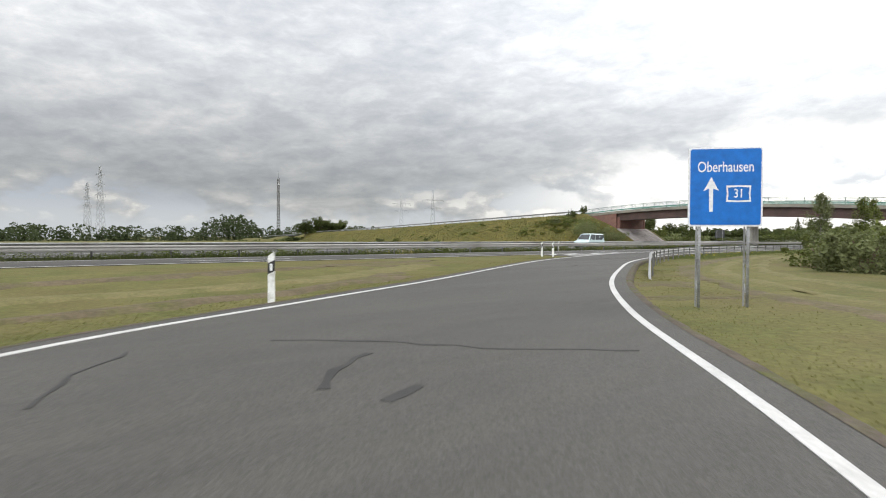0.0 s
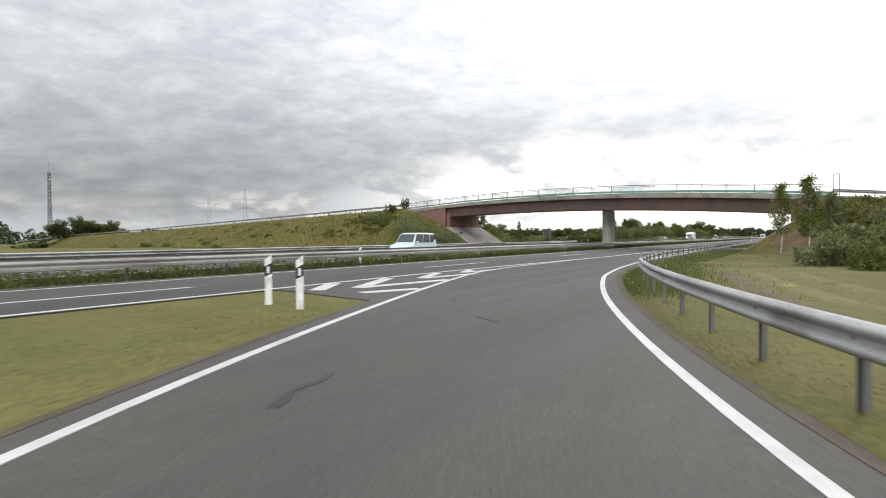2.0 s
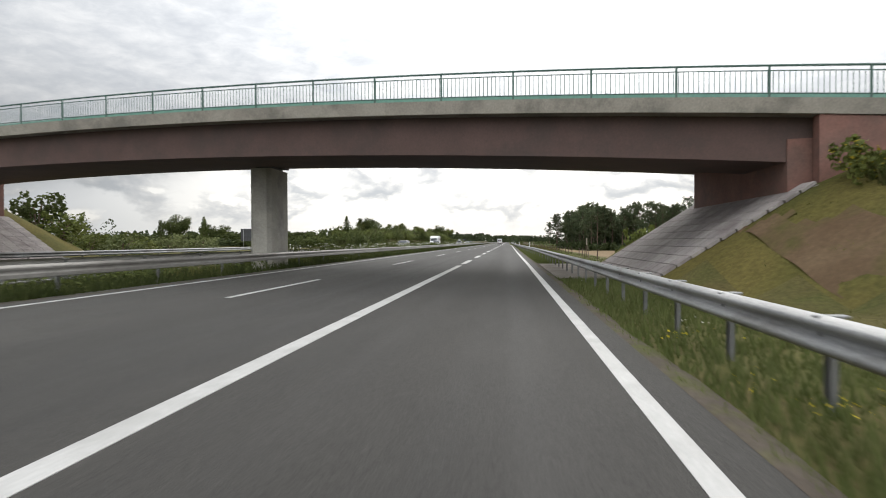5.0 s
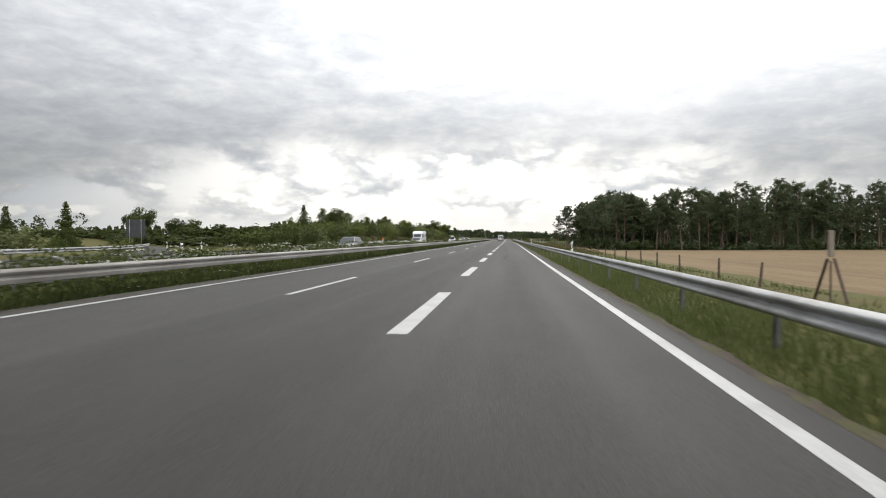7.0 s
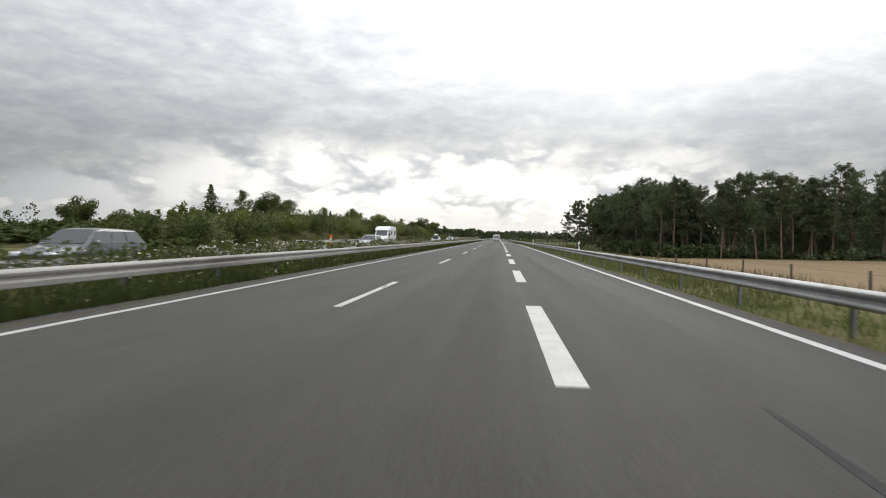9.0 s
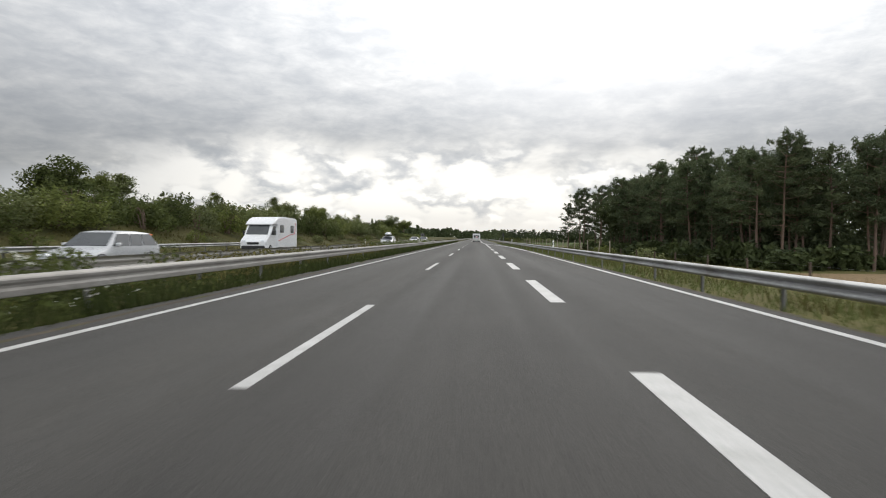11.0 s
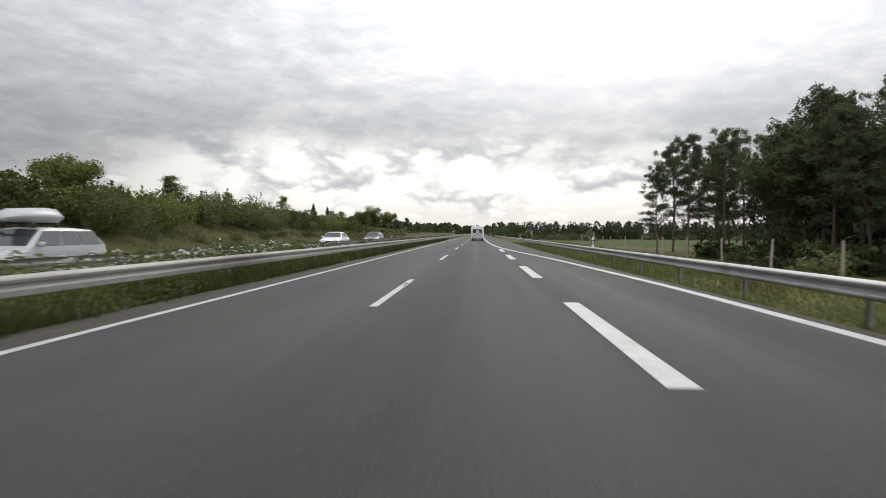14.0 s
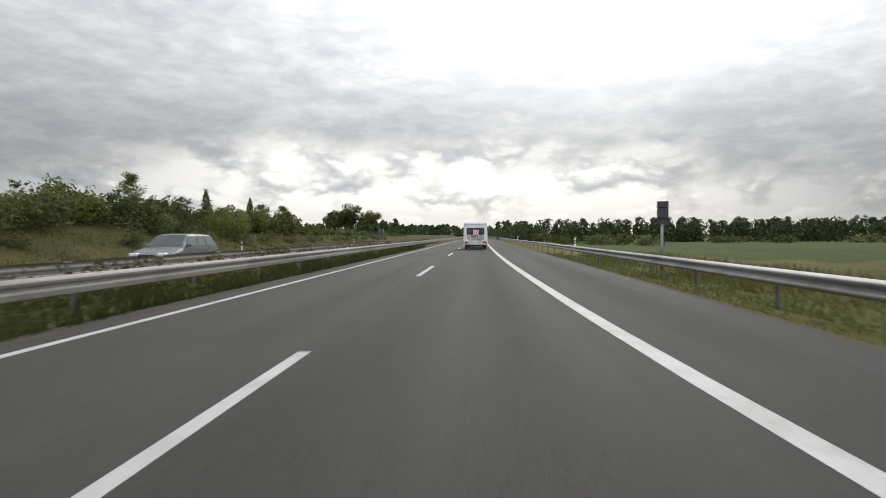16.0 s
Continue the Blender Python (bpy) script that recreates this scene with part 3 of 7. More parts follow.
    def swath(pts, width, mat, label):
        lift = 0.038 + 0.007 * next(heights)
        P = spline(pts, 0.5)
        d = np.gradient(P, axis=0)
        d /= np.linalg.norm(d, axis=1)[:, None]
        nrm = np.stack([-d[:, 1], d[:, 0]], 1)
        step = np.arange(len(P))
        ends = np.clip(np.minimum(step, step[::-1]) / 4.0, 0, 1)
        cols = []
        for u in (-0.5, -0.2, 0.2, 0.5):
            w = width * u * (1 + (0.28 * rng.normal(size=len(P)) if abs(u) > 0.4 else 0))
            q = P + nrm * np.asarray(w).reshape(-1, 1)
            cols.append(np.column_stack([q, terrain(q[:, 0], q[:, 1]) + ((lift + 0.012) * ends if abs(u) < 0.4 else 0) - 0.012]))
        V = np.stack(cols, 1).reshape(-1, 3)
        F = [(4 * i + k, 4 * i + k + 1, 4 * i + k + 5, 4 * i + k + 4) for i in range(len(P) - 1) for k in range(3)]
        tagged(obj("mown_swath", mesh_of("mown_swath", V.tolist(), F, mat, True)), label, "ground", kind="structure")

    swath([(8.6, -50), (9.3, -56), (11.4, -64), (13.4, -71), (15.4, -75.8), (17.2, -78.7), (19.5, -81.8), (23, -85.6), (27.5, -90)], 0.9, DIRT, "brown strip of scuffed mown ground")
    swath([(9.6, -50), (10.3, -55), (12.6, -64), (14.6, -70.5), (16.7, -75.2), (19.2, -79), (22.5, -83), (27, -87.5)], 0.8, SWATH, "pale swath of mown hay")
    swath([(11.0, -50), (11.9, -56), (14.2, -64), (16.2, -70), (18.6, -75), (22, -79.5), (27, -84)], 0.7, SWATH, "pale swath of mown hay")
    swath([(8.2, -100), (7.4, -95.5), (6.0, -90), (4.2, -84.8), (2.6, -79)], 1.3, DIRT, "brown strip of scuffed mown ground")
    swath([(16.6, -104), (15.5, -99), (14.9, -96), (13.4, -92.2), (10.6, -87.0)], 0.9, DIRT, "brown strip of scuffed mown ground")
    swath([(12.6, -101), (11.9, -97), (11.2, -93), (9.2, -88.4), (6.2, -82.5)], 1.5, SWATH, "pale swath of mown hay")
    tagged(f, "bare tan harvested field beside the motorway", "field", kind="structure")
    fx, fy = np.concatenate([np.arange(9.6, 60, 3.0), np.arange(60, 420, 15.0)]), np.arange(238, 318, 5.0)
    Xg, Yg = np.meshgrid(fx, fy)
    V = np.stack([Xg, Yg, terrain(Xg, Yg) + np.where((Xg > 10) & (Yg > 240), 0.10, -0.05)], -1).reshape(-1, 3)
    nx, ny = len(fx), len(fy)
    i = (np.arange(ny - 1)[:, None] * nx + np.arange(nx - 1)).ravel()
    F = np.stack([i, i + 1, i + 1 + nx, i + nx], 1)
    tagged(obj("field_crop", mesh_of("field_crop", V.tolist(), F.tolist(), CROP, True)), "green crop field beyond the pines", "field", kind="structure")
    # bare earth where the foot of the bridge bank has slipped
    xs, ys = np.arange(8.6, 24.0, 0.24), np.arange(-31.0, -13.0, 0.24)
    Xg, Yg = np.meshgrid(xs, ys)
    Zg = terrain(Xg, Yg)
    ragged = 0.35 * np.sin(Xg * 1.9 + Yg) + 0.25 * np.sin(Yg * 2.7 - Xg) + 0.15 * np.sin(Xg * 6.1) * np.sin(Yg * 5.3)
    keep = (Zg > -0.02 + 0.08 * ragged) & (Zg < 1.75 + 1.3 * ragged - 0.05 * (Xg - 12)) & (Xg > 8.9)
    V = np.stack([Xg, Yg, Zg + 0.03 + 0.03 * np.sin(Xg * 5 + Yg * 3)], -1).reshape(-1, 3)
    nx, ny = len(xs), len(ys)
    i = (np.arange(ny - 1)[:, None] * nx + np.arange(nx - 1)).ravel()
    F = np.stack([i, i + 1, i + 1 + nx, i + nx], 1)[keep[:-1, :-1].ravel()]
    tagged(obj("bare_earth", mesh_of("bare_earth", V.tolist(), F.tolist(), EARTH, True)), "bare reddish earth on the foot of the bridge bank", "ground", kind="structure")


build_ground()

# ---- roads ----
LEFT_EDGE = [(62, -137), (44, -122.5), (31.5, -111.5), (24.5, -105), (19.5, -99.2), (16.8, -94.2), (14, -88.6), (10.1, -81.6), (6.4, -74.4), (3.5, -67), (1.1, -59.8), (0.1, -55.6), (-0.2, -50), (-0.2, -44)]
RIGHT_EDGE = [(66, -132), (48, -117.5), (35.6, -106.3), (29.2, -99.6), (25.4, -95), (21.7, -90.7), (17.9, -85.4), (14.1, -78.9), (10.5, -72.1), (7.6, -64.9), (5.6, -58.2), (4.8, -54), (4.3, -50.1), (3.75, -44)]
W_LANE, X_LEFT, X_RIGHT, DASH_PHASE = 3.654, -6.977, 3.49, -0.846


def resample(pts, per=8):
    P = np.array(pts, float)
    out = []
    for i in range(len(P) - 1):
        p0, p1, p2, p3 = P[max(i - 1, 0)], P[i], P[i + 1], P[min(i + 2, len(P) - 1)]
        for k in range(per):
            t = k / per
            out.append(0.5 * ((2 * p1) + (p2 - p0) * t + (2 * p0 - 5 * p1 + 4 * p2 - p3) * t * t + (3 * p1 - p0 - 3 * p2 + p3) * t ** 3))
    out.append(P[-1])
    return np.array(out)


def main_right(y):
    return np.interp(y, [-75, -60, -50, -44.01, -44, -34, 60, 130, 155, 178, 195, 300], [-0.95, -0.80, -0.5, -0.28, 4.24, 3.97, 3.88, 3.75, 3.6, 3.05, 2.85, 2.85])


def build_roads():
    lab = "dark grey asphalt motorway carriageway with worn wheel tracks"
    ys = np.concatenate([np.arange(-320, -60, 10.0), np.arange(-60, -44, 2.0), [-44.01, -44], np.arange(-40, 300, 10.0), np.arange(300, 1200, 50)])
    A = [(-7.85, y) for y in ys]
    B = [(main_right(y), y) for y in ys]
    V, F = strip(A, B, -0.3, 0.0)
    road = obj("road_main", mesh_of("road_main", V, F, ASPHALT))
    tagged(road, lab, "road", kind="structure")
    V, F = strip([(float(np.interp(y, [-320, 20, 60, 100], [-27.5, -27.5, -26.5, -23.2])), y) for y in ys], [(-12.3, y) for y in ys], -0.3, 0.0)
    opp = obj("road_opposite", mesh_of("road_opposite", V, F, ASPHALT))
    tagged(opp, "grey asphalt carriageway of the opposite direction", "road", kind="structure")
    Ls = resample([(-27.55, 4), (-28.5, 20), (-32, 42), (-39, 60), (-49, 78), (-62, 96), (-82, 117)])
    Rs = resample([(-26.4, 4), (-26.2, 20), (-27.2, 42), (-32.5, 58), (-42, 73), (-54, 90), (-73, 111)])
    V, F = strip(Ls, Rs, -0.3, -0.004)
    tagged(obj("road_slip_opposite", mesh_of("road_slip_opposite", V, F, ASPHALT)), "grey asphalt slip road joining the opposite carriageway", "road", kind="structure")
    Ls, Rs = resample(LEFT_EDGE), resample(RIGHT_EDGE)
    d = np.gradient((Ls + Rs) / 2, axis=0)
    d /= np.linalg.norm(d, axis=1)[:, None]
    nrm = np.stack([-d[:, 1], d[:, 0]], 1)
    A = Ls + nrm * 0.45
    B = Rs - nrm * 0.5
    gore = A[:, 1] > -66.3
    A[gore, 0] = main_right(A[gore, 1])
    V, F = strip(A, B, -0.3, -0.002)
    ramp = obj("road_slip", mesh_of("road_slip", V, F, SLIP_ASPHALT))
    tagged(ramp, "curved slip road of worn grey asphalt with tar-sealed cracks", "road", kind="structure")

    # dark soil and debris along the edges of the asphalt
    soil = np.random.default_rng(23)

    def margin(P, n, lo, hi):
        P, n = np.asarray(P, float), np.asarray(n, float)
        k = len(P)
        o = np.stack([np.full(k, lo), np.full(k, lo + 0.12), hi * soil.uniform(0.55, 1.0, k), hi * soil.uniform(1.0, 1.5, k)], 1)
        V = [(P[i, 0] + n[i, 0] * o[i, j], P[i, 1] + n[i, 1] * o[i, j], (0.002, 0.004, -0.03, -0.17)[j]) for i in range(k) for j in range(4)]
        F = [(4 * i + j, 4 * i + j + 1, 4 * i + j + 5, 4 * i + j + 4) for i in range(k - 1) for j in range(3)]
        tagged(obj("soil_margin", mesh_of("soil_margin", V, F, SOIL, True)), "dark soil and debris along the edge of the asphalt", "ground", kind="structure")

    ym = np.arange(-43.97, 260, 0.6)
    margin(np.column_stack([main_right(ym), ym]), np.column_stack([np.ones(len(ym)), np.zeros(len(ym))]), -0.08, 0.20)
    ym = np.arange(-110, 260, 0.6)
    margin(np.column_stack([np.full(len(ym), -7.85) + 0.16 * np.sin(ym * 0.7) * np.sin(ym * 0.23), ym]), np.column_stack([-np.ones(len(ym)), np.zeros(len(ym))]), -0.40, 0.10)
    sel = slice(16, len(B))
    fine = lambda Q: np.column_stack([np.interp(np.linspace(0, len(Q) - 1, 3 * len(Q)), np.arange(len(Q)), Q[:, c]) for c in (0, 1)])
    margin(fine(B[sel]), fine(-nrm[sel]), -0.10, 0.12)
    keep = A[:, 1] < -68.5
    margin(fine(A[keep][16:]), fine(nrm[keep][16:]), -0.10, 0.12)

    def line(name, path, width, parent, label="white painted edge line"):
        V, F = ribbon(path, width, -0.01, 0.005)
        return obj(name, mesh_of(name, V, F, PAINT), parent, label)

    yy = np.arange(-320, 1150, 10.0)
    line("edge_line", [(X_LEFT, y) for y in yy], 0.15, road)
    line("edge_line", lane([(-1.1, -320), (-1.1, -57), (-0.9, -53)], 3), 0.18, road)
    line("edge_line", lane([(-0.9, -53), (-0.55, -47), (-0.2, -40), (0, -34), (0, -2)], 1.5), 0.235, road, "broad white painted line")
    line("edge_line", lane([(3.75, -43.98), (3.58, -38), (3.5, -30), (X_RIGHT, 0), (3.40, 30), (3.37, 80), (3.38, 141.98)], 2), 0.165, road)
    line("edge_line", lane([(3.38, 142), (3.05, 165), (2.04, 181), (1.08, 191), (0.36, 200), (0.09, 206), (-0.10, 213), (-0.28, 222), (-0.42, 236), (-0.45, 260), (-0.45, 400), (-0.45, 1150)], 3), 0.24, road)
    line("edge_line", Ls[:-1], 0.13, ramp)
    line("edge_line", Rs, 0.13, ramp)
    for x, w in ((-12.9, 0.15), (-20.4, 0.2)):
        line("edge_line", [(x, y) for y in yy], w, opp)
    Vd, Fd = ribbon([(0, 0), (0, 3), (0, 6)], 0.15, -0.01, 0.005)
    dash = mesh_of("lane_dash", Vd, Fd, PAINT)
    for k in range(-14, 52):
        obj("lane_dash", dash, road, m=pose(-W_LANE, DASH_PHASE + 18 * k, 0))
    for k in range(-14, 40):
        obj("lane_dash", dash, opp, m=pose(-16.65, 5 + 18 * k, 0))
    Vd, Fd = ribbon([(0, 0), (0, 2), (0, 4), (0, 6)], 0.30, -0.01, 0.005)
    block = mesh_of("block_dash", Vd, Fd, PAINT)
    for k in range(0, 17):
        obj("block_dash", block, road, m=pose(0, 12 * k, 0))
    # paint broken away from some dashes, and a dark skid mark
    chips = np.random.default_rng(17)
    for cx, cy, w in ((-3.73, 147.0, 0.15), (-3.67, 39.6, 0.15), (0.0, 147.2, 0.30), (0.0, 123.35, 0.30), (-3.654, 165.6, 0.15), (-3.654, 57.4, 0.15)):
        for k in range(1 if cy == 123.35 else 5):
            L, W = (0.05, 0.34) if cy == 123.35 else (chips.uniform(0.10, 0.32), chips.uniform(0.25, 0.6) * w)
            x, y = cx + (0 if cy == 123.35 else chips.uniform(-0.3, 0.3) * w), cy + chips.uniform(-0.5, 0.5) * (0 if cy == 123.35 else 1)
            n = 9
            V = [(x + 0.5 * W * math.cos(2 * math.pi * i / n) * chips.uniform(0.7, 1.15), y + 0.5 * L * math.sin(2 * math.pi * i / n) * chips.uniform(0.7, 1.15), 0.0072) for i in range(n)]
            V += [(p[0], p[1], 0.001) for p in V]
            F = [tuple(range(n))] + [(i, i + n, (i + 1) % n + n, (i + 1) % n) for i in range(n)]
            obj("worn_spot", mesh_of("worn_spot", V, F, ASPHALT), road, "bare asphalt where the paint has broken away")
    V, F = ribbon([(1.24, 39.4), (1.27, 42), (1.36, 45), (1.44, 47.6)], [0.08, 0.15, 0.13, 0.05], -0.006, 0.003)
    obj("skid_mark", mesh_of("skid_mark", V, F, SKID), road, "dark rubber skid mark")
    # hatching of the nose between slip road and motorway
    bars = [((0.28, -65.9), (-0.9, -64.0), 0.42, 0.004), ((1.78, -65.9), (2.45, -64.3), 0.42, 0.0065)]
    for ap, e1, e2, w in (((0.75, -64.8), (-0.75, -61.5), (1.42, -61.1), 0.40), ((0.22, -60.9), (-0.8, -58.3), (0.68, -58.0), 0.36), ((-0.12, -57.5), (-0.72, -55.7), (0.12, -55.3), 0.30)):
        bars += [(ap, e1, w, 0.004), (ap, e2, w, 0.0065)]
    for p, q, w, top in bars:
        V, F = ribbon([p, ((p[0] + q[0]) / 2, (p[1] + q[1]) / 2), q], w, -0.01, top)
        obj("hatch_bar", mesh_of("hatch_bar", V, F, PAINT), ramp, "white painted hatching")
    # tar over cracks
    rng = np.random.default_rng(5)
    for pts, w in (([(20.4, -96.6), (21.2, -95.7), (22.4, -94.9), (23.6, -93.7)], 0.045), ([(21.8, -96.1), (22.1, -96.6), (22.8, -97.2)], 0.09), ([(23.2, -96.5), (23.4, -97.0)], 0.10), ([(20.1, -98.1), (20.9, -98.7), (21.9, -99.1)], 0.04),
                   ([(10.9, -77.3), (11.5, -78.5), (11.8, -79.2)], 0.10), ([(7.0, -72.6), (7.2, -73.2), (7.4, -73.7)], 0.09), ([(6.3, -68.3), (6.9, -68.7)], 0.09), ([(4.5, -65.9), (4.7, -66.4)], 0.07), ([(2.0, -57.5), (1.7, -55.5), (2.0, -53.1), (2.0, -48.6), (2.1, -46.9), (1.95, -44.1)], 0.032)):
        P = spline(pts, 0.3)
        P[1:-1] += rng.normal(0, 0.035, P[1:-1].shape)
        V, F = ribbon(P, rng.uniform(0.6, 1.4, len(P)) * w, -0.006, 0.003)
        obj("tar_seam", mesh_of("tar_seam", V, F, TAR), ramp, "black tar seal over a crack")
    for pts, w in (([(1.95, -43.9), (2.2, -43.1), (2.3, -41.1), (2.1, -39.4), (2.3, -37.9), (2.2, -36.3), (2.35, -35.0)], 0.04), ([(2.25, -39.2), (1.95, -38.7), (2.3, -38.2)], 0.05),):
        P = spline(pts, 0.3)
        P[1:-1] += rng.normal(0, 0.05, P[1:-1].shape)
        V, F = ribbon(P, rng.uniform(0.6, 1.6, len(P)) * w, -0.006, 0.005)
        obj("tar_seam", mesh_of("tar_seam", V, F, TAR), road, "black tar seal over a crack")


build_roads()


# ---- bridge ----
def near_edge(x):
    return -9.5 - 0.2 * (np.asarray(x, float) + 8)


def deck_band(x0, x1, off0, off1, drop0, drop1, n=24):
    """A beam along the bridge between two offsets from its near edge and two depths below the deck."""
    V, F = [], []
    for x in np.linspace(x0, x1, n):
        y, z = float(near_edge(x)), float(deck_top(x))
        V += [(x, y + off0, z - drop0), (x, y + off1, z - drop0), (x, y + off1, z - drop1), (x, y + off0, z - drop1)]
    for i in range(n - 1):
        o, q = 4 * i, 4 * i + 4
        F += [(o + k, o + (k + 1) % 4, q + (k + 1) % 4, q + k) for k in range(4)]
    F += [(3, 2, 1, 0), tuple(len(V) - 4 + k for k in range(4))]
    return V, F


def prism(plan, z0, z1):
    """An upright block over a plan of corners; z1 may be one height for each corner."""
    n = len(plan)
    z1 = [z1] * n if isinstance(z1, (int, float)) else z1
    z0 = [z0] * n if isinstance(z0, (int, float)) else z0
    V = [(x, y, z) for (x, y), z in zip(plan, z0)] + [(x, y, z) for (x, y), z in zip(plan, z1)]
    F = [tuple(range(n))[::-1], tuple(range(n, 2 * n))] + [(k, (k + 1) % n, n + (k + 1) % n, n + k) for k in range(n)]
    return V, F


def build_bridge():
    b = empty("road_bridge", pose(0, 0, 0), "red-brown girder road bridge with pale concrete edge and green railing", "bridge")

    def add(name, vf, mat, label="", parent=None, smooth=False):
        return obj(name, mesh_of(name, vf[0], vf[1], mat, smooth), parent or b, label)

    add("deck", deck_band(-43, 14.0, 0.25, 10.25, 0.02, 0.36), CONCRETE)
    add("edge_beam", deck_band(-43, 14.0, 0.0, 0.25, -0.10, 0.36), EDGE_CONCRETE, "weathered concrete edge beam")
    add("edge_beam", deck_band(-43, 14.0, 10.25, 10.5, -0.10, 0.36), EDGE_CONCRETE, "weathered concrete edge beam")
    add("girder", deck_band(-33.6, 12.4, 0.55, 3.6, 0.36, 1.69), RED_GIRDER, "red-brown painted girder")
    add("girder", deck_band(-33.6, 12.4, 6.8, 9.6, 0.36, 1.0), RED_GIRDER, "red-brown painted girder")
    add("road_surface", deck_band(-43, 14.0, 1.8, 8.7, -0.03, 0.015), ASPHALT)
    # pier in the central reservation, with chamfered corners and a narrower head
    xc = -9.15
    yc = float(near_edge(xc)) + 5.25
    zt = float(deck_top(xc)) - 1.5
    plan = [(xc - 0.52, yc - 0.95), (xc - 0.34, yc - 1.15), (xc + 0.34, yc - 1.15), (xc + 0.52, yc - 0.95), (xc + 0.52, yc + 0.95), (xc + 0.34, yc + 1.15), (xc - 0.34, yc + 1.15), (xc - 0.52, yc + 0.95)]
    pier = add("pier", prism(plan, -0.4, zt - 0.16), PALE_CONCRETE, "pale weathered concrete column with chamfered corners")
    add("bearing", prism([(xc - 0.3, yc - 0.9), (xc + 0.3, yc - 0.9), (xc + 0.3, yc + 0.9), (xc - 0.3, yc + 0.9)], zt - 0.16, zt), BLACK, "dark rubber bearing", pier)
    add("cross_beam", prism([(xc - 0.5, yc - 1.2), (xc + 0.5, yc - 1.2), (xc + 0.5, yc + 1.2), (xc - 0.5, yc + 1.2)], zt, zt + 1.12), RED_GIRDER, "red-brown cross beam")
    # abutments with wing walls
    for xf, s, nm in ((-32.8, -1, "left"), (10.7, 1, "right")):
        yn = lambda x: float(near_edge(x))
        xb = xf + s * 3.0
        plan = [(xf, yn(xf) + 0.5), (xf, yn(xf) + 9.0), (xb, yn(xb) + 9.0), (xb, yn(xb) + 0.5)]
        if s < 0:
            plan = plan[::-1]
        ab = add("abutment", prism(plan, 0.5, float(deck_top(xf)) - 1.02), RED_WALL, "red-brown abutment wall")
        xw = xf + s * 10.0
        for off in (0.05, 10.1):
            pl = [(xf + s * 0.6, yn(xf + s * 0.6) + off), (xf + s * 0.6, yn(xf + s * 0.6) + off + 0.35), (xw, yn(xw) + off + 0.35), (xw, yn(xw) + off)]
            z1 = [float(deck_top(q[0])) - 0.37 for q in pl]
            z0 = [0.6, 0.6, z1[2] - 1.2, z1[3] - 1.2]
            if s < 0:
                pl, z1, z0 = pl[::-1], z1[::-1], z0[::-1]
            add("wing_wall", prism(pl, z0, z1), RED_WALL, "red-brown wing wall", ab)
    # railing of the near and the far side
    for off, lab in ((0.12, "green steel railing with close bars"), (10.38, "green steel railing with close bars")):
        xs = np.arange(-42.0, 14.0, 2.48)
        xs2 = np.linspace(-42, 13.9, 47)
        pts = lambda h: [(x, float(near_edge(x)) + off, float(deck_top(x)) + 0.10 + h) for x in xs2]
        rail = add("railing", tube(pts(0.95), [0.035] * 47, 6), RAIL_PAINT, lab)
        add("bottom_rail", tube(pts(0.14), [0.022] * 47, 5), RAIL_PAINT, "", rail)
        add("upper_rail", tube(pts(0.80), [0.018] * 47, 5), RAIL_PAINT, "", rail)
        pm = bpy.data.meshes.new("railing_post")
        box = box_bm(0.06, 0.05, 0.95, bevel=0.006)
        box.to_mesh(pm)
        box.free()
        pm.materials.append(RAIL_PAINT)
        for x in xs:
            obj("railing_post", pm, rail, m=pose(x, float(near_edge(x)) + off, float(deck_top(x)) + 0.10))
        V, F = [], []
        for x in np.arange(-41.9, 13.8, 0.14):
            y, z = float(near_edge(x)) + off, float(deck_top(x)) + 0.10
            o = len(V)
            V += [(x - 0.011, y, z + 0.14), (x + 0.011, y, z + 0.14), (x + 0.011, y, z + 0.8), (x - 0.011, y, z + 0.8), (x, y + 0.012, z + 0.14), (x, y + 0.012, z + 0.8)]
            F += [(o, o + 1, o + 2, o + 3), (o + 1, o + 4, o + 5, o + 2), (o + 4, o, o + 3, o + 5)]
        add("railing_infill", (V, F), RAIL_PAINT, "", rail)
    for off, s in ((1.2, 1), (9.3, -1)):
        add("safety_beam", deck_band(-43, 14.0, off, off + 0.05 * s, -0.52, -0.34), GREEN_STEEL, "green painted safety beam")
        add("safety_beam", deck_band(-43, 14.0, off, off + 0.05 * s, -0.24, -0.16), GREEN_STEEL, "green painted safety beam")
    # stone-faced slopes under the two ends
    for x0, z0, x1, z1, nm in ((-27.2, -0.12, -32.9, 3.07, "l"), (6.7, -0.12, 11.1, 2.82, "r")):
        sl = empty("slope_paving", pose(0, 0, 0), "grey concrete block paving on the slope below the bridge end", "slope paving", kind="structure")
        nx, ny = 11, 13
        nrm = Vector((-(z1 - z0), 0, x1 - x0)).normalized()
        if nrm.z < 0:
            nrm = -nrm
        ux = Vector((x1 - x0, 0, z1 - z0))
        block = box_bm(ux.length / nx * 0.97, 0.80, 0.10, (0, 0, -0.05), bevel=0.012)
        me = bpy.data.meshes.new("paving_block")
        block.to_mesh(me)
        block.free()
        me.materials.append(PAVING)
        ang = math.atan2(-(z1 - z0), x1 - x0)
        rot = Matrix.Rotation(ang, 4, "Y")
        for i in range(nx):
            for j in range(ny):
                f = (i + 0.5) / nx
                x = x0 + (x1 - x0) * f
                y = float(near_edge(x)) - 0.3 + 0.82 * j + 0.41
                z = z0 + (z1 - z0) * f + 0.03
                obj("paving_block", me, sl, m=Matrix.Translation((x, y, z)) @ rot)
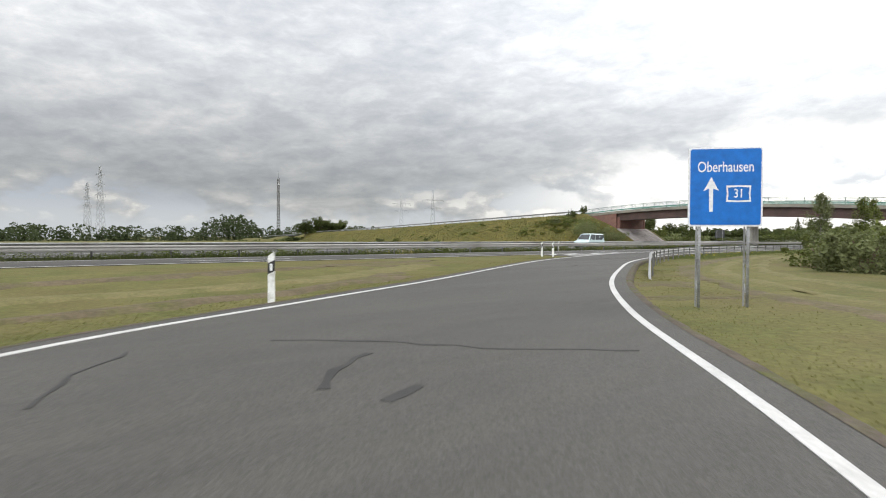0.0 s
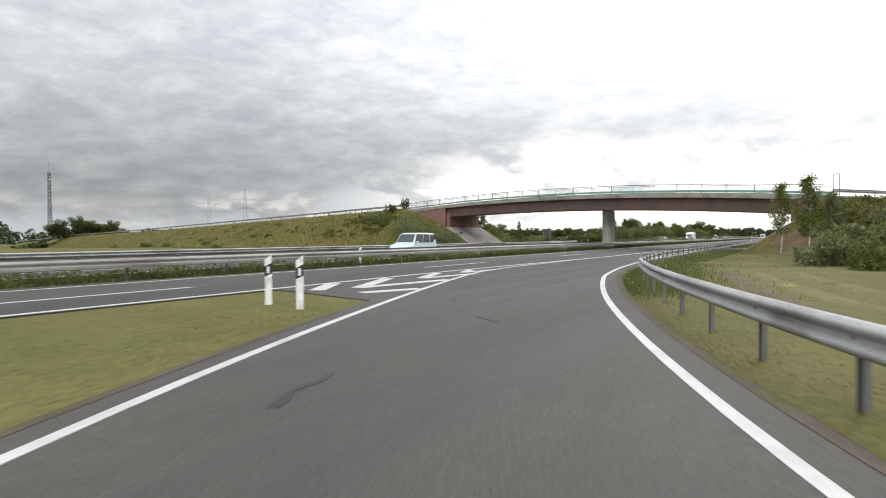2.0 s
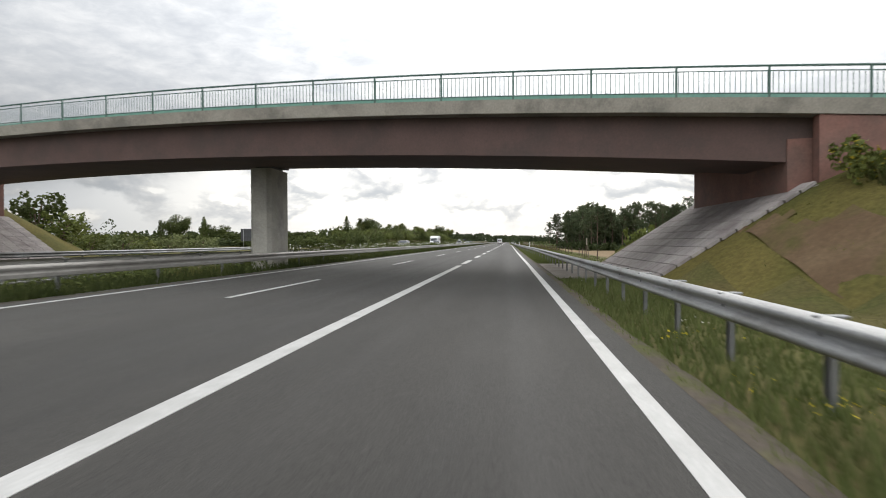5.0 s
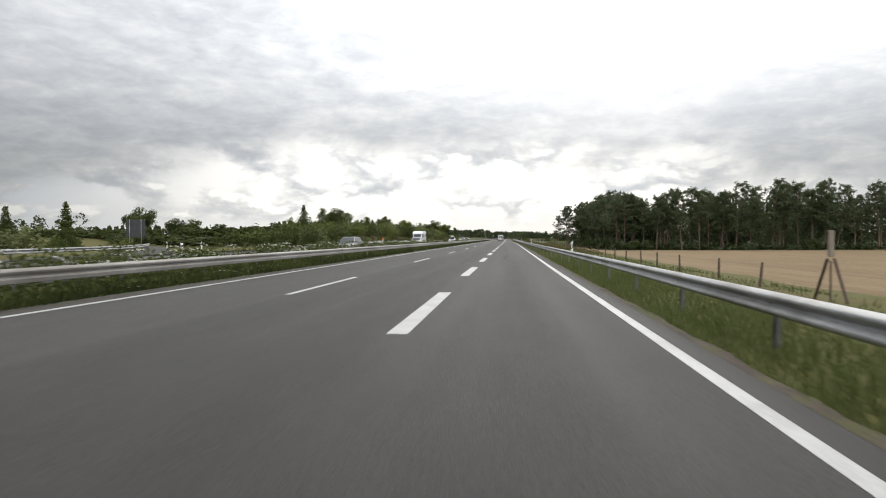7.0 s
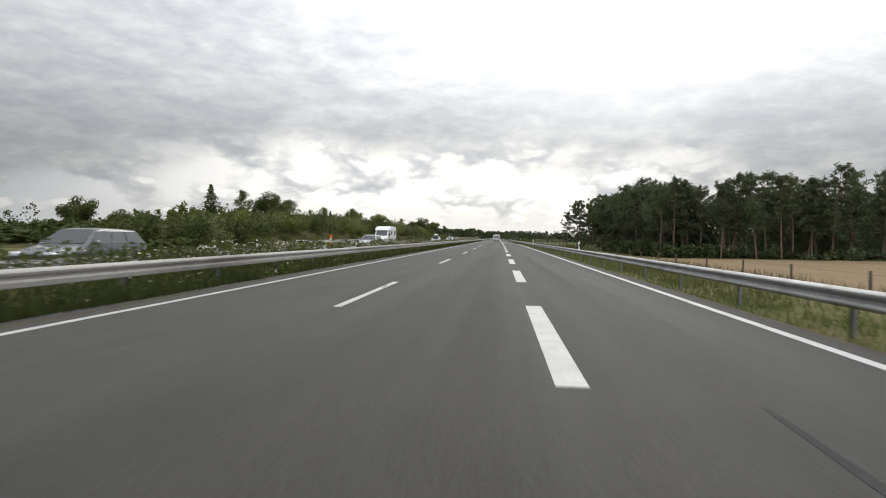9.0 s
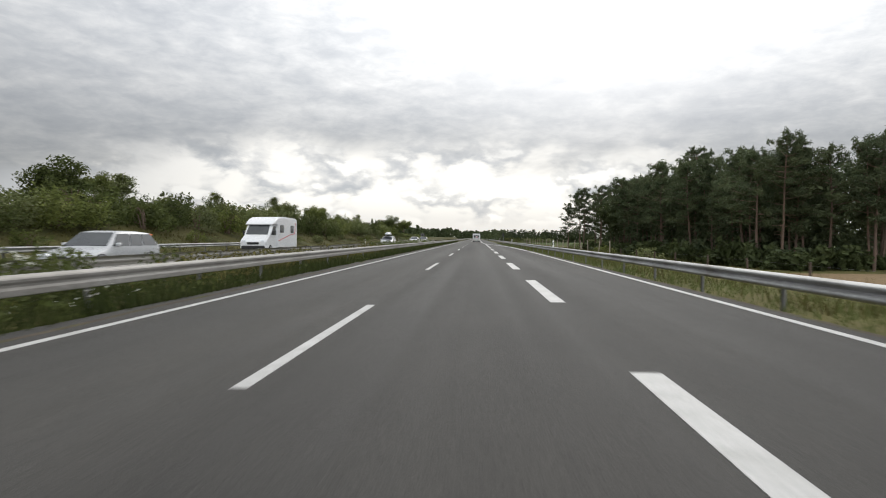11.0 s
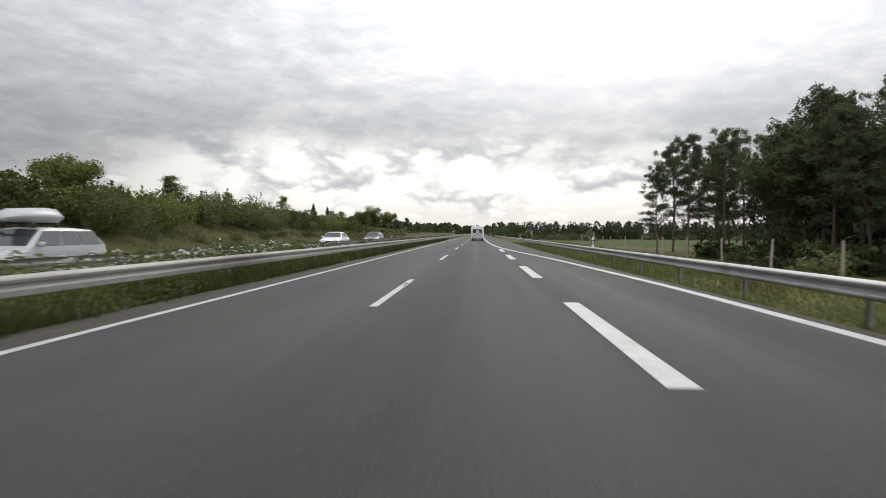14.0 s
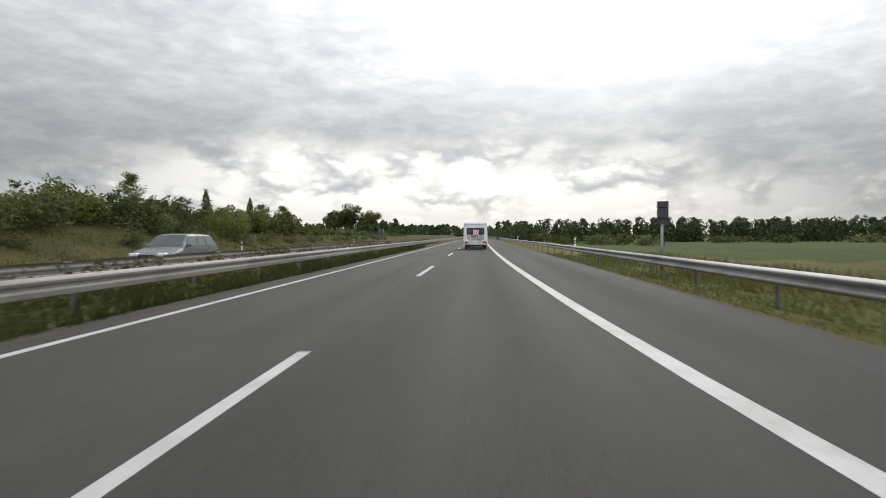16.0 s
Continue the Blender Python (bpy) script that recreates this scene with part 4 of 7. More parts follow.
        V = [(x0, float(near_edge(x0)) - 0.35, z0 - 0.05), (x1, float(near_edge(x1)) - 0.35, z1 - 0.05), (x1, float(near_edge(x1)) + 10.5, z1 - 0.05), (x0, float(near_edge(x0)) + 10.5, z0 - 0.05)]
        V += [(x, y, z - 0.25) for x, y, z in V]
        F = [(0, 1, 2, 3), (4, 7, 6, 5), (0, 4, 5, 1), (1, 5, 6, 2), (2, 6, 7, 3), (3, 7, 4, 0)]
        if x1 < x0:
            F = [f[::-1] for f in F]
        obj("bedding", mesh_of("bedding", V, F, CONCRETE), sl)
    # concrete strip beside the hard shoulder below the bridge
    V, F = strip([(4.15, y) for y in np.arange(-11, 2.1, 1.0)], [(7.3, y) for y in np.arange(-11, 2.1, 1.0)], -0.3, -0.05)
    tagged(obj("pavement", mesh_of("pavement", V, F, APRON)), "grey-brown concrete apron below the bridge", "pavement", kind="structure")


BEAM = [(u - 0.03, v) for u, v in ((0.0, -0.155), (0.014, -0.149), (0.068, -0.116), (0.080, -0.102), (0.081, -0.076), (0.070, -0.060), (0.012, -0.022), (0.0, -0.008), (0.0, 0.008), (0.012, 0.022), (0.070, 0.060), (0.081, 0.076), (0.080, 0.102), (0.068, 0.116), (0.014, 0.149), (0.0, 0.155))]

BOX_BEAM = [(-0.012, -0.155), (0.040, -0.150), (0.050, -0.138), (0.046, -0.060), (0.030, -0.020), (0.030, 0.015), (0.046, 0.050), (0.048, 0.088), (0.036, 0.112), (0.006, 0.150), (-0.012, 0.155)]


def beam_mesh(path, side, section=None):
    """A W-shaped steel beam swept along a path of its centre; side +1: ribs to the left of the way."""
    P = np.array(path, float)
    d = np.gradient(P[:, :2], axis=0)
    d /= np.linalg.norm(d, axis=1)[:, None] + 1e-9
    n = np.stack([-d[:, 1], d[:, 0]], 1) * side
    front = section or BEAM
    prof = front + [(u - 0.006, v) for u, v in front[::-1]]
    k = len(prof)
    V, F = [], []
    for p, q in zip(P, n):
        V += [(p[0] + q[0] * u, p[1] + q[1] * u, p[2] + v) for u, v in prof]
    for i in range(len(P) - 1):
        for j in range(k):
            a, b = i * k + j, i * k + (j + 1) % k
            F.append((a, b, b + k, a + k) if side > 0 else (a, a + k, b + k, b))
    return V, F


PAVING = surface("slope_blocks", (0.30, 0.27, 0.26), (0.36, 0.33, 0.31), 1.5, 0.9, 0.3, 12, spots=(0.22, 0.19, 0.185), spot_scale=0.8, vary=0.2)
build_bridge()


def build_bridge_road():
    for x0, x1 in ((-43, -330), (14.0, 120)):
        xs = np.linspace(x0, x1, 60)
        y = axis_y(xs)
        z = np.maximum(terrain(xs, y), crest(xs)) + 0.08
        V, F = [], []
        for a, b, c in zip(xs, y, z):
            V += [(a, b - 3.6, c), (a, b + 3.6, c), (a, b - 3.6, c - 0.3), (a, b + 3.6, c - 0.3)]
        for i in range(len(xs) - 1):
            o, q = 4 * i, 4 * i + 4
            F += [(o, q, q + 1, o + 1), (o + 2, o, q, q + 2), (o + 1, o + 3, q + 3, q + 1)]
        if x1 < x0:
            F = [f[::-1] for f in F]
        tagged(obj("road_over_bridge", mesh_of("road_over_bridge", V, F, ASPHALT)), "grey asphalt road on the embankment crest", "road", kind="structure")
        for off, s in ((-4.6, 1), (4.6, -1)):
            g = empty("embankment_guardrail", pose(0, 0, 0), "galvanised steel guardrail along the embankment crest", "guardrail", "embankment guardrails")
            path = [(a, b + off, c + 0.55) for a, b, c in zip(xs, y, z)]
            obj("beam", mesh_of("beam", *beam_mesh(path, s if x1 > x0 else -s), STEEL, True), g)
            for x in np.arange(min(x0, x1), max(x0, x1), 4.0)[:46] if x1 > x0 else np.arange(x0, x1, -4.0)[:60]:
                obj("post", POST_MESH, g, m=pose(x, float(axis_y(x)) + off + (0.06 if off < 0 else -0.06) * 0, float(max(terrain(x, axis_y(x)), crest(x))) - 0.12))


def post_mesh():
    b = bmesh.new()
    for at, sx, sy in (((0, 0, 0), 0.006, 0.10), ((0.027, 0.047, 0), 0.055, 0.006), ((0.027, -0.047, 0), 0.055, 0.006)):
        box_bm(sx, sy, 0.86, at, bm=b)
    me = bpy.data.meshes.new("post")
    b.to_mesh(me)
    b.free()
    me.materials.append(POST_STEEL)
    return me


def spacer_mesh():
    b = box_bm(0.24, 0.08, 0.025, (0, 0, 0), bevel=0.006)
    me = bpy.data.meshes.new("spacer")
    b.to_mesh(me)
    b.free()
    me.materials.append(STEEL)
    return me


def bolt_mesh():
    b = cyl_bm(0.017, 0.013, 0.016, (0, 0, 0), 6, "Y")
    me = bpy.data.meshes.new("bolt")
    b.to_mesh(me)
    b.free()
    me.materials.append(POST_STEEL)
    return me


POST_MESH, SPACER_MESH, BOLT_MESH = post_mesh(), spacer_mesh(), bolt_mesh()
build_bridge_road()


# ---- guardrails ----
def guardrail(path_xy, top, side, spacing, label, z_start=None, posts=None, spacer=True, spacer_from=-1e6, spacer_until=1e6, bolts=False, section=None, back=0.13):
    """Beam on posts; side +1: traffic on the left of the way. z_start: the first stretch rises from the ground over that many metres."""
    g = empty("guardrail", pose(0, 0, 0), label, "guardrail", "motorway guardrails")
    P = np.array(path_xy, float)
    s = np.concatenate([[0], np.cumsum(np.linalg.norm(np.diff(P, axis=0), axis=1))])
    zc = np.full(len(P), top - 0.155)
    if z_start:
        zc = np.where(s < z_start, -0.30 + (top + 0.145) * np.clip(s / z_start, 0, 1), zc)
        zc = np.minimum(zc, top - 0.155)
    d = np.gradient(P, axis=0)
    d /= np.linalg.norm(d, axis=1)[:, None]
    n = np.stack([-d[:, 1], d[:, 0]], 1) * side
    obj("beam", mesh_of("beam", *beam_mesh(np.column_stack([P, zc]), side, section), DULL_STEEL if section else STEEL, section is None), g)
    dist = posts if posts is not None else np.arange(spacing / 2, s[-1], spacing)
    for k, q in enumerate(dist):
        x, y, z = np.interp(q, s, P[:, 0]), np.interp(q, s, P[:, 1]), np.interp(q, s, zc)
        a = math.degrees(math.atan2(np.interp(q, s, d[:, 1]), np.interp(q, s, d[:, 0])))
        nx, ny = np.interp(q, s, n[:, 0]), np.interp(q, s, n[:, 1])
        if k < 300:
            obj("post", POST_MESH, g, m=pose(x - nx * back, y - ny * back, z + 0.10 - 0.86, 0, 0, a + (90 if side > 0 else -90)))
            if spacer and spacer_from < y < spacer_until:
                obj("spacer", SPACER_MESH, g, m=pose(x - nx * 0.10, y - ny * 0.10, z + 0.125, 0, 0, a + 90))
            if bolts and y < 235:
                obj("bolt", BOLT_MESH, g, m=pose(x - nx * 0.022, y - ny * 0.022, z, 0, 0, a + (90 if side > 0 else -90)))
    return g


def build_guardrails():
    Rs = resample(RIGHT_EDGE)
    d = np.gradient(Rs, axis=0)
    d /= np.linalg.norm(d, axis=1)[:, None]
    off = Rs + np.stack([d[:, 1], -d[:, 0]], 1) * 1.15
    off = off[(off[:, 1] > -82.6) & (off[:, 1] < -46)]
    near = lane([(4.85, -43), (4.85, 20), (4.5, 60), (4.15, 130), (3.9, 210), (3.85, 300)], 2.0)
    far = lane([(3.85, 303), (3.85, 900)], 12)
    path = np.vstack([off, near, far])
    s = np.concatenate([[0], np.cumsum(np.linalg.norm(np.diff(path, axis=0), axis=1))])
    y_at = np.interp(np.arange(1, s[-1], 1.0), s, path[:, 1])
    dist = [q for q, y in zip(np.arange(1, s[-1], 1.0), y_at) if (int(q) % 4 == 1 and y < 620) or (y < 9 and int(q) % 2 == 1)]
    guardrail(path, 0.635, 1, 4, "galvanised steel guardrail on posts beside the hard shoulder", 9.2, dist, spacer_from=-52, spacer_until=-12, bolts=True)
    p = lane([(-8.05, -310), (-8.05, 900)], 6)
    guardrail(p, 0.75, -1, 4, "weathered steel guardrail along the planted central reservation", posts=np.arange(200, 820, 4.0), section=BOX_BEAM, back=0.45)
    p = lane([(-11.75, -310), (-11.75, 900)], 6)
    guardrail(p, 0.75, 1, 4, "weathered steel guardrail of the opposite carriageway", posts=np.arange(200, 820, 4.0), section=BOX_BEAM)
    p = np.vstack([lane([(-24.0, -310), (-24.0, 2)], 6), spline([(-24.0, 8), (-25.3, 25), (-29.6, 45), (-37.4, 61), (-47.6, 77)], 3.0)])
    guardrail(p, 0.75, -1, 4, "galvanised steel guardrail at the outer edge of the opposite carriageway", posts=np.arange(180, 392, 4.0))
    p = lane([(-24.0, 156), (-24.0, 106)][::-1], 2)[::-1]
    guardrail(p, 0.75, 1, 4, "short galvanised steel guardrail with a sloping end beside the opposite carriageway", 9.0, posts=np.arange(6, 49, 4.0))


build_guardrails()


# ---- delineator posts, signs ----
def delineator(m, flip=False):
    t = empty("delineator_post", m, "white plastic roadside post with a slanted black band and reflector", "delineator", "delineator posts")
    prof = [(-0.072, -0.05), (0.072, -0.05), (0.035, 0.055), (-0.035, 0.055)]

    def tri(z0, z1, slant0, slant1, grow=0.0):
        V = []
        for z, sl in ((z0, slant0), (z1, slant1)):
            V += [(x * (1 + grow), y * (1 + grow), z + sl * x / 0.06) for x, y in prof]
        return V, [(3, 2, 1, 0), (4, 5, 6, 7)] + [(k, (k + 1) % 4, 4 + (k + 1) % 4, 4 + k) for k in range(4)]

    obj("shaft", mesh_of("shaft", *tri(-0.2, 0.62, 0, 0.03), WHITE_PLASTIC), t)
    obj("band", mesh_of("band", *tri(0.62, 0.84, 0.03, 0.03, 0.02), BLACK), t, "black band")
    obj("head", mesh_of("head", *tri(0.84, 1.0, 0.03, 0.045), WHITE_PLASTIC), t)
    obj("reflector", mesh_of("reflector", *prism([(-0.025, -0.062), (0.025, -0.062), (0.025, -0.050), (-0.025, -0.050)], 0.66, 0.80), WHITE), t, "pale reflector")
    return t


first_post = delineator(pose(16.15, -94.7, -0.08, 0, 0, 45))
for x, y, a in ((1.55, -68.6, 30), (2.72, -68.85, 30), (-24.9, 97.5, 180), (-41.5, 79.7, 150), (-44.5, 76.2, 150), (-34.5, 63.5, 150), (-31.0, 57.5, 150), (-24.9, 147.7, 180), (-24.9, 200.5, 180), (-24.9, 251, 180), (-24.9, 301, 180), (-9.9, -52, 0)):
    copy_thing(first_post, pose(x, y, float(terrain(x, y)) - 0.0, 0, 0, a))


def rail_marker(m):
    t = empty("rail_delineator", m, "short white plastic marker with a black band fixed above the guardrail", "delineator", "guardrail markers")
    prof = [(-0.065, -0.03), (0.065, -0.03), (0.045, 0.03), (-0.045, 0.03)]

    def slab(z0, z1, s0, s1, grow=0.0):
        V = []
        for z, sl in ((z0, s0), (z1, s1)):
            V += [(x * (1 + grow), y * (1 + grow), z + sl * x / 0.06) for x, y in prof]
        return V, [(3, 2, 1, 0), (4, 5, 6, 7)] + [(k, (k + 1) % 4, 4 + (k + 1) % 4, 4 + k) for k in range(4)]

    obj("shaft", mesh_of("shaft", *slab(0.42, 0.76, 0, 0.03), WHITE_PLASTIC), t)
    obj("band", mesh_of("band", *slab(0.76, 0.97, 0.03, 0.03, 0.02), BLACK), t, "black band")
    obj("head", mesh_of("head", *slab(0.97, 1.12, 0.03, 0.045), WHITE_PLASTIC), t)
    obj("reflector", mesh_of("reflector", *prism([(-0.025, -0.040), (0.025, -0.040), (0.025, -0.028), (-0.025, -0.028)], 0.79, 0.94), WHITE), t, "pale reflector")
    return t


first_marker = rail_marker(pose(4.80, 34.5, 0))
for x, y in ((4.52, 81), (4.32, 129.5), (4.17, 181), (4.02, 231), (4.02, 281)):
    copy_thing(first_marker, pose(x, y, 0))


def text_part(words, size, at, parent, material, width=None, label=""):
    c = bpy.data.curves.new("legend", "FONT")
    c.body, c.size, c.align_x, c.align_y, c.extrude = words, size, "CENTER", "CENTER", 0.001
    c.materials.append(material)
    c.offset = 0.002
    ob = obj("legend", c, parent, label)
    ob.matrix_basis = pose(*at, 90, 0, 0)
    if width:
        ob.scale = (width, 1, 1)
    return ob


def rounded_plate(w, h, t, r, n=5):
    pts = []
    for cx, cz, a0 in ((w / 2 - r, h / 2 - r, 0), (-w / 2 + r, h / 2 - r, 90), (-w / 2 + r, -h / 2 + r, 180), (w / 2 - r, -h / 2 + r, 270)):
        for k in range(n):
            a = radians(a0 + 90 * k / (n - 1))
            pts.append((cx + r * math.cos(a), cz + r * math.sin(a)))
    m = len(pts)
    V = [(x, -t / 2, z) for x, z in pts] + [(x, t / 2, z) for x, z in pts]
    F = [tuple(range(m)), tuple(range(m, 2 * m))[::-1]] + [(k, m + k, m + (k + 1) % m, (k + 1) % m) for k in range(m)]
    return V, F


def build_direction_sign():
    a = Vector((21.42, -88.14, 0))
    b = Vector((22.5, -87.23, 0))
    mid, turn = (a + b) / 2, math.degrees(math.atan2((b - a).y, (b - a).x))
    t = empty("direction_sign", pose(mid.x, mid.y, -0.1, 0, 0, turn), "blue motorway direction sign with white border on two steel posts", "road sign")
    w, h = (b - a).length, 1.60
    zc = 1.60 + h / 2
    plate = obj("plate", mesh_of("plate", *rounded_plate(w, h, 0.03, 0.05), WHITE), t, "white-edged sign plate")
    plate.location = (0, 0, zc)
    blue = obj("blue_face", mesh_of("blue_face", *rounded_plate(w - 0.07, h - 0.07, 0.006, 0.04), BLUE_SIGN), plate, "blue face")
    blue.location = (0, -0.019, 0)
    text_part("Oberhausen", 0.30, (0.0, -0.0235, 0.395), plate, WHITE, 0.72, "white lettering")
    arrow = [(-0.035, -0.50), (0.035, -0.50), (0.038, -0.03), (0.145, -0.08), (0.0, 0.20), (-0.145, -0.08), (-0.038, -0.03)]
    V = [(x - 0.27, -0.0225, z) for x, z in arrow] + [(x - 0.27, -0.0245, z) for x, z in arrow]
    n = len(arrow)
    obj("arrow", mesh_of("arrow", V, [tuple(range(n)), tuple(range(n, 2 * n))] + [(k, (k + 1) % n, n + (k + 1) % n, n + k) for k in range(n)], WHITE), plate, "white arrow")

    def badge(name, hw, hz, pinch, crown, y, mat):
        """The motorway number's plate: sides drawn in, top and bottom slightly arched."""
        q = [(-hw, hz), (0, hz + crown), (hw, hz), (hw - pinch, 0), (hw, -hz), (0, -hz - crown), (-hw, -hz), (pinch - hw, 0)]
        V = [(x + 0.25, y, z - 0.14) for x, z in q] + [(x + 0.25, y - 0.002, z - 0.14) for x, z in q]
        k = len(q)
        obj(name, mesh_of(name, V, [tuple(range(k))[::-1], tuple(range(k, 2 * k))] + [(m, (m + 1) % k, k + (m + 1) % k, k + m) for m in range(k)], mat), plate)

    badge("number_border", 0.235, 0.165, 0.014, 0.004, -0.0235, WHITE)
    badge("number_field", 0.203, 0.124, 0.012, 0.014, -0.0262, BLUE_SIGN)
    text_part("31", 0.25, (0.25, -0.0300, -0.14), plate, WHITE, 0.80, "white road number")
    for x in (-w * 0.33, w * 0.33):
        post = part("post", cyl_bm(0.030, 0.030, zc + 0.4, (x, 0.06, -0.3), 12), STEEL, t, "galvanised tube post", True)
        part("clamp", box_bm(0.12, 0.05, 0.05, (x, 0.04, 1.75), bevel=0.005), STEEL, post)
        part("clamp", box_bm(0.12, 0.05, 0.05, (x, 0.04, 2.95), bevel=0.005), STEEL, post)
        part("rear_leg", join_bm([((x, 0.27, -0.25), (x, 0.27, 1.55)), ((x, 0.27, 1.55), (x, 0.08, 2.7))], 0.021, 8), STEEL, post)
        part("brace", join_bm([((x, 0.06, 0.15), (x, 0.27, 0.45)), ((x, 0.27, 0.75), (x, 0.06, 1.05)), ((x, 0.06, 1.35), (x, 0.27, 1.55))], 0.014), STEEL, post)


def join_bm(segs, r, seg=6):
    b = bmesh.new()
    for p, q in segs:
        V, F = tube([p, q], [r, r], seg)
        vs = [b.verts.new(v) for v in V]
        for f in F:
            b.faces.new([vs[i] for i in f])
    return b


build_direction_sign()


def sign_back(x, y, w, h, z0, turn, label, posts=2, mat=None):
    t = empty("sign_back", pose(x, y, float(terrain(x, y)), 0, 0, turn), label, "road sign")
    pl = obj("plate", mesh_of("plate", *rounded_plate(w, h, 0.03, 0.03), mat or POST_STEEL), t)
    pl.location = (0, 0, z0 + h / 2)
    for k in range(2):
        part("stiffener", box_bm(w * 0.95, 0.04, 0.05, (0, -0.035, -h / 4 + k * h / 2)), mat or POST_STEEL, pl)
    for k in range(posts):
        px = 0 if posts == 1 else (-w * 0.3 + k * w * 0.6)
        part("post", cyl_bm(0.045, 0.045, z0 + h + 0.25, (px, 0.075, -0.25), 10), STEEL, t, "steel post", True)
    return t


sign_back(4.25, 215.6, 0.36, 0.74, 1.76, 0, "dark grey sign back on a steel post behind the guardrail", 1, DARK_PANEL)
sign_back(-26.5, 339.7, 1.7, 1.3, 1.9, 180, "distant dark sign back on two steel posts", 2, DARK_PANEL)
sign_back(-48.5, 75.5, 2.8, 2.4, 1.7, 180, "large dark grey sign back on two steel posts", 2, DARK_PANEL)


def build_phone():
    t = empty("emergency_phone", pose(-25.4, 124.1, float(terrain(-25.4, 124.1))), "orange roadside emergency telephone pillar", "telephone")
    orange = surface("orange_plastic", (0.75, 0.16, 0.02), (0.68, 0.14, 0.02), 4, 0.4, 0.0, 30)
    part("pillar", box_bm(0.32, 0.28, 1.55, (0, 0, -0.1), bevel=0.04), orange, t)
    part("cap", box_bm(0.36, 0.32, 0.14, (0, 0, 1.45), bevel=0.03), orange, t)
    part("panel", box_bm(0.22, 0.012, 0.3, (0, -0.146, 0.85), bevel=0.004), WHITE_PLASTIC, t, "pale front panel")


build_phone()


# gantry frame at the end of the bridge railing
def build_frame():
    x, y = 14.05, -13.85
    t = empty("railing_end_frame", pose(x, y, float(deck_top(x)) + 0.08), "slim dark steel frame at the end of the railing", "frame")
    for dx in (0, 0.42):
        part("upright", box_bm(0.06, 0.06, 1.95, (dx, 0, 0.0), bevel=0.005), POST_STEEL, t)
    part("crossbar", box_bm(0.48, 0.06, 0.06, (0.21, 0, 1.95), bevel=0.005), POST_STEEL, t)
    for x, hh in ((-42.3, 1.9), (-45.5, 1.5)):
        p = empty("marker_post", pose(x, float(near_edge(x)) - 0.1, float(crest(x)) - 0.2), "slim dark steel post beside the bridge end", "post")
        part("shaft", cyl_bm(0.045, 0.04, hh, seg=8), POST_STEEL, p)
        part("cap", cyl_bm(0.055, 0.02, 0.05, (0, 0, hh), 8), POST_STEEL, p)


build_frame()


# ---- fence beside the field ----
def build_fence():
    f = empty("wire_fence", pose(0, 0, 0), "wire fence on short brown and taller weathered wooden posts", "fence")
    V, F = tube([(0, 0, -0.3), (0, 0, 0.4), (0, 0, 0.76)], [0.046, 0.042, 0.038], 7)
    pm = mesh_of("fence_post", V, F, BROWN_WOOD)
    V, F = tube([(0, 0, -0.3), (0, 0, 0.6), (0, 0, 1.32)], [0.050, 0.046, 0.040], 7)
    tall = mesh_of("fence_post", V, F, WOOD_POST)
    rng = np.random.default_rng(3)
    ys = np.arange(14.6, 212, 4.05)
    pts = []
    for y in ys:
        x = float(np.interp(y, [10, 130, 220, 330], [9.2, 9.2, 8.6, 8.4])) + rng.normal(0, 0.06)
        z = float(terrain(x, y))
        pts.append((x, y, z))
        if abs(y - 18.6) < 1.0:               # the braced post stands here
            continue
        obj("fence_post", pm if y < 128 else tall, f, m=pose(x, y, z, rng.normal(0, 2.5), rng.normal(0, 2.5), rng.uniform(0, 360)))
    for h in (0.30, 0.66):
        obj("wire", mesh_of("wire", *tube([(x - 0.05, y, z + h + rng.normal(0, 0.015)) for x, y, z in pts], [0.003] * len(pts), 4), POST_STEEL), f, "thin steel wire")
    for bx, by in ((9.05, 18.6), (8.7, 203.5)):
        z = float(terrain(bx, by))
        t = empty("braced_fence_post", pose(bx, by, z), "tall grey post propped by two dark slanting struts", "fence post", "braced fence posts")
        part("pole", join_bm([((0, 0, -0.3), (0, 0, 0.95))], 0.022, 7), BROWN_WOOD, t, "thin dark pole")
        part("post", box_bm(0.10, 0.10, 0.62, (0, 0, 1.05), bevel=0.01), WOOD_POST, t, "weathered grey wooden post")
        for dy in (-1.0, 1.0):
            part("strut", join_bm([((-0.10 * dy, -0.05 * dy, 1.00), (-0.10 * dy, dy * 0.56, -0.10))], 0.036, 7), BROWN_WOOD, t, "dark brown strut")


build_fence()


# ---- pylons and mast on the horizon ----
def lattice(h, w0, w1, n, r):
    segs = []
    c = lambda k, f: Vector((((-1, 1)[k in (1, 2)]) * (w0 + (w1 - w0) * f) / 2, ((-1, 1)[k > 1]) * (w0 + (w1 - w0) * f) / 2, h * f))
    for i in range(n):
        f0, f1 = i / n, (i + 1) / n
        for k in range(4):
            segs += [(c(k, f0), c(k, f1)), (c(k, f0), c((k + 1) % 4, f1)), (c((k + 1) % 4, f0), c(k, f1))]
    return [(p, q, r) for p, q in segs]


def tubes_mesh(name, segs, mat):
    return mesh_of(name, *join_tubes([tube([p, q], [r, r], 4) for p, q, r in segs]), mat)


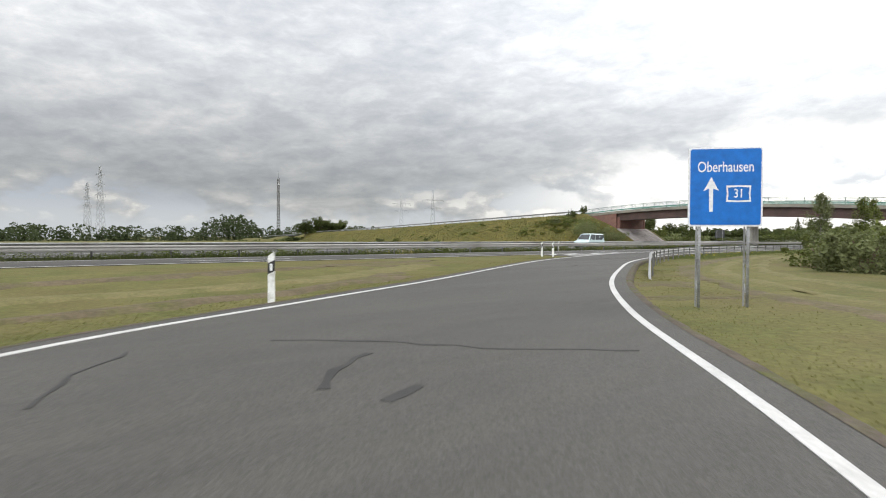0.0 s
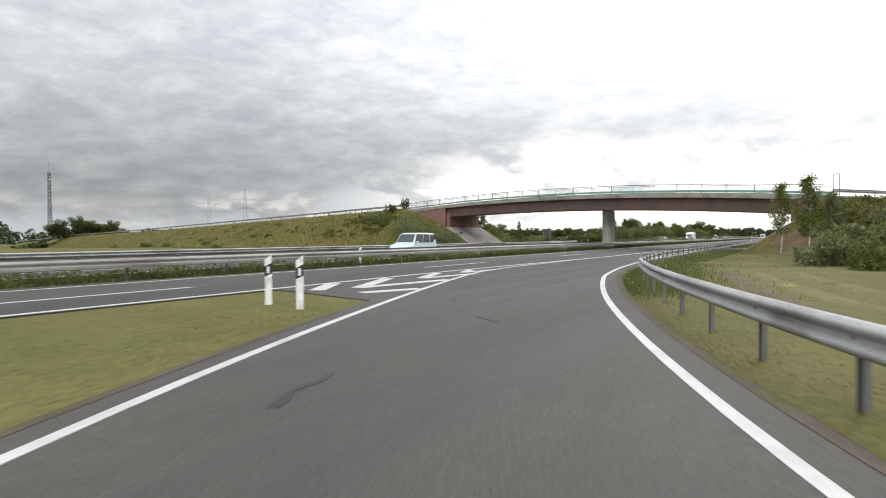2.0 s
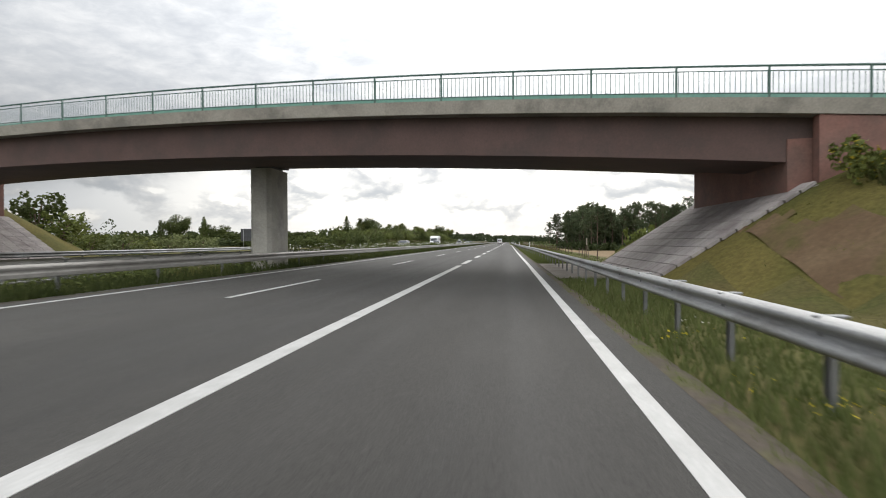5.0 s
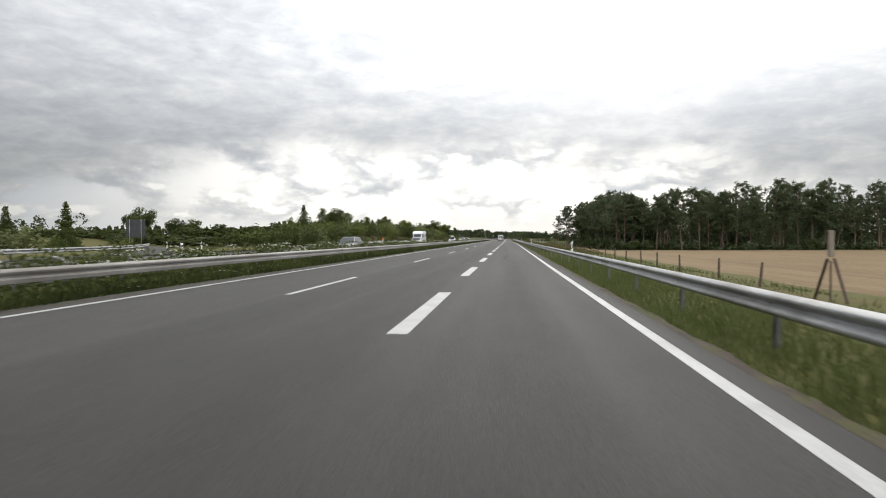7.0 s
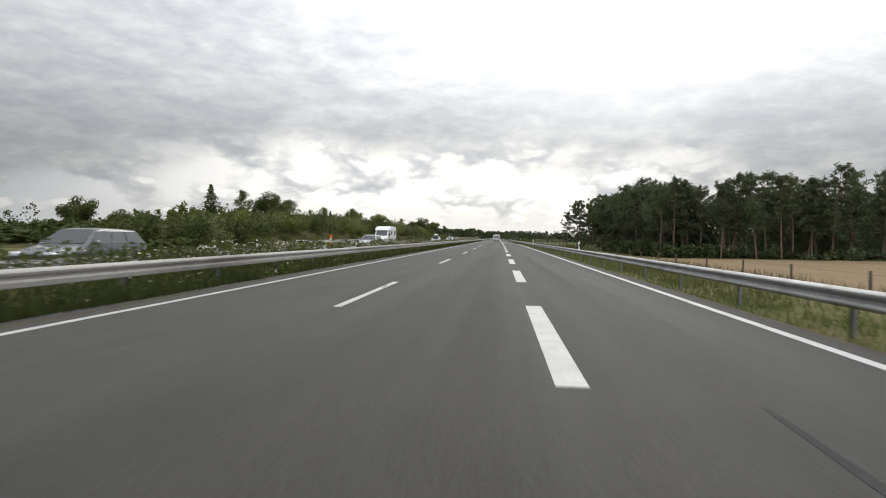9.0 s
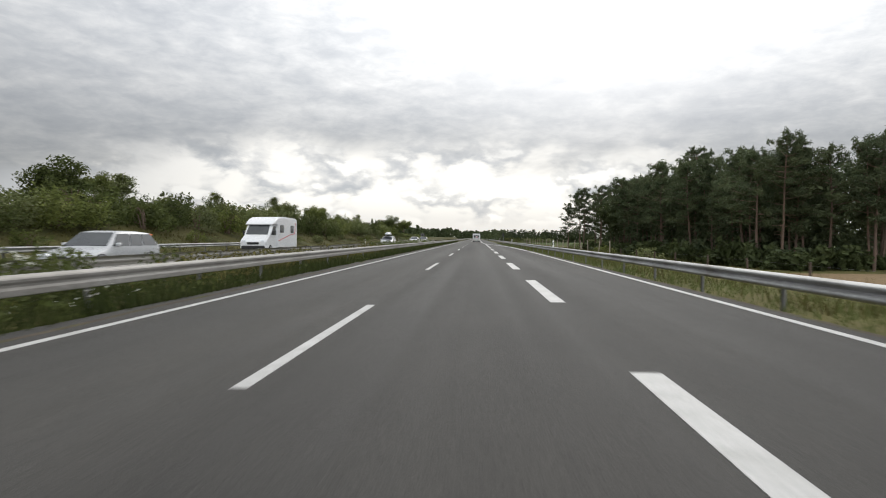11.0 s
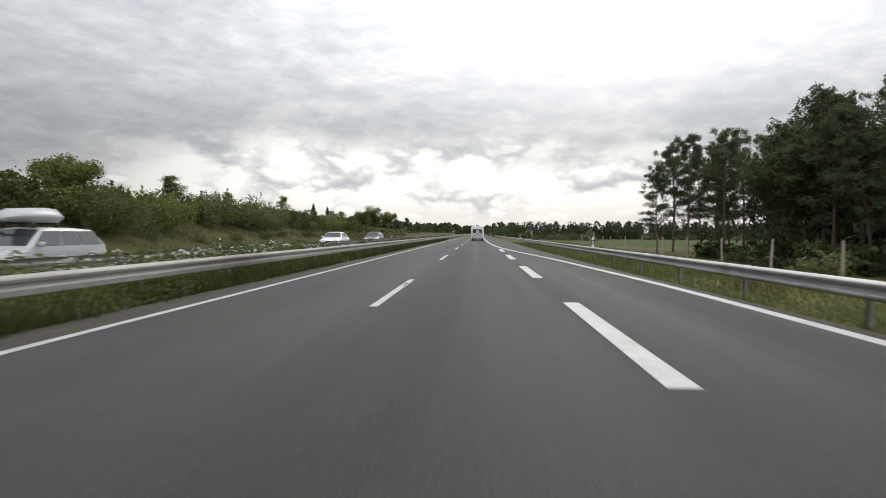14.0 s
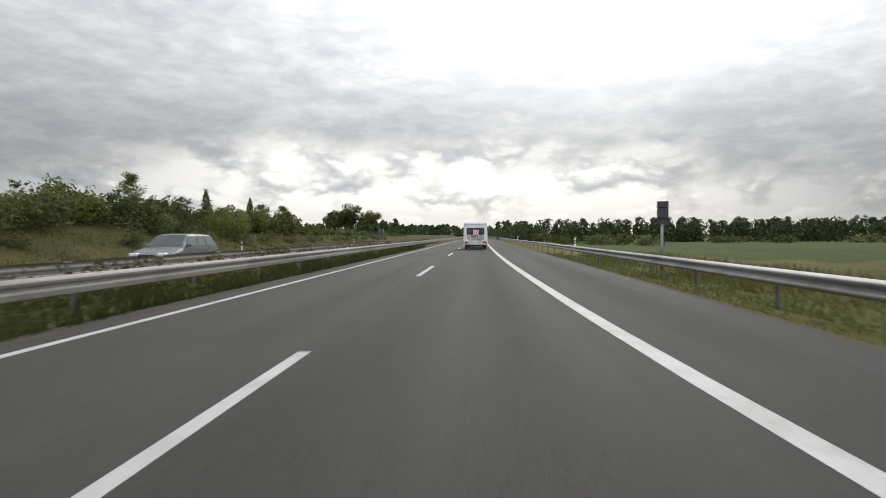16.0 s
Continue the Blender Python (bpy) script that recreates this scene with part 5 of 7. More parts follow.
def pylon(x, y, h, turn, arms, label):
    t = empty("electricity_pylon", pose(x, y, float(terrain(x, y)) - 0.5, 0, 0, turn), label, "pylon", "electricity pylons")
    obj("tower", tubes_mesh("tower", lattice(h, 8.5, 1.6, 11, 0.17), PYLON_STEEL), t)
    for f, L in arms:
        z = h * f
        segs = []
        for s in (-1, 1):
            for dy in (-0.9, 0.9):
                segs += [(Vector((0, dy, z)), Vector((s * L, 0, z + 0.2)), 0.2), (Vector((0, dy, z + 2.4)), Vector((s * L, 0, z + 0.2)), 0.2)]
            for q in (0.45, 0.95):
                segs.append((Vector((s * L * q, 0, z + 0.2)), Vector((s * L * q, 0, z - 3.0)), 0.22))
        obj("crossarm", tubes_mesh("crossarm", segs, PYLON_STEEL), t)
    return t


pylon(-683, 19, 93, 25, ((0.66, 9), (0.78, 8), (0.9, 7)), "grey steel lattice pylon above the far woods")
pylon(-724, 13, 78, 25, ((0.66, 8), (0.78, 7), (0.9, 6.5)), "grey steel lattice pylon above the far woods")
pylon(-645, 456, 76, 55, ((0.62, 13), (0.78, 17)), "grey steel lattice pylon beyond the embankment")
pylon(-771, 489, 76, 55, ((0.62, 13), (0.78, 17)), "grey steel lattice pylon beyond the embankment")


def build_mast():
    t = empty("radio_mast", pose(-848, 298, float(terrain(-848, 298)) - 0.5), "slender grey lattice radio mast with aerials near its top", "mast")
    obj("tower", tubes_mesh("tower", lattice(110, 4.5, 2.6, 22, 0.25), POST_STEEL), t)
    part("aerial", cyl_bm(0.3, 0.15, 13, (0, 0, 110), 8), POST_STEEL, t)
    for z, a in ((99, 0), (101, 120), (93, 200), (87, 60)):
        part("antenna_panel", box_bm(1.0, 0.5, 5.0, (1.9 * math.cos(radians(a)), 1.9 * math.sin(radians(a)), z), bevel=0.05), WHITE_PLASTIC, t, "pale antenna panel")


build_mast()


# ---- plants ----
def blob_points(rng, n, centre, radii, shell=0.55):
    """Points in an ellipsoid, gathered towards its skin."""
    v = rng.normal(size=(n, 3))
    v /= np.linalg.norm(v, axis=1)[:, None]
    r = rng.uniform(shell, 1.0, n)[:, None]
    return np.array(centre) + v * r * np.array(radii), v


def crown_arrays(blobs, leaves_each, size, seed, aspect=0.6):
    rng = np.random.default_rng(seed)
    C, NN = [], []
    for centre, radii in blobs:
        k = int(leaves_each * max(0.12, radii[0] * radii[2]))
        p, v = blob_points(rng, k, centre, radii)
        C.append(p)
        NN.append(v)
    return quads(np.vstack(C), size, rng, np.vstack(NN) * 0.8, aspect)[0]


def crown_mesh(name, blobs, leaves_each, size, mat, seed, aspect=0.6):
    V = crown_arrays(blobs, leaves_each, size, seed, aspect)
    return mesh_of(name, V.tolist(), np.arange(len(V)).reshape(-1, 4).tolist(), mat)


def bush_blobs(seed, w, h, n=13, skew=0.0):
    """Overlapping clumps of foliage from the ground up, w wide and h high, with shoots sticking out."""
    rng = np.random.default_rng(seed)
    out = []
    for k in range(n):
        a, r = rng.uniform(0, 2 * math.pi), w * 0.40 * math.sqrt(rng.uniform(0, 1))
        hh = h * rng.uniform(0.45, 0.95) * (1 - 0.40 * r / (w * 0.5))
        rr = w * rng.uniform(0.11, 0.20)
        out.append(((r * math.cos(a), r * math.sin(a), hh * 0.52), (rr, rr, hh * 0.50)))
        for j in range(2):
            q, e = rng.uniform(0, 2 * math.pi), rng.uniform(0.5, 1.0)
            out.append(((r * math.cos(a) + rr * 0.8 * math.cos(q), r * math.sin(a) + rr * 0.8 * math.sin(q), hh * e), (rr * 0.35, rr * 0.35, hh * rng.uniform(0.08, 0.18))))
    return out


def stems_mesh(name, seed, w, h, mat, n=7):
    rng = np.random.default_rng(seed)
    T = []
    for k in range(n):
        a, r = rng.uniform(0, 2 * math.pi), w * 0.24 * rng.uniform(0.3, 1)
        T.append(tube([(0.1 * math.cos(a), 0.1 * math.sin(a), -0.3), (r * 0.5 * math.cos(a), r * 0.5 * math.sin(a), h * 0.4), (r * math.cos(a), r * math.sin(a), h * 0.58)], [0.05, 0.035, 0.012], 5))
    return mesh_of(name, *join_tubes(T), mat)


def place(kind, builder_meshes, x, y, z, scale, turn, label, category, group, names, tilt=(0, 0)):
    t = new(kind)
    t.empty_display_size = 0.2
    t.matrix_basis = pose(x, y, z, tilt[0], tilt[1], turn) @ Matrix.Diagonal((scale[0], scale[0], scale[1], 1))
    tagged(t, label, category, group)
    for nm, me in zip(names, builder_meshes):
        obj(nm, me, t)
    return t


BUSH_LEAVES = {}
for key, mat in (("green", LEAF), ("dark", LEAF_DARK), ("grey", LEAF_GREY)):
    for near, size, dens in ((2, 0.086, 310), (1, 0.086, 175), (0, 0.124, 96)):
        BUSH_LEAVES[key, near] = [(crown_mesh("foliage", bush_blobs(20 + 7 * k, 1.0 * 3.2, 2.6), dens, size, mat, 40 + k), stems_mesh("branchwork", 60 + k, 3.2, 2.4, BARK)) for k in range(4)]
BIG_BUSH = {key: [(crown_mesh("foliage", bush_blobs(520 + 7 * k, 8.0, 6.0, 15), 78, 0.135, mat, 540 + k), stems_mesh("branchwork", 560 + k, 8.0, 5.4, BARK, 9)) for k in range(2)] for key, mat in (("green", LEAF), ("dark", LEAF_DARK), ("grey", LEAF_GREY))}
BROOM_MESH = [(crown_mesh("foliage", bush_blobs(120 + k, 2.6, 1.7, 9), 170, 0.11, LEAF, 140 + k), crown_mesh("blossom", [(c, (r[0] * 1.05, r[1] * 1.05, r[2] * 1.05)) for c, r in bush_blobs(120 + k, 2.6, 1.7, 9)], 30, 0.07, BROOM, 150 + k)) for k in range(3)]
BUSH_LABEL = {"green": "leafy green roadside bush", "dark": "dense dark green bush", "grey": "grey-green willow bush with fine leaves"}
veg = random.Random(11)


def bush(x, y, w, h, kind="green", sink=0.15, group="roadside bushes"):
    k = veg.randrange(4)
    near = 2 if (y < -36 and x > 5 or (y < -20 and 5 < x < 17)) else (1 if 95 < y < 262 and x < -20 or -37 < x < -28 and y < 0 else 0)
    z = float(terrain(x, y)) - sink
    if near == 1 and w > 6.2:
        return place("bush", BIG_BUSH[kind][k % 2], x, y, z, (w / 8.0, h / 6.3), veg.uniform(0, 360), BUSH_LABEL[kind], "bush", group, ("foliage", "branchwork"))
    return place("bush", BUSH_LEAVES[kind, near][k], x, y, z, (w / 3.2, h / 2.75), veg.uniform(0, 360), BUSH_LABEL[kind], "bush", group, ("foliage", "branchwork"))


FINE_THICKET = [crown_arrays(bush_blobs(470 + 3 * k, 3.2, 2.6), 150, 0.115, 480 + k) for k in range(4)]
THICKET_BASE = [quad_set for quad_set in (crown_arrays(bush_blobs(420 + 3 * k, 3.2, 2.6), 62, 0.23, 440 + k) for k in range(5))]


def thicket(name, specs, mat, label, base=None):
    """Many bushes grown into one another: x, y, width, height of each."""
    Vs = []
    for x, y, w, h in specs:
        V = (base or THICKET_BASE)[veg.randrange(len(base or THICKET_BASE))]
        a = veg.uniform(0, 2 * math.pi)
        c, q = math.cos(a) * w / 3.2, math.sin(a) * w / 3.2
        Vs.append(np.stack([x + c * V[:, 0] - q * V[:, 1], y + q * V[:, 0] + c * V[:, 1], float(terrain(x, y)) - 0.2 + V[:, 2] * h / 2.75], 1))
    V = np.vstack(Vs)
    tagged(obj(name, mesh_of(name, V.tolist(), np.arange(len(V)).reshape(-1, 4).tolist(), mat)), label, "bushes", kind="stuff")


def broom(x, y, w, h):
    k = veg.randrange(3)
    place("broom_bush", BROOM_MESH[k], x, y, float(terrain(x, y)) - 0.1, (w / 2.6, h / 1.8), veg.uniform(0, 360), "broom bush with yellow blossom on the bank", "bush", "broom bushes", ("foliage", "blossom"))


# trees
def pine_meshes(seed, h=14.0, per=46, size=0.25):
    rng = np.random.default_rng(seed)
    lean = rng.normal(0, 0.35, 2)
    spine = lambda f: Vector((lean[0] * f + 0.12 * math.sin(5 * f + seed), lean[1] * f + 0.12 * math.cos(4 * f + seed), h * f))
    T = [tube([spine(f) - Vector((0, 0, 0.4 if f == 0 else 0)) for f in np.linspace(0, 0.97, 9)], np.linspace(0.165, 0.03, 9), 8)]
    C = []
    base = rng.uniform(0.26, 0.40)
    for f in np.linspace(base, 0.97, 17):
        for b in range(2 if f < 0.55 else 3):
            a = rng.uniform(0, 2 * math.pi)
            g = (f - base) / (1 - base)
            L = (0.7 + 2.0 * math.sin(math.pi * min(1.0, 0.28 + 0.66 * g)) ** 1.2) * rng.uniform(0.55, 1.2)
            p0 = spine(f)
            tip = p0 + Vector((math.cos(a) * L, math.sin(a) * L, L * rng.uniform(0.0, 0.55)))
            T.append(tube([p0, p0.lerp(tip, 0.5) + Vector((0, 0, -0.08)), tip], [0.05, 0.035, 0.012], 3))
            for q in (0.5, 1.0):
                c = p0.lerp(tip, q)
                C.append(((c.x + rng.normal(0, 0.15), c.y + rng.normal(0, 0.15), c.z + rng.normal(0.12, 0.2)), ((0.60 + 0.38 * q) * (1 - 0.5 * g), (0.60 + 0.38 * q) * (1 - 0.5 * g), rng.uniform(0.34, 0.60))))
    top = spine(1.0)
    C.append(((top.x, top.y, top.z - 0.25), (0.34, 0.34, 0.75)))
    for k in range(6):                      # dead snags below the crown
        f, a = rng.uniform(0.2, base), rng.uniform(0, 2 * math.pi)
        p0 = spine(f)
        T.append(tube([p0, p0 + Vector((math.cos(a) * 0.9, math.sin(a) * 0.9, 0.1))], [0.03, 0.01], 4))
    pts = np.vstack([blob_points(rng, per, c, r, 0.2)[0] for c, r in C])
    V, F = needles(pts, size, rng)
    return mesh_of("trunk", *join_tubes(T), PINE_BARK), mesh_of("crown", V.tolist(), F.tolist(), NEEDLE)


def broad_meshes(seed, h, w, trunk_h, leaf, size, bark, n_limbs=9, dens=150, slim=1.0):
    rng = np.random.default_rng(seed)
    T = [tube([(0, 0, -0.4), (0.05, 0, trunk_h * 0.5), (0.1, 0.05, trunk_h), (0.05, 0.1, h * 0.8)], [h * 0.028 * slim, h * 0.022 * slim, h * 0.018 * slim, 0.03 * slim], 8)]
    B = []
    for k in range(n_limbs):
        a = 2 * math.pi * k / n_limbs + rng.uniform(-0.3, 0.3)
        f = rng.uniform(0.0, 1.0)
        z0 = trunk_h * 0.85 + (h * 0.75 - trunk_h) * f
        r = w * 0.5 * (0.55 + 0.45 * math.sin(math.pi * (0.25 + 0.6 * f))) * rng.uniform(0.6, 0.9)
        tip = Vector((r * math.cos(a), r * math.sin(a), z0 + (h - z0) * rng.uniform(0.25, 0.7)))
        T.append(tube([(0.05, 0.03, z0), (tip.x * 0.5, tip.y * 0.5, z0 + (tip.z - z0) * 0.35), tip], [h * 0.011 * slim, h * 0.007 * slim, 0.010], 5))
        for q in (0.6, 1.0):
            c = Vector((0, 0, z0)).lerp(tip, q)
            rr = w * rng.uniform(0.13, 0.21)
            B.append(((c.x, c.y, c.z), (rr, rr, rr * rng.uniform(0.7, 1.0))))
    B.append(((0, 0, h * 0.88), (w * 0.2, w * 0.2, h * 0.12)))
    B.append(((0, 0, h * 0.68), (w * 0.26, w * 0.26, h * 0.16)))
    pts, nn = [], []
    for c, r in B:
        p, v = blob_points(rng, int(dens * max(0.35, r[0] * r[2])), c, r, 0.35)
        pts.append(p)
        nn.append(v)
    V, F = quads(np.vstack(pts), size, rng, np.vstack(nn) * 0.7)
    return mesh_of("trunk", *join_tubes(T), bark), mesh_of("crown", V.tolist(), F.tolist(), leaf)


def birch_meshes(seed, leaf, h=6.0):
    """A slim stem with many short rising twigs and a wispy, tapering crown."""
    rng = np.random.default_rng(seed)
    bend = rng.normal(0, 0.10, 2)
    spine = lambda f: Vector((bend[0] * math.sin(3 * f), bend[1] * math.sin(2.4 * f + 0.4), h * f))
    T = [tube([spine(f) - Vector((0, 0, 0.4 if f == 0 else 0)) for f in np.linspace(0, 0.98, 9)], np.linspace(0.042, 0.009, 9), 7)]
    P = []
    for f in np.linspace(0.30, 0.97, 34):
        a = rng.uniform(0, 2 * math.pi)
        g = (f - 0.30) / 0.70
        L = 1.0 * (0.35 + 0.65 * math.sin(math.pi * min(1, 0.2 + 0.75 * g))) * rng.uniform(0.5, 1.15) * (1 - 0.55 * g)
        p0 = spine(f)
        tip = p0 + Vector((math.cos(a) * L, math.sin(a) * L, L * rng.uniform(0.35, 0.9)))
        T.append(tube([p0, p0.lerp(tip, 0.5) + Vector((0, 0, -0.03)), tip], [0.016, 0.010, 0.004], 4))
        for q in np.linspace(0.25, 1.05, 6):
            c = p0.lerp(tip, q)
            n = 22
            P.append(np.array(c) + rng.normal(0, 1, (n, 3)) * np.array([0.13, 0.13, 0.16]) - np.array([0, 0, 0.05]))
    V, F = quads(np.vstack(P), 0.050, rng, None, 0.7)
    return mesh_of("trunk", *join_tubes(T), BIRCH_BARK), mesh_of("crown", V.tolist(), F.tolist(), leaf)


def spruce_meshes(seed, h=6.0):
    rng = np.random.default_rng(seed)
    T = [tube([(0, 0, -0.3), (0.03, 0, h * 0.5), (0, 0.02, h)], [0.10, 0.06, 0.015], 6)]
    pts = []
    for f in np.linspace(0.10, 0.97, 22):
        r = (0.27 * h * (1 - f) ** 0.85 + 0.10) * rng.uniform(0.65, 1.25)
        n = int(40 + 210 * (1 - f))
        a = rng.uniform(0, 2 * math.pi, n)
        q = r * np.sqrt(rng.uniform(0.1, 1.0, n)) * (1 + 0.25 * np.sin(a * 5 + f * 30))
        pts.append(np.stack([q * np.cos(a), q * np.sin(a), h * f - 0.22 * q + rng.normal(0, 0.05, n)], 1))
    V, F = quads(np.vstack(pts), 0.14, rng, None, 0.4)
    return mesh_of("trunk", *join_tubes(T), BARK), mesh_of("crown", V.tolist(), F.tolist(), LEAF_DARK)


PINES = [pine_meshes(200 + k) for k in range(7)]
FAR_PINES = [pine_meshes(200 + k, 14.0, 24, 0.33) for k in range(4)]
NEAR_PINES = [pine_meshes(211, 14.0, 120, 0.165), pine_meshes(216, 14.0, 120, 0.165)]
OAKS = [broad_meshes(300, 12, 11, 2.6, LEAF_DARK, 0.25, BARK, 13, 68), broad_meshes(305, 10, 9, 2.2, LEAF, 0.18, BARK, 11, 120), broad_meshes(309, 12, 11, 2.0, SHADE_LEAF, 0.19, BARK, 15, 140)]
BIRCHES = [birch_meshes(320, LEAF), birch_meshes(323, LEAF_GREY), birch_meshes(327, LEAF)]
SPRUCES = [spruce_meshes(340 + k) for k in range(2)]
TC = ("trunk", "crown")


def pine(x, y, h):
    place("pine_tree", FAR_PINES[veg.randrange(4)] if x > 52 or 34 < x and y > 150 else PINES[veg.randrange(7)], x, y, float(terrain(x, y)) - 0.1, (h / 14 * veg.uniform(0.9, 1.15), h / 14), veg.uniform(0, 360), "tall Scots pine with bare reddish trunk and dark crown", "tree", "pine wood", TC, (veg.gauss(0, 2.4), veg.gauss(0, 2.4)))


def oak(x, y, h, k=0, label="broad dark green deciduous tree"):
    place("deciduous_tree", OAKS[k], x, y, float(terrain(x, y)) - 0.2, (h / (12, 10, 12)[k], h / (12, 10, 12)[k]), veg.uniform(0, 360), label, "tree", "deciduous trees", TC)


def birch(x, y, h, k=0, broad=1.0):
    place("birch_tree", BIRCHES[k], x, y, float(terrain(x, y)) - 0.1, (h / 6 * broad, h / 6), veg.uniform(0, 360), "young birch with pale stem and airy crown", "tree", "birches", TC)


def spruce(x, y, h):
    place("spruce_tree", SPRUCES[veg.randrange(2)], x, y, float(terrain(x, y)) - 0.1, (h / 6, h / 6), veg.uniform(0, 360), "small pointed conifer among the bushes", "tree", "small conifers", TC)


# slip road: bushes on its outer side
for x, y, w, h, k in ((17.8, -66.5, 3.6, 2.4, "green"), (20.5, -70.5, 4.2, 3.0, "grey"), (24.5, -75.5, 4.5, 3.0, "grey"), (28.5, -79.5, 4.6, 3.2, "grey"), (16.2, -59.5, 3.8, 2.7, "grey"), (19.5, -61.5, 4.4, 3.4, "green"), (14.6, -52.5, 3.4, 2.5, "grey"), (17.5, -53.5, 4.2, 3.3, "grey"), (21.5, -55, 5, 3.8, "green"), (14.2, -46, 3.0, 2.2, "green"), (12.6, -42.6, 3.4, 2.6, "grey"), (12.9, -37.9, 3.4, 2.9, "grey"), (14.4, -39.8, 3.8, 3.4, "grey"), (15.2, -36.6, 3.6, 3.2, "green"), (16.5, -43, 3.8, 3.0, "grey"), (20.5, -46.5, 4.6, 3.6, "dark"), (24, -65, 5.5, 3.8, "green"), (27, -60, 5.5, 4.2, "dark"), (31, -70, 5.5, 3.8, "green"), (33, -84, 5, 3.4, "dark"), (26, -50, 5, 4.0, "green"), (31, -76, 5, 3.6, "grey")):
    bush(x, y, w, h, k)
for x, y, h, k in ((10.0, -21.3, 6.0, 0), (13.2, -25.3, 4.9, 1), (11.7, -32.9, 5.5, 0), (16.4, -40.5, 5.0, 1), (21, -66, 4.6, 1), (15.3, -57.5, 4.4, 1)):
    birch(x, y, h, k, 1.3)
# embankment right of the motorway
for x, y, w, h, k in ((14.5, -18.5, 3.4, 2.3, "green"), (17.5, -20.5, 4.0, 2.6, "grey"), (20.5, -19.0, 4.2, 2.6, "dark"), (23.5, -22.5, 4.6, 3.0, "green"), (26.5, -29.5, 4.6, 3.0, "green"), (25, -19.5, 4.2, 2.4, "green"), (18.8, -37, 4.0, 2.4, "grey"), (29, -23, 4.8, 2.8, "dark"), (33, -27, 4.8, 2.8, "green"), (12.8, -17.2, 2.4, 1.7, "green"), (17.0, 4.0, 3.4, 2.2, "green"), (14.8, 8.5, 3.0, 1.9, "grey"), (20, 8, 4.0, 2.6, "dark"), (13.2, 4.8, 2.4, 1.6, "green")):
    bush(x, y, w, h, k, group="bushes on the bridge bank")
for k in range(46):
    x, y = veg.uniform(13.5, 30), veg.uniform(-33, -15.5)
    if y < -15.8 - 0.2 * (x - 11) and terrain(x, y) > 1.5:
        bush(x, y, veg.uniform(1.8, 3.4), veg.uniform(1.0, 2.0), veg.choice(["green", "green", "grey", "grey"]), 0.1, "bushes on the bridge bank")
for k in range(24):
    x, y = 12.6 + 16 * veg.random() ** 1.3, veg.uniform(-23, -15.8)
    broom(x, y, veg.uniform(0.9, 2.0), veg.uniform(0.8, 1.5))
for x, y in ((12.4, -20.0), (14.0, -21.8), (15.5, -22.4), (18.0, -23.4), (16.2, -33.4), (21, -28.5), (22.8, -21.5), (24.0, -33.0), (13.0, 2.2), (16.0, 7.0), (10.6, 9.0), (11.0, 7.6), (11.6, -15.6), (12.6, -17.4), (13.3, -19.0), (11.9, -14.9), (13.4, -20.6), (19.5, -34.5)):
    broom(x, y, veg.uniform(1.6, 2.6), veg.uniform(1.1, 1.7))
# left embankment
for x, y, w, h, k in ((-30.9, -9.8, 6.6, 4.7, "grey"), (-35.2, -11.2, 6.8, 4.8, "grey"), (-37.6, -8.0, 3.6, 2.2, "green"), (-41.5, -8.2, 3.4, 2.4, "green"), (-45.5, -7.0, 3.0, 2.2, "grey"), (-43.0, -5.0, 2.6, 2.2, "dark"), (-41.5, -3.4, 2.0, 2.4, "dark"), (-80, -9.5, 2.8, 1.5, "green"), (-92, -3, 2.4, 1.4, "dark"), (-110, 0, 3.2, 1.8, "green"), (-122, 2, 3.6, 2.0, "dark"), (-140, 4, 3, 1.8, "green")):
    bush(x, y, w, h, k, group="bushes on the bridge bank")
for k in range(30):                        # a patch of broom in flower on the slope
    x = veg.uniform(-53, -37.5)
    broom(x, float(axis_y(x)) - veg.uniform(8.5, 14.5), veg.uniform(1.2, 2.2), veg.uniform(0.6, 1.1))
for k in range(26):
    x = -40 - 70 * veg.random() ** 1.3
    broom(x, float(axis_y(x)) - veg.uniform(8, 15), veg.uniform(0.8, 1.9), veg.uniform(0.4, 1.0))
# beyond the bridge, far side of the motorway
for x, y, w, h, k in ((-34, 12, 5, 3.4, "green"), (-39, 15, 6, 4.6, "dark"), (-36, 22, 5, 3.0, "grey"), (-46, 20, 6, 4.2, "green"), (-33, 31, 4, 2.2, "grey"), (-37.5, 40, 4.6, 3.4, "grey"), (-42, 34, 5, 3.0, "green"), (-52, 30, 7, 4.8, "dark"), (-58, 45, 7, 4.0, "green"), (-66, 60, 8, 4.4, "dark"), (-78, 70, 9, 4.8, "green"), (-38, 58, 4, 2.2, "green"), (-60, 78, 7, 3.6, "green"), (-92, 92, 10, 5, "dark")):
    bush(x, y, w, h, k, group="bushes beyond the bridge")
for x, y, w, h, k in ((-60.5, 69.5, 7.5, 4.4, "grey"), (-67, 66, 8, 5.0, "green"), (-76, 62, 9, 5.4, "grey")):
    bush(x, y, w, h, k, group="bushes beyond the bridge")
spruce(-55.2, 71.3, 6.4)
spruce(-64.5, 72.0, 6.0)
oak(-191.5, 282, 19.0, 0, "lone round-crowned deciduous tree above the far hedges")
oak(-177.5, 292.5, 13.0, 0)
for x, y, h, k in ((-228, 30, 9.0, 0), (-225, 36.5, 8.6, 0), (-224, 41, 7.0, 0), (-221, 46, 7.6, 0), (-219, 50, 6.6, 0)):
    oak(x, y, h, k)
oak(-171.0, 296.5, 12.4, 0)
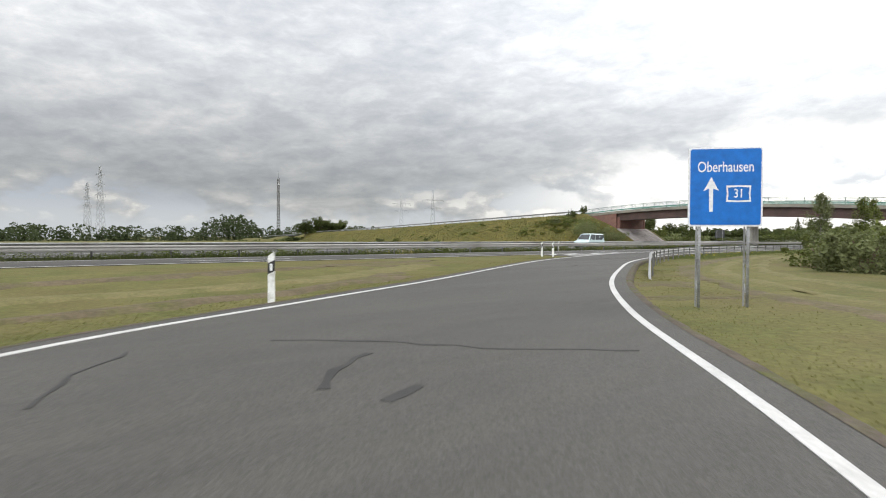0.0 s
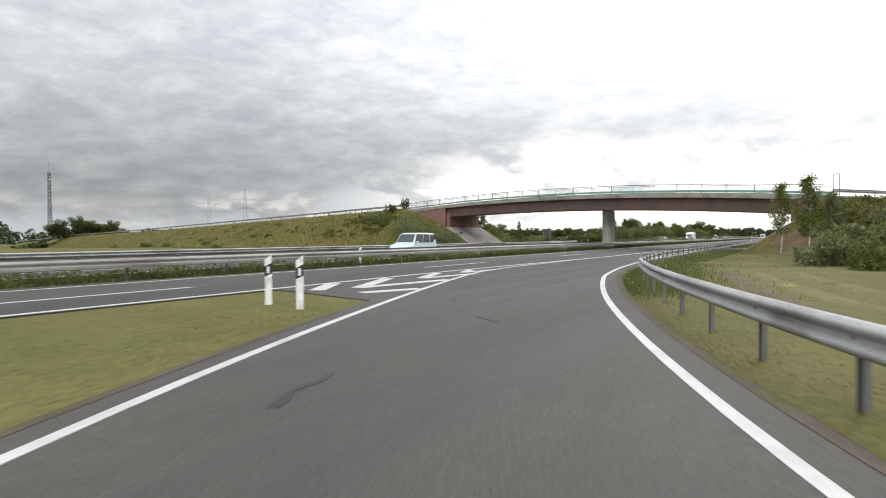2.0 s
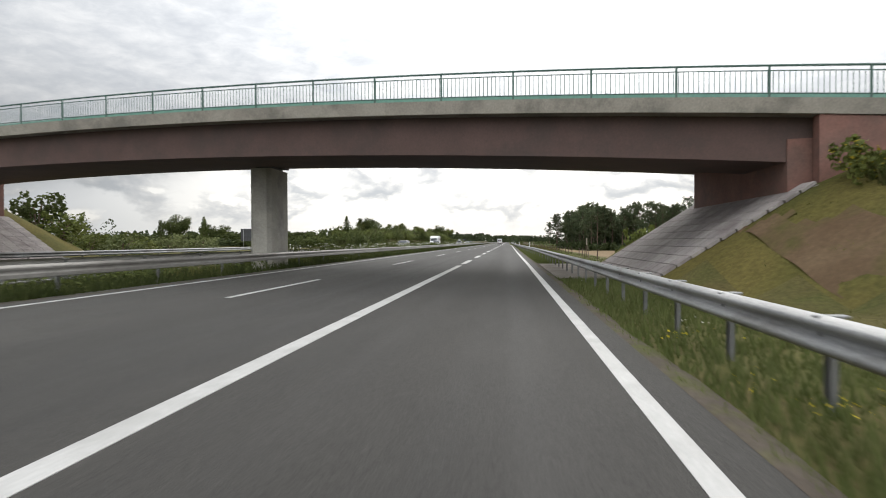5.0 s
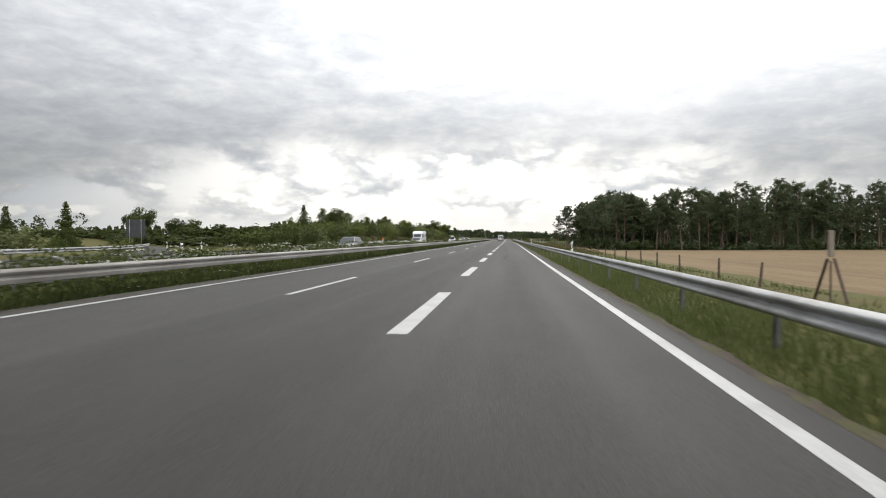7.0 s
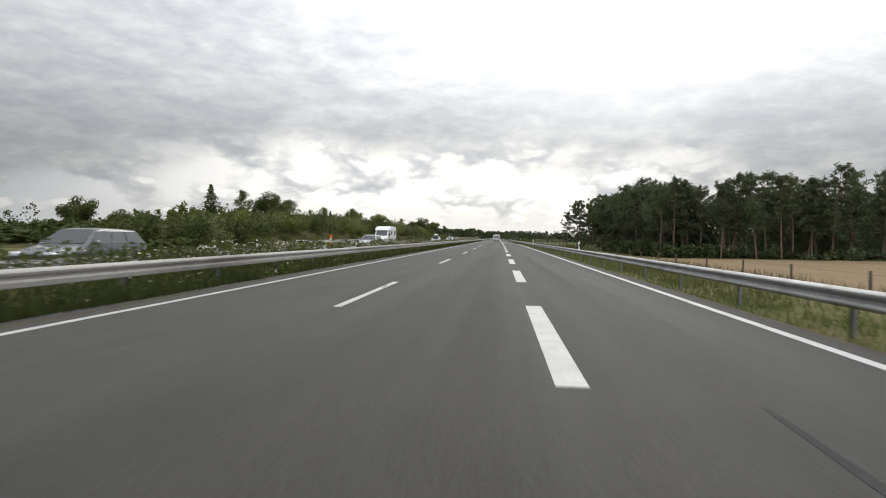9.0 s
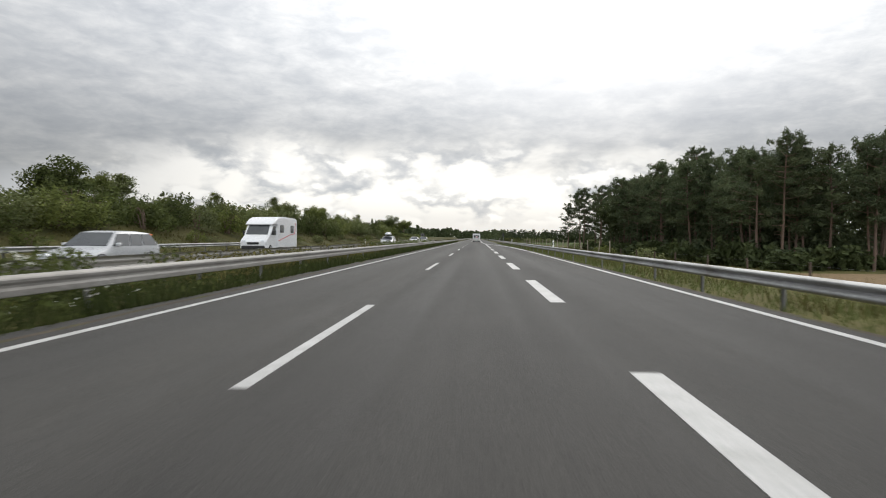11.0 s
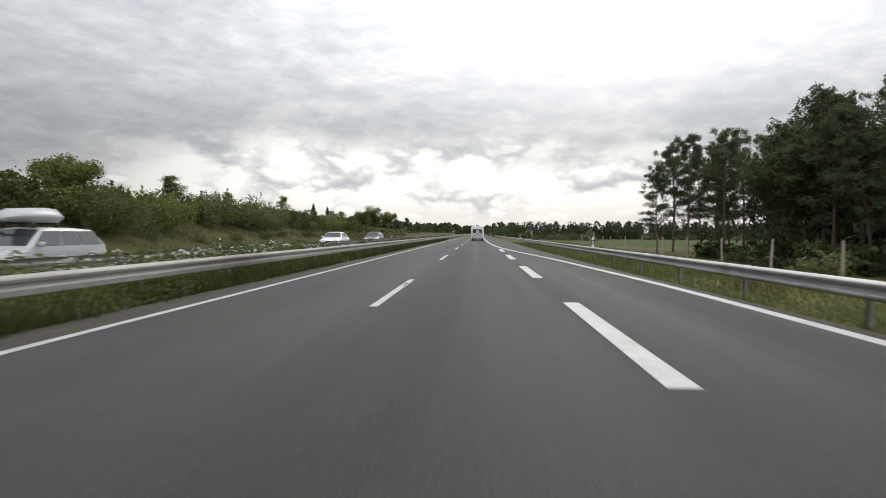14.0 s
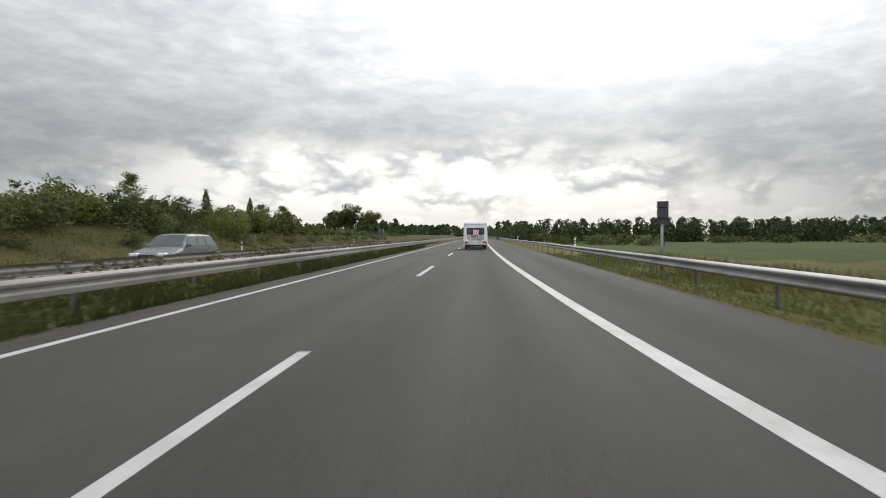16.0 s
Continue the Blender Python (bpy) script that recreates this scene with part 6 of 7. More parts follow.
HEDGE = [(-185 + 110 * k / 25 + veg.uniform(-4, 4), 190 + 30 * math.sin(3 * k / 25) + veg.uniform(-8, 8), veg.uniform(10, 16), veg.uniform(5.0, 7.4)) for k in range(26)]
thicket("far_hedge", HEDGE[::2], LEAF_DARK, "far dark hedge between meadows")
thicket("far_hedge", HEDGE[1::2], LEAF_DARK, "far green hedge between meadows")
thicket("far_hedge", [(-248 + 2.6 * k + veg.uniform(-2, 2), -6 + 5.6 * k + veg.uniform(-2, 2), veg.uniform(8, 12), veg.uniform(4.5, 7.5)) for k in range(14)], LEAF_DARK, "far dark hedge below the round trees")
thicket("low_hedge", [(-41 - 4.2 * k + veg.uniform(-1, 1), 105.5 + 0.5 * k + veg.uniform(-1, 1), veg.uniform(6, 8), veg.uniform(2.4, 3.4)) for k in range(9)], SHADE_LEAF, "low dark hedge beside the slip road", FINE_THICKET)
thicket("low_hedge", [(-56 - 7.0 * k + veg.uniform(-2, 2), 100 + 4.6 * k + veg.uniform(-2, 2), veg.uniform(8, 11), veg.uniform(2.4, 3.8)) for k in range(13)], LEAF_DARK, "low dark hedge beside the slip road")
# the bank along the far carriageway
for k in range(120):
    y = 92 + 330 * (k / 119) ** 1.08
    x = -31.5 - abs(veg.gauss(0, 2.6)) - (1.5 if y < 120 else 0)
    if 236 < y < 243 or 168 < y < 175 or 204 < y < 209:
        x -= 4
    w, h = veg.uniform(4.6, 7.8), veg.uniform(3.6, 5.8)
    if y > 292:                             # the bushes thin out to low scrub
        w, h = w * 0.6, h * 0.36
    bush(x, y, w, h, veg.choice(["green", "dark", "dark", "grey"]), 0.3, "bushes on the far bank")
for k in range(34):
    y = 96 + 260 * k / 33 + veg.uniform(-3, 3)
    bush(-28.3 - veg.uniform(0, 1.6), y, veg.uniform(1.8, 3.2), veg.uniform(1.0, 1.9), veg.choice(["green", "grey"]), 0.1, "bushes on the far bank")
BACK = [(-39 - veg.uniform(0, 9), 100 + 195 * k / 49, veg.uniform(5.5, 8.5), veg.uniform(3.8, 5.6)) for k in range(50)]
thicket("bank_thicket", BACK[::2], LEAF_DARK, "dark bushes grown together along the top of the bank", FINE_THICKET)
thicket("bank_thicket", BACK[1::2], LEAF, "green bushes grown together along the top of the bank", FINE_THICKET)
for x, y, h in ((-41.2, 119.0, 6.6), (-36.5, 160, 4.0), (-37.5, 214.2, 5.2), (-35.7, 265.8, 4.8), (-38, 285, 5.0)):
    spruce(x, y, h)
for x, y, h, k in ((-33.5, 193, 5.4, 1), (-39, 133, 6.0, 0), (-41, 142, 5.6, 1), (-43, 205, 6.5, 1)):
    oak(x, y, h, k, "young broad-crowned tree among the bushes")
for x, y, w, h, k in ((-31.8, 109.8, 9.0, 5.4, "dark"), (-37.2, 104.2, 8.6, 4.2, "dark"), (-34.4, 118, 7.5, 4.6, "dark"), (-31.0, 191.8, 7.0, 5.6, "dark"), (-34.6, 221.5, 9.0, 6.6, "dark"), (-34.8, 228.8, 8.6, 6.0, "grey"), (-34.4, 214.5, 7.0, 5.6, "dark"), (-33.5, 247, 6.0, 4.6, "dark"), (-35.5, 172, 6.5, 5.0, "green"), (-36, 158, 6.5, 5.2, "dark"), (-35.5, 146, 6.0, 4.8, "green")):
    bush(x, y, w, h, k, 0.3, "large bushes on the far bank")
for k in range(10):
    y = 118 + 215 * k / 9 + veg.uniform(-8, 8)
    x = -36.5 - veg.uniform(0, 2.5)
    place("young_tree", BIRCHES[k % 3], x, y, float(terrain(x, y)) - 0.1, (veg.uniform(1.5, 2.3), veg.uniform(0.7, 0.95)), veg.uniform(0, 360), "young slender tree rising above the bushes", "tree", "young trees on the bank", TC)
oak(-55, 424, 13.9, 0, "large round-crowned tree beside the motorway")
oak(-47, 430, 11.0, 1)
oak(-62, 432, 12.0, 0)
# pine wood right of the motorway
for k in range(112):
    u = veg.random()
    if k < 46:                             # front along the field
        x, y = 30 + 105 * (k / 45) + veg.uniform(-1.5, 1.5), 141 + veg.uniform(-1.5, 4)
    elif k < 84:                           # side along the motorway
        x, y = 28.5 + veg.uniform(-1.2, 4.0), 144 + 64 * ((k - 46) / 37) + veg.uniform(-1, 1)
    else:
        x, y = 33 + 80 * u ** 1.4, 146 + 62 * veg.random()
    pine(x, y, veg.uniform(10.8, 14.4) if y < 160 and x < 40 else veg.choice([veg.uniform(11.2, 13.8), veg.uniform(12.6, 16.0)]))
for x, y, h in ((37.2, 143, 12.6), (39.6, 145, 13.2), (50.5, 143, 13.0), (53.0, 145, 13.6), (63.5, 144, 13.2), (71.0, 143, 13.4), (33.0, 142.5, 11.8), (30.5, 217, 15.0), (34, 220, 15), (37, 226, 15), (41, 221, 15)):
    pine(x, y, h)
for k, (x, y, q, a) in enumerate(((20.3, 222.8, 0.76, 40), (23.7, 227.0, 0.99, 150), (23.8, 222.0, 1.02, 260), (27.9, 229.0, 0.95, 15), (28.1, 225.0, 0.93, 200), (32.0, 230.0, 0.92, 80), (27.8, 221.0, 1.06, 310), (31.5, 224.5, 1.04, 120))):
    place("pine_tree", NEAR_PINES[k % 2], x, y, float(terrain(x, y)) - 0.1, (q, q), a, "tall Scots pine with bare reddish trunk and dark crown", "tree", "pine wood", TC)
oak(29.0, 206.5, 12.6, 2, "broad dark deciduous tree at the edge of the pine wood")
oak(33.0, 211, 13.2, 2, "broad dark deciduous tree at the edge of the pine wood")
FRONT = [(27 + 100 * k / 39, 139.5 + veg.uniform(-1, 4), veg.uniform(3, 5.5), veg.uniform(1.6, 4.2)) for k in range(40)]
SIDE = [(25.0 + veg.uniform(-1.5, 4), 140 + 78 * k / 39, veg.uniform(3, 5.5), veg.uniform(1.6, 4.6)) for k in range(40)]
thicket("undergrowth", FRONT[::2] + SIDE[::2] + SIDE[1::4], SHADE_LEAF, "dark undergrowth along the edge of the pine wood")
thicket("undergrowth", FRONT[1::2] + SIDE[3::4], NEEDLE, "shady undergrowth along the edge of the pine wood")
for x, y, w, h, k in ((14.5, 139, 3.4, 2.0, "grey"), (13, 152, 2.6, 1.6, "green"), (17.5, 170, 4, 2.4, "green"), (14.0, 178, 2.8, 1.8, "grey"), (12.1, 11.0, 3.2, 3.8, "green"), (12.9, 8.8, 3.0, 2.8, "grey"), (12, 285, 4, 2.2, "green"), (13, 298, 4, 2.8, "dark"), (15.5, 280, 4.5, 2.6, "grey"), (19, 284, 5, 3.0, "dark"), (23, 282, 5, 2.6, "grey"), (42, 300, 6, 2.4, "grey"), (52, 302, 7, 2.4, "dark"), (66, 300, 7, 2.6, "grey"), (84, 303, 8, 2.6, "green"), (11, 312, 5, 2.8, "green")):
    bush(x, y, w, h, k, 0.15, "bushes by the fence")


# far woods all round: belts of crowns
def far_belt(name, pts, height, depth, n, leaf, label, seed, mat, leaves=60):
    rng = np.random.default_rng(seed)
    P = np.array(pts, float)
    s = np.concatenate([[0], np.cumsum(np.linalg.norm(np.diff(P, axis=0), axis=1))])
    C = []
    for k in range(n):
        q = s[-1] * (k + rng.uniform()) / n
        x, y = np.interp(q, s, P[:, 0]) + rng.normal(0, depth), np.interp(q, s, P[:, 1]) + rng.normal(0, depth)
        h = height * rng.uniform(0.68, 1.08)
        w = h * rng.uniform(0.30, 0.55)
        z = float(terrain(x, y))
        u, a = rng.uniform(0.0, 1.0, leaves) ** 0.8, rng.uniform(0, 2 * math.pi, leaves)
        r = w * np.sqrt(np.maximum(1.0 - u ** 2.2, 0.02)) * rng.uniform(0.45, 1.05, leaves) * (0.75 + 0.25 * np.sin(3 * a + k))
        C.append(np.stack([x + r * np.cos(a), y + r * np.sin(a), z + h * u], 1))
    V, F = needles(np.vstack(C), leaf * 1.2, rng, 0.28) if mat in (NEEDLE, FAR_NEEDLE) else quads(np.vstack(C), leaf, rng, None, 0.8)
    tagged(obj(name, mesh_of(name, V.tolist(), F.tolist(), mat)), label, "woods", kind="stuff")


far_belt("far_woods", [(-640, -260), (-560, -60), (-520, 120), (-480, 260), (-380, 420)], 25, 12, 480, 0.85, "dark belt of woodland across the fields", 1, FAR_LEAF, 150)
far_belt("far_woods", [(-380, 430), (-240, 560), (-120, 700), (-30, 900), (60, 1100)], 12, 14, 380, 1.2, "dark belt of woodland on the horizon", 2, FAR_LEAF)
far_belt("far_woods", [(10, 350), (12, 450), (14, 600), (20, 800)], 5.6, 2.5, 260, 0.42, "green trees lining the motorway ahead", 3, FAR_LEAF)
far_belt("far_woods", [(11, 326), (40, 322), (90, 320), (180, 318), (320, 310)], 3.8, 1.8, 400, 0.34, "dark bushes at the foot of the woodland", 14, FAR_LEAF, 50)
far_belt("far_woods", [(11, 332), (40, 329), (90, 327), (180, 325), (320, 318)], 5.2, 2.4, 760, 0.34, "dark belt of conifers beyond a green field", 4, FAR_NEEDLE, 105)
far_belt("far_woods", [(330, 320), (480, 300), (600, 300)], 10, 10, 120, 1.1, "dark belt of woodland across the fields", 12, FAR_LEAF)
far_belt("far_woods", [(-52, 450), (-60, 600), (-70, 800)], 7.5, 6, 130, 0.9, "green trees lining the motorway ahead", 5, FAR_LEAF)
far_belt("far_woods", [(600, 290), (560, 0), (480, -300), (300, -600), (0, -800), (-350, -700), (-640, -270)], 14, 20, 420, 1.6, "dark belt of woodland across the fields", 6, FAR_LEAF, 22)
far_belt("far_woods", [(-170, 62), (-260, 70), (-340, 110), (-420, 180)], 5.4, 8, 120, 0.5, "loose group of trees in the meadows", 7, FAR_LEAF)
# needle masses added behind the front rows to make the wood's inside dark
far_belt("wood_interior", [(35, 148), (35, 208)], 12.0, 2.4, 100, 0.34, "needle mass added to fill and darken the inside of the wood", 8, NEEDLE, 300)
far_belt("wood_interior", [(36, 150), (70, 150), (140, 150)], 11.0, 2.0, 110, 0.34, "needle mass added to fill and darken the inside of the wood", 9, NEEDLE, 260)
far_belt("wood_interior", [(35, 226), (50, 228)], 11.5, 1.6, 26, 0.30, "needle mass added to fill and darken the inside of the wood", 11, NEEDLE, 420)
far_belt("wood_interior", [(50, 160), (90, 175), (60, 195)], 12.5, 7, 80, 0.5, "needle mass added to fill and darken the inside of the wood", 10, NEEDLE, 160)


# ---- grass and flowers ----
def blades(name, n, region, h, mat, label, seed, width=0.012, lean=0.35):
    """Single grass blades on the ground; region(rng, n) gives x and y."""
    rng = np.random.default_rng(seed)
    x, y = region(rng, n)
    bare = (y > -11.4) & (y < 2.2) & (x > 3.9) & (x < 7.6)      # nothing grows on the apron below the bridge
    x, y = x[~bare], y[~bare]
    n = len(x)
    z = terrain(x, y) - 0.02
    a = rng.uniform(0, 2 * math.pi, n)
    hh = h * rng.uniform(0.4, 1.3, n)
    w = width * rng.uniform(0.7, 1.6, n)
    tip = np.stack([x + np.cos(a * 3) * lean * hh, y + np.sin(a * 3) * lean * hh, z + hh], 1)
    b0 = np.stack([x - np.cos(a) * w, y - np.sin(a) * w, z], 1)
    b1 = np.stack([x + np.cos(a) * w, y + np.sin(a) * w, z], 1)
    V = np.stack([b0, b1, tip], 1).reshape(-1, 3)
    F = np.arange(3 * n).reshape(n, 3)
    tagged(obj(name, mesh_of(name, V.tolist(), F.tolist(), mat)), label, "grass", kind="stuff")


def clumped(rng, n, x0, x1, y0, y1, spread=0.5, per=40):
    k = max(1, n // per)
    cx, cy = rng.uniform(x0, x1, k), rng.uniform(y0, y1, k)
    i = rng.integers(0, k, n)
    return np.clip(cx[i] + rng.normal(0, spread, n), x0, x1), cy[i] + rng.normal(0, spread, n)


blades("verge_grass", 34000, lambda r, n: (4.0 + 2.3 * r.random(n) ** 1.3, -45 + 90 * r.random(n)), 0.18, BLADE, "fresh green grass between hard shoulder and guardrail", 28, 0.016)
blades("verge_grass", 46000, lambda r, n: clumped(r, n, 4.0, 6.6, -42, 235), 0.22, BLADE, "tall green grass under the guardrail", 21, 0.014)
blades("verge_grass", 14000, lambda r, n: clumped(r, n, 6.0, 13.0, -46, -15, 0.8), 0.06, MOWN_BLADE, "short dry grass below the bridge bank", 32, 0.016)
blades("verge_grass", 7000, lambda r, n: clumped(r, n, 5.2, 10.2, 6, 58, 0.8), 0.17, BLADE, "short grass behind the guardrail", 22, 0.014)
blades("verge_grass", 19000, lambda r, n: clumped(r, n, 5.0, 11.0, 56, 235, 0.8), 0.40, BANK_BLADE, "dry pale grass behind the guardrail", 31, 0.014)
blades("median_grass", 78000, lambda r, n: clumped(r, n, -11.6, -7.75, -150, 260, 0.5), 0.40, MEDIAN_BLADE, "rank green growth in the central reservation", 23, 0.02)
blades("median_grass", 22000, lambda r, n: clumped(r, n, -8.26, -7.86, -40, 262, 0.5), 0.46, MEDIAN_BLADE, "tall green growth below the guardrail", 25, 0.022)
blades("median_grass", 5000, lambda r, n: clumped(r, n, -11.6, -9.0, -80, 260, 0.4), 0.6, DRY_BLADE, "dry stalks in the central reservation", 24, 0.014)

blades("verge_grass", 16000, lambda r, n: (main_right(y := 150 + 90 * r.random(n) ** 1.2) + 0.12 + 1.5 * r.random(n), y), 0.12, BLADE, "short green grass beside the widened asphalt", 30, 0.014)


def slip_side(rng, n):
    Rs = resample(RIGHT_EDGE)
    i = rng.integers(28, len(Rs) - 1, n)
    d = np.gradient(Rs, axis=0)
    d /= np.linalg.norm(d, axis=1)[:, None]
    o = 0.55 + np.abs(rng.normal(0, 1.3, n))
    return Rs[i, 0] + d[i, 1] * o + rng.normal(0, 0.3, n) * 0.3, Rs[i, 1] - d[i, 0] * o + rng.normal(0, 0.6, n)


def slip_left(rng, n):
    Ls = resample(LEFT_EDGE)
    i = rng.integers(24, 71, n)
    d = np.gradient(Ls, axis=0)
    d /= np.linalg.norm(d, axis=1)[:, None]
    o = 0.5 + np.abs(rng.normal(0, 1.5, n))
    x, y = Ls[i, 0] - d[i, 1] * o, Ls[i, 1] + d[i, 0] * o + rng.normal(0, 0.5, n)
    return np.maximum(x, -0.6), np.minimum(y, -68)


blades("verge_grass", 26000, slip_side, 0.04, MOWN_BLADE, "short mown grass beside the slip road", 25, 0.014)
blades("verge_grass", 24000, slip_left, 0.04, MOWN_BLADE, "short dry grass between slip road and motorway", 26, 0.014)


def slip_green(rng, n):
    x, y = slip_side(rng, 5 * n)
    keep = (y > -60 - 3.5 * rng.random(len(y))) & (y < -42)
    return x[keep][:n], y[keep][:n]


blades("verge_grass", 11000, slip_green, 0.17, BLADE, "tall green grass at the inner side of the slip road guardrail", 29, 0.014)


def flower_patch(name, n, x0, x1, y0, y1, z0, z1, size, mat, label, seed, per=10):
    rng = np.random.default_rng(seed)
    k = n // per
    cx, cy = rng.uniform(x0, x1, k), rng.uniform(y0, y1, k)
    i = rng.integers(0, k, n)
    x, y = np.clip(cx[i] + rng.normal(0, 0.16, n), x0, x1), cy[i] + rng.normal(0, 0.16, n)
    z = terrain(x, y) + rng.uniform(z0, z1, k)[i] + rng.normal(0, 0.03, n)
    V, F = quads(np.stack([x, y, z], 1), size, rng, np.array([0, 0, 1.2]), 0.9)
    tagged(obj(name, mesh_of(name, V.tolist(), F.tolist(), mat)), label, "flowers", kind="stuff")


flower_patch("median_flowers", 2300, -11.4, -8.3, 4, 96, 0.75, 1.25, 0.036, PETAL, "white blossom on the plants of the central reservation", 31)
flower_patch("median_flowers", 320, -8.5, -7.95, 4, 96, 0.2, 0.6, 0.026, PETAL, "white blossom on the plants of the central reservation", 34, 5)
flower_patch("median_flowers", 1500, -11.4, -8.3, 142, 174, 0.6, 1.10, 0.036, PETAL, "white blossom on the plants of the central reservation", 32)
flower_patch("verge_flowers", 130, 4.35, 5.6, -44, -22, 0.10, 0.28, 0.015, YELLOW_PETAL, "yellow flowers in the verge grass", 33, 8)
def slip_flowers(n, seed):
    """Small groups of yellow heads along the outer side of the slip road."""
    rng = np.random.default_rng(seed)
    cx, cy = slip_green(rng, n // 8)
    cx, cy = cx + 0.25, cy
    i = rng.integers(0, len(cx), n)
    x, y = cx[i] + rng.normal(0, 0.09, n), cy[i] + rng.normal(0, 0.16, n)
    z = terrain(x, y) + rng.uniform(0.10, 0.30, len(cx))[i] + rng.normal(0, 0.03, n)
    V, F = quads(np.stack([x, y, z], 1), 0.018, rng, np.array([0, 0, 1.2]), 0.9)
    tagged(obj("verge_flowers", mesh_of("verge_flowers", V.tolist(), F.tolist(), YELLOW_PETAL)), "yellow flowers in the verge grass", "flowers", kind="stuff")


slip_flowers(330, 35)
flower_patch("verge_flowers", 50, 4.35, 5.6, -44, -10, 0.10, 0.28, 0.016, PETAL, "small white flowers in the verge grass", 36, 6)


def median_hedge(name, n, y0, y1, h, seed, mat, label, x0=-11.3, x1=-8.3):
    rng = np.random.default_rng(seed)
    k = n // 100
    cx, cy, ch = rng.uniform(x0, x1, k), rng.uniform(y0, y1, k), h * rng.uniform(0.55, 1.1, k)
    i = rng.integers(0, k, n)
    v = rng.normal(size=(n, 3))
    v /= np.linalg.norm(v, axis=1)[:, None]
    x, y = cx[i] + v[:, 0] * 0.5, cy[i] + v[:, 1] * 0.6
    z = -0.1 + ch[i] * (0.5 + 0.5 * v[:, 2])
    ok = (x > -11.5) & (x < -7.8 - 0.55 * (z > 0.28))
    V, F = quads(np.stack([x, y, z], 1)[ok], 0.06, rng, v[ok] * 0.6)
    tagged(obj(name, mesh_of(name, V.tolist(), F.tolist(), mat)), label, "plants", kind="stuff")


PLANTS = "low leafy plants filling the central reservation"
median_hedge("median_plants", 42000, 2, 98, 1.2, 41, MEDIAN_LEAF, PLANTS)
median_hedge("median_plants", 14000, 2, 98, 0.75, 44, MEDIAN_LEAF, PLANTS, -8.3, -7.9)
median_hedge("median_plants", 20000, 132, 178, 1.05, 42, MEDIAN_LEAF, PLANTS)
median_hedge("median_plants", 16000, -150, -40, 0.6, 48, MEDIAN_LEAF, PLANTS)
median_hedge("median_plants", 8000, -40, 2, 0.6, 43, MEDIAN_LEAF, PLANTS)
median_hedge("median_weeds", 7000, 98, 132, 0.85, 45, BANK_BLADE, "brown withered weeds in the central reservation", -11.2, -9.0)
median_hedge("median_weeds", 16000, 178, 300, 0.85, 46, BANK_BLADE, "brown withered weeds in the central reservation", -11.2, -9.0)
median_hedge("median_plants", 9000, 98, 260, 0.5, 47, MEDIAN_LEAF, PLANTS, -8.5, -7.9)


# blossom scattered over the bridge banks
def blossom(name, n, region, size, seed):
    rng = np.random.default_rng(seed)
    x, y = region(rng, n)
    z = terrain(x, y) + rng.uniform(0.2, 0.6, len(x))
    V, F = quads(np.stack([x, y, z], 1), size, rng, np.array([0, -0.6, 0.8]), 0.8)
    tagged(obj(name, mesh_of(name, V.tolist(), F.tolist(), BROOM)), "yellow blossom scattered over the bridge bank", "flowers", kind="stuff")


# rough growth on the banks
def bank_left(rng, n):
    x = -33 - 200 * rng.random(n) ** 1.5
    return x, axis_y(x) - 6.4 - 12.5 * rng.random(n)


def bank_right(rng, n):
    x = 11.5 + 32 * rng.random(n) ** 1.2
    y = axis_y(x) - 6.4 - 13 * rng.random(n)
    high = terrain(x, y) > 1.35
    return x[high], y[high]


blades("bank_grass", 6000, bank_left, 0.32, BLADE, "long uneven grass on the bridge bank", 51, 0.045)
blades("bank_grass", 20000, bank_left, 0.34, BANK_BLADE, "long dry grass on the bridge bank", 52, 0.035)
blades("bank_grass", 12000, bank_right, 0.45, BLADE, "long uneven grass on the bridge bank", 53, 0.035)
blades("bank_grass", 15000, bank_right, 0.5, BANK_BLADE, "long dry grass on the bridge bank", 54, 0.028)
blades("bank_grass", 15000, lambda r, n: clumped(r, n, -37, -25.2, 84, 330, 0.9), 0.26, BROWN_BLADE, "long olive-brown grass on the bank of the far carriageway", 55, 0.03)
blades("bank_grass", 10000, lambda r, n: clumped(r, n, -36, -25.2, 84, 330, 0.9), 0.24, BANK_BLADE, "long dry grass on the bank of the far carriageway", 56, 0.03)
blossom("bank_blossom", 2400, bank_left, 0.075, 61)
blossom("bank_blossom", 1800, bank_right, 0.06, 62)


# ---- vehicles ----
def car_paint(name, c, rough=0.25):
    return surface(name, c, tuple(v * 0.93 for v in c), 1.2, rough, 0.0, 20, spec=0.5, strain=0.1)


GLASS_DARK = surface("tinted_glass", (0.035, 0.040, 0.044), (0.050, 0.056, 0.060), 1.0, 0.10, 0.0, 10, spec=0.7, strain=0.1)
LAMP_CLEAR = surface("clear_lamp", (0.62, 0.64, 0.66), (0.5, 0.52, 0.55), 6.0, 0.12, 0.0, 30, spec=0.7)
LAMP_RED = surface("red_lamp", (0.42, 0.02, 0.02), (0.30, 0.015, 0.015), 6.0, 0.2, 0.0, 30)
RED_PAINT = surface("red_paint", (0.50, 0.03, 0.04), (0.42, 0.03, 0.035), 3.0, 0.4, 0.0, 30)
RIM = surface("alloy_rim", (0.45, 0.46, 0.47), (0.35, 0.36, 0.37), 5.0, 0.35, 0.0, 30, metal=0.8)


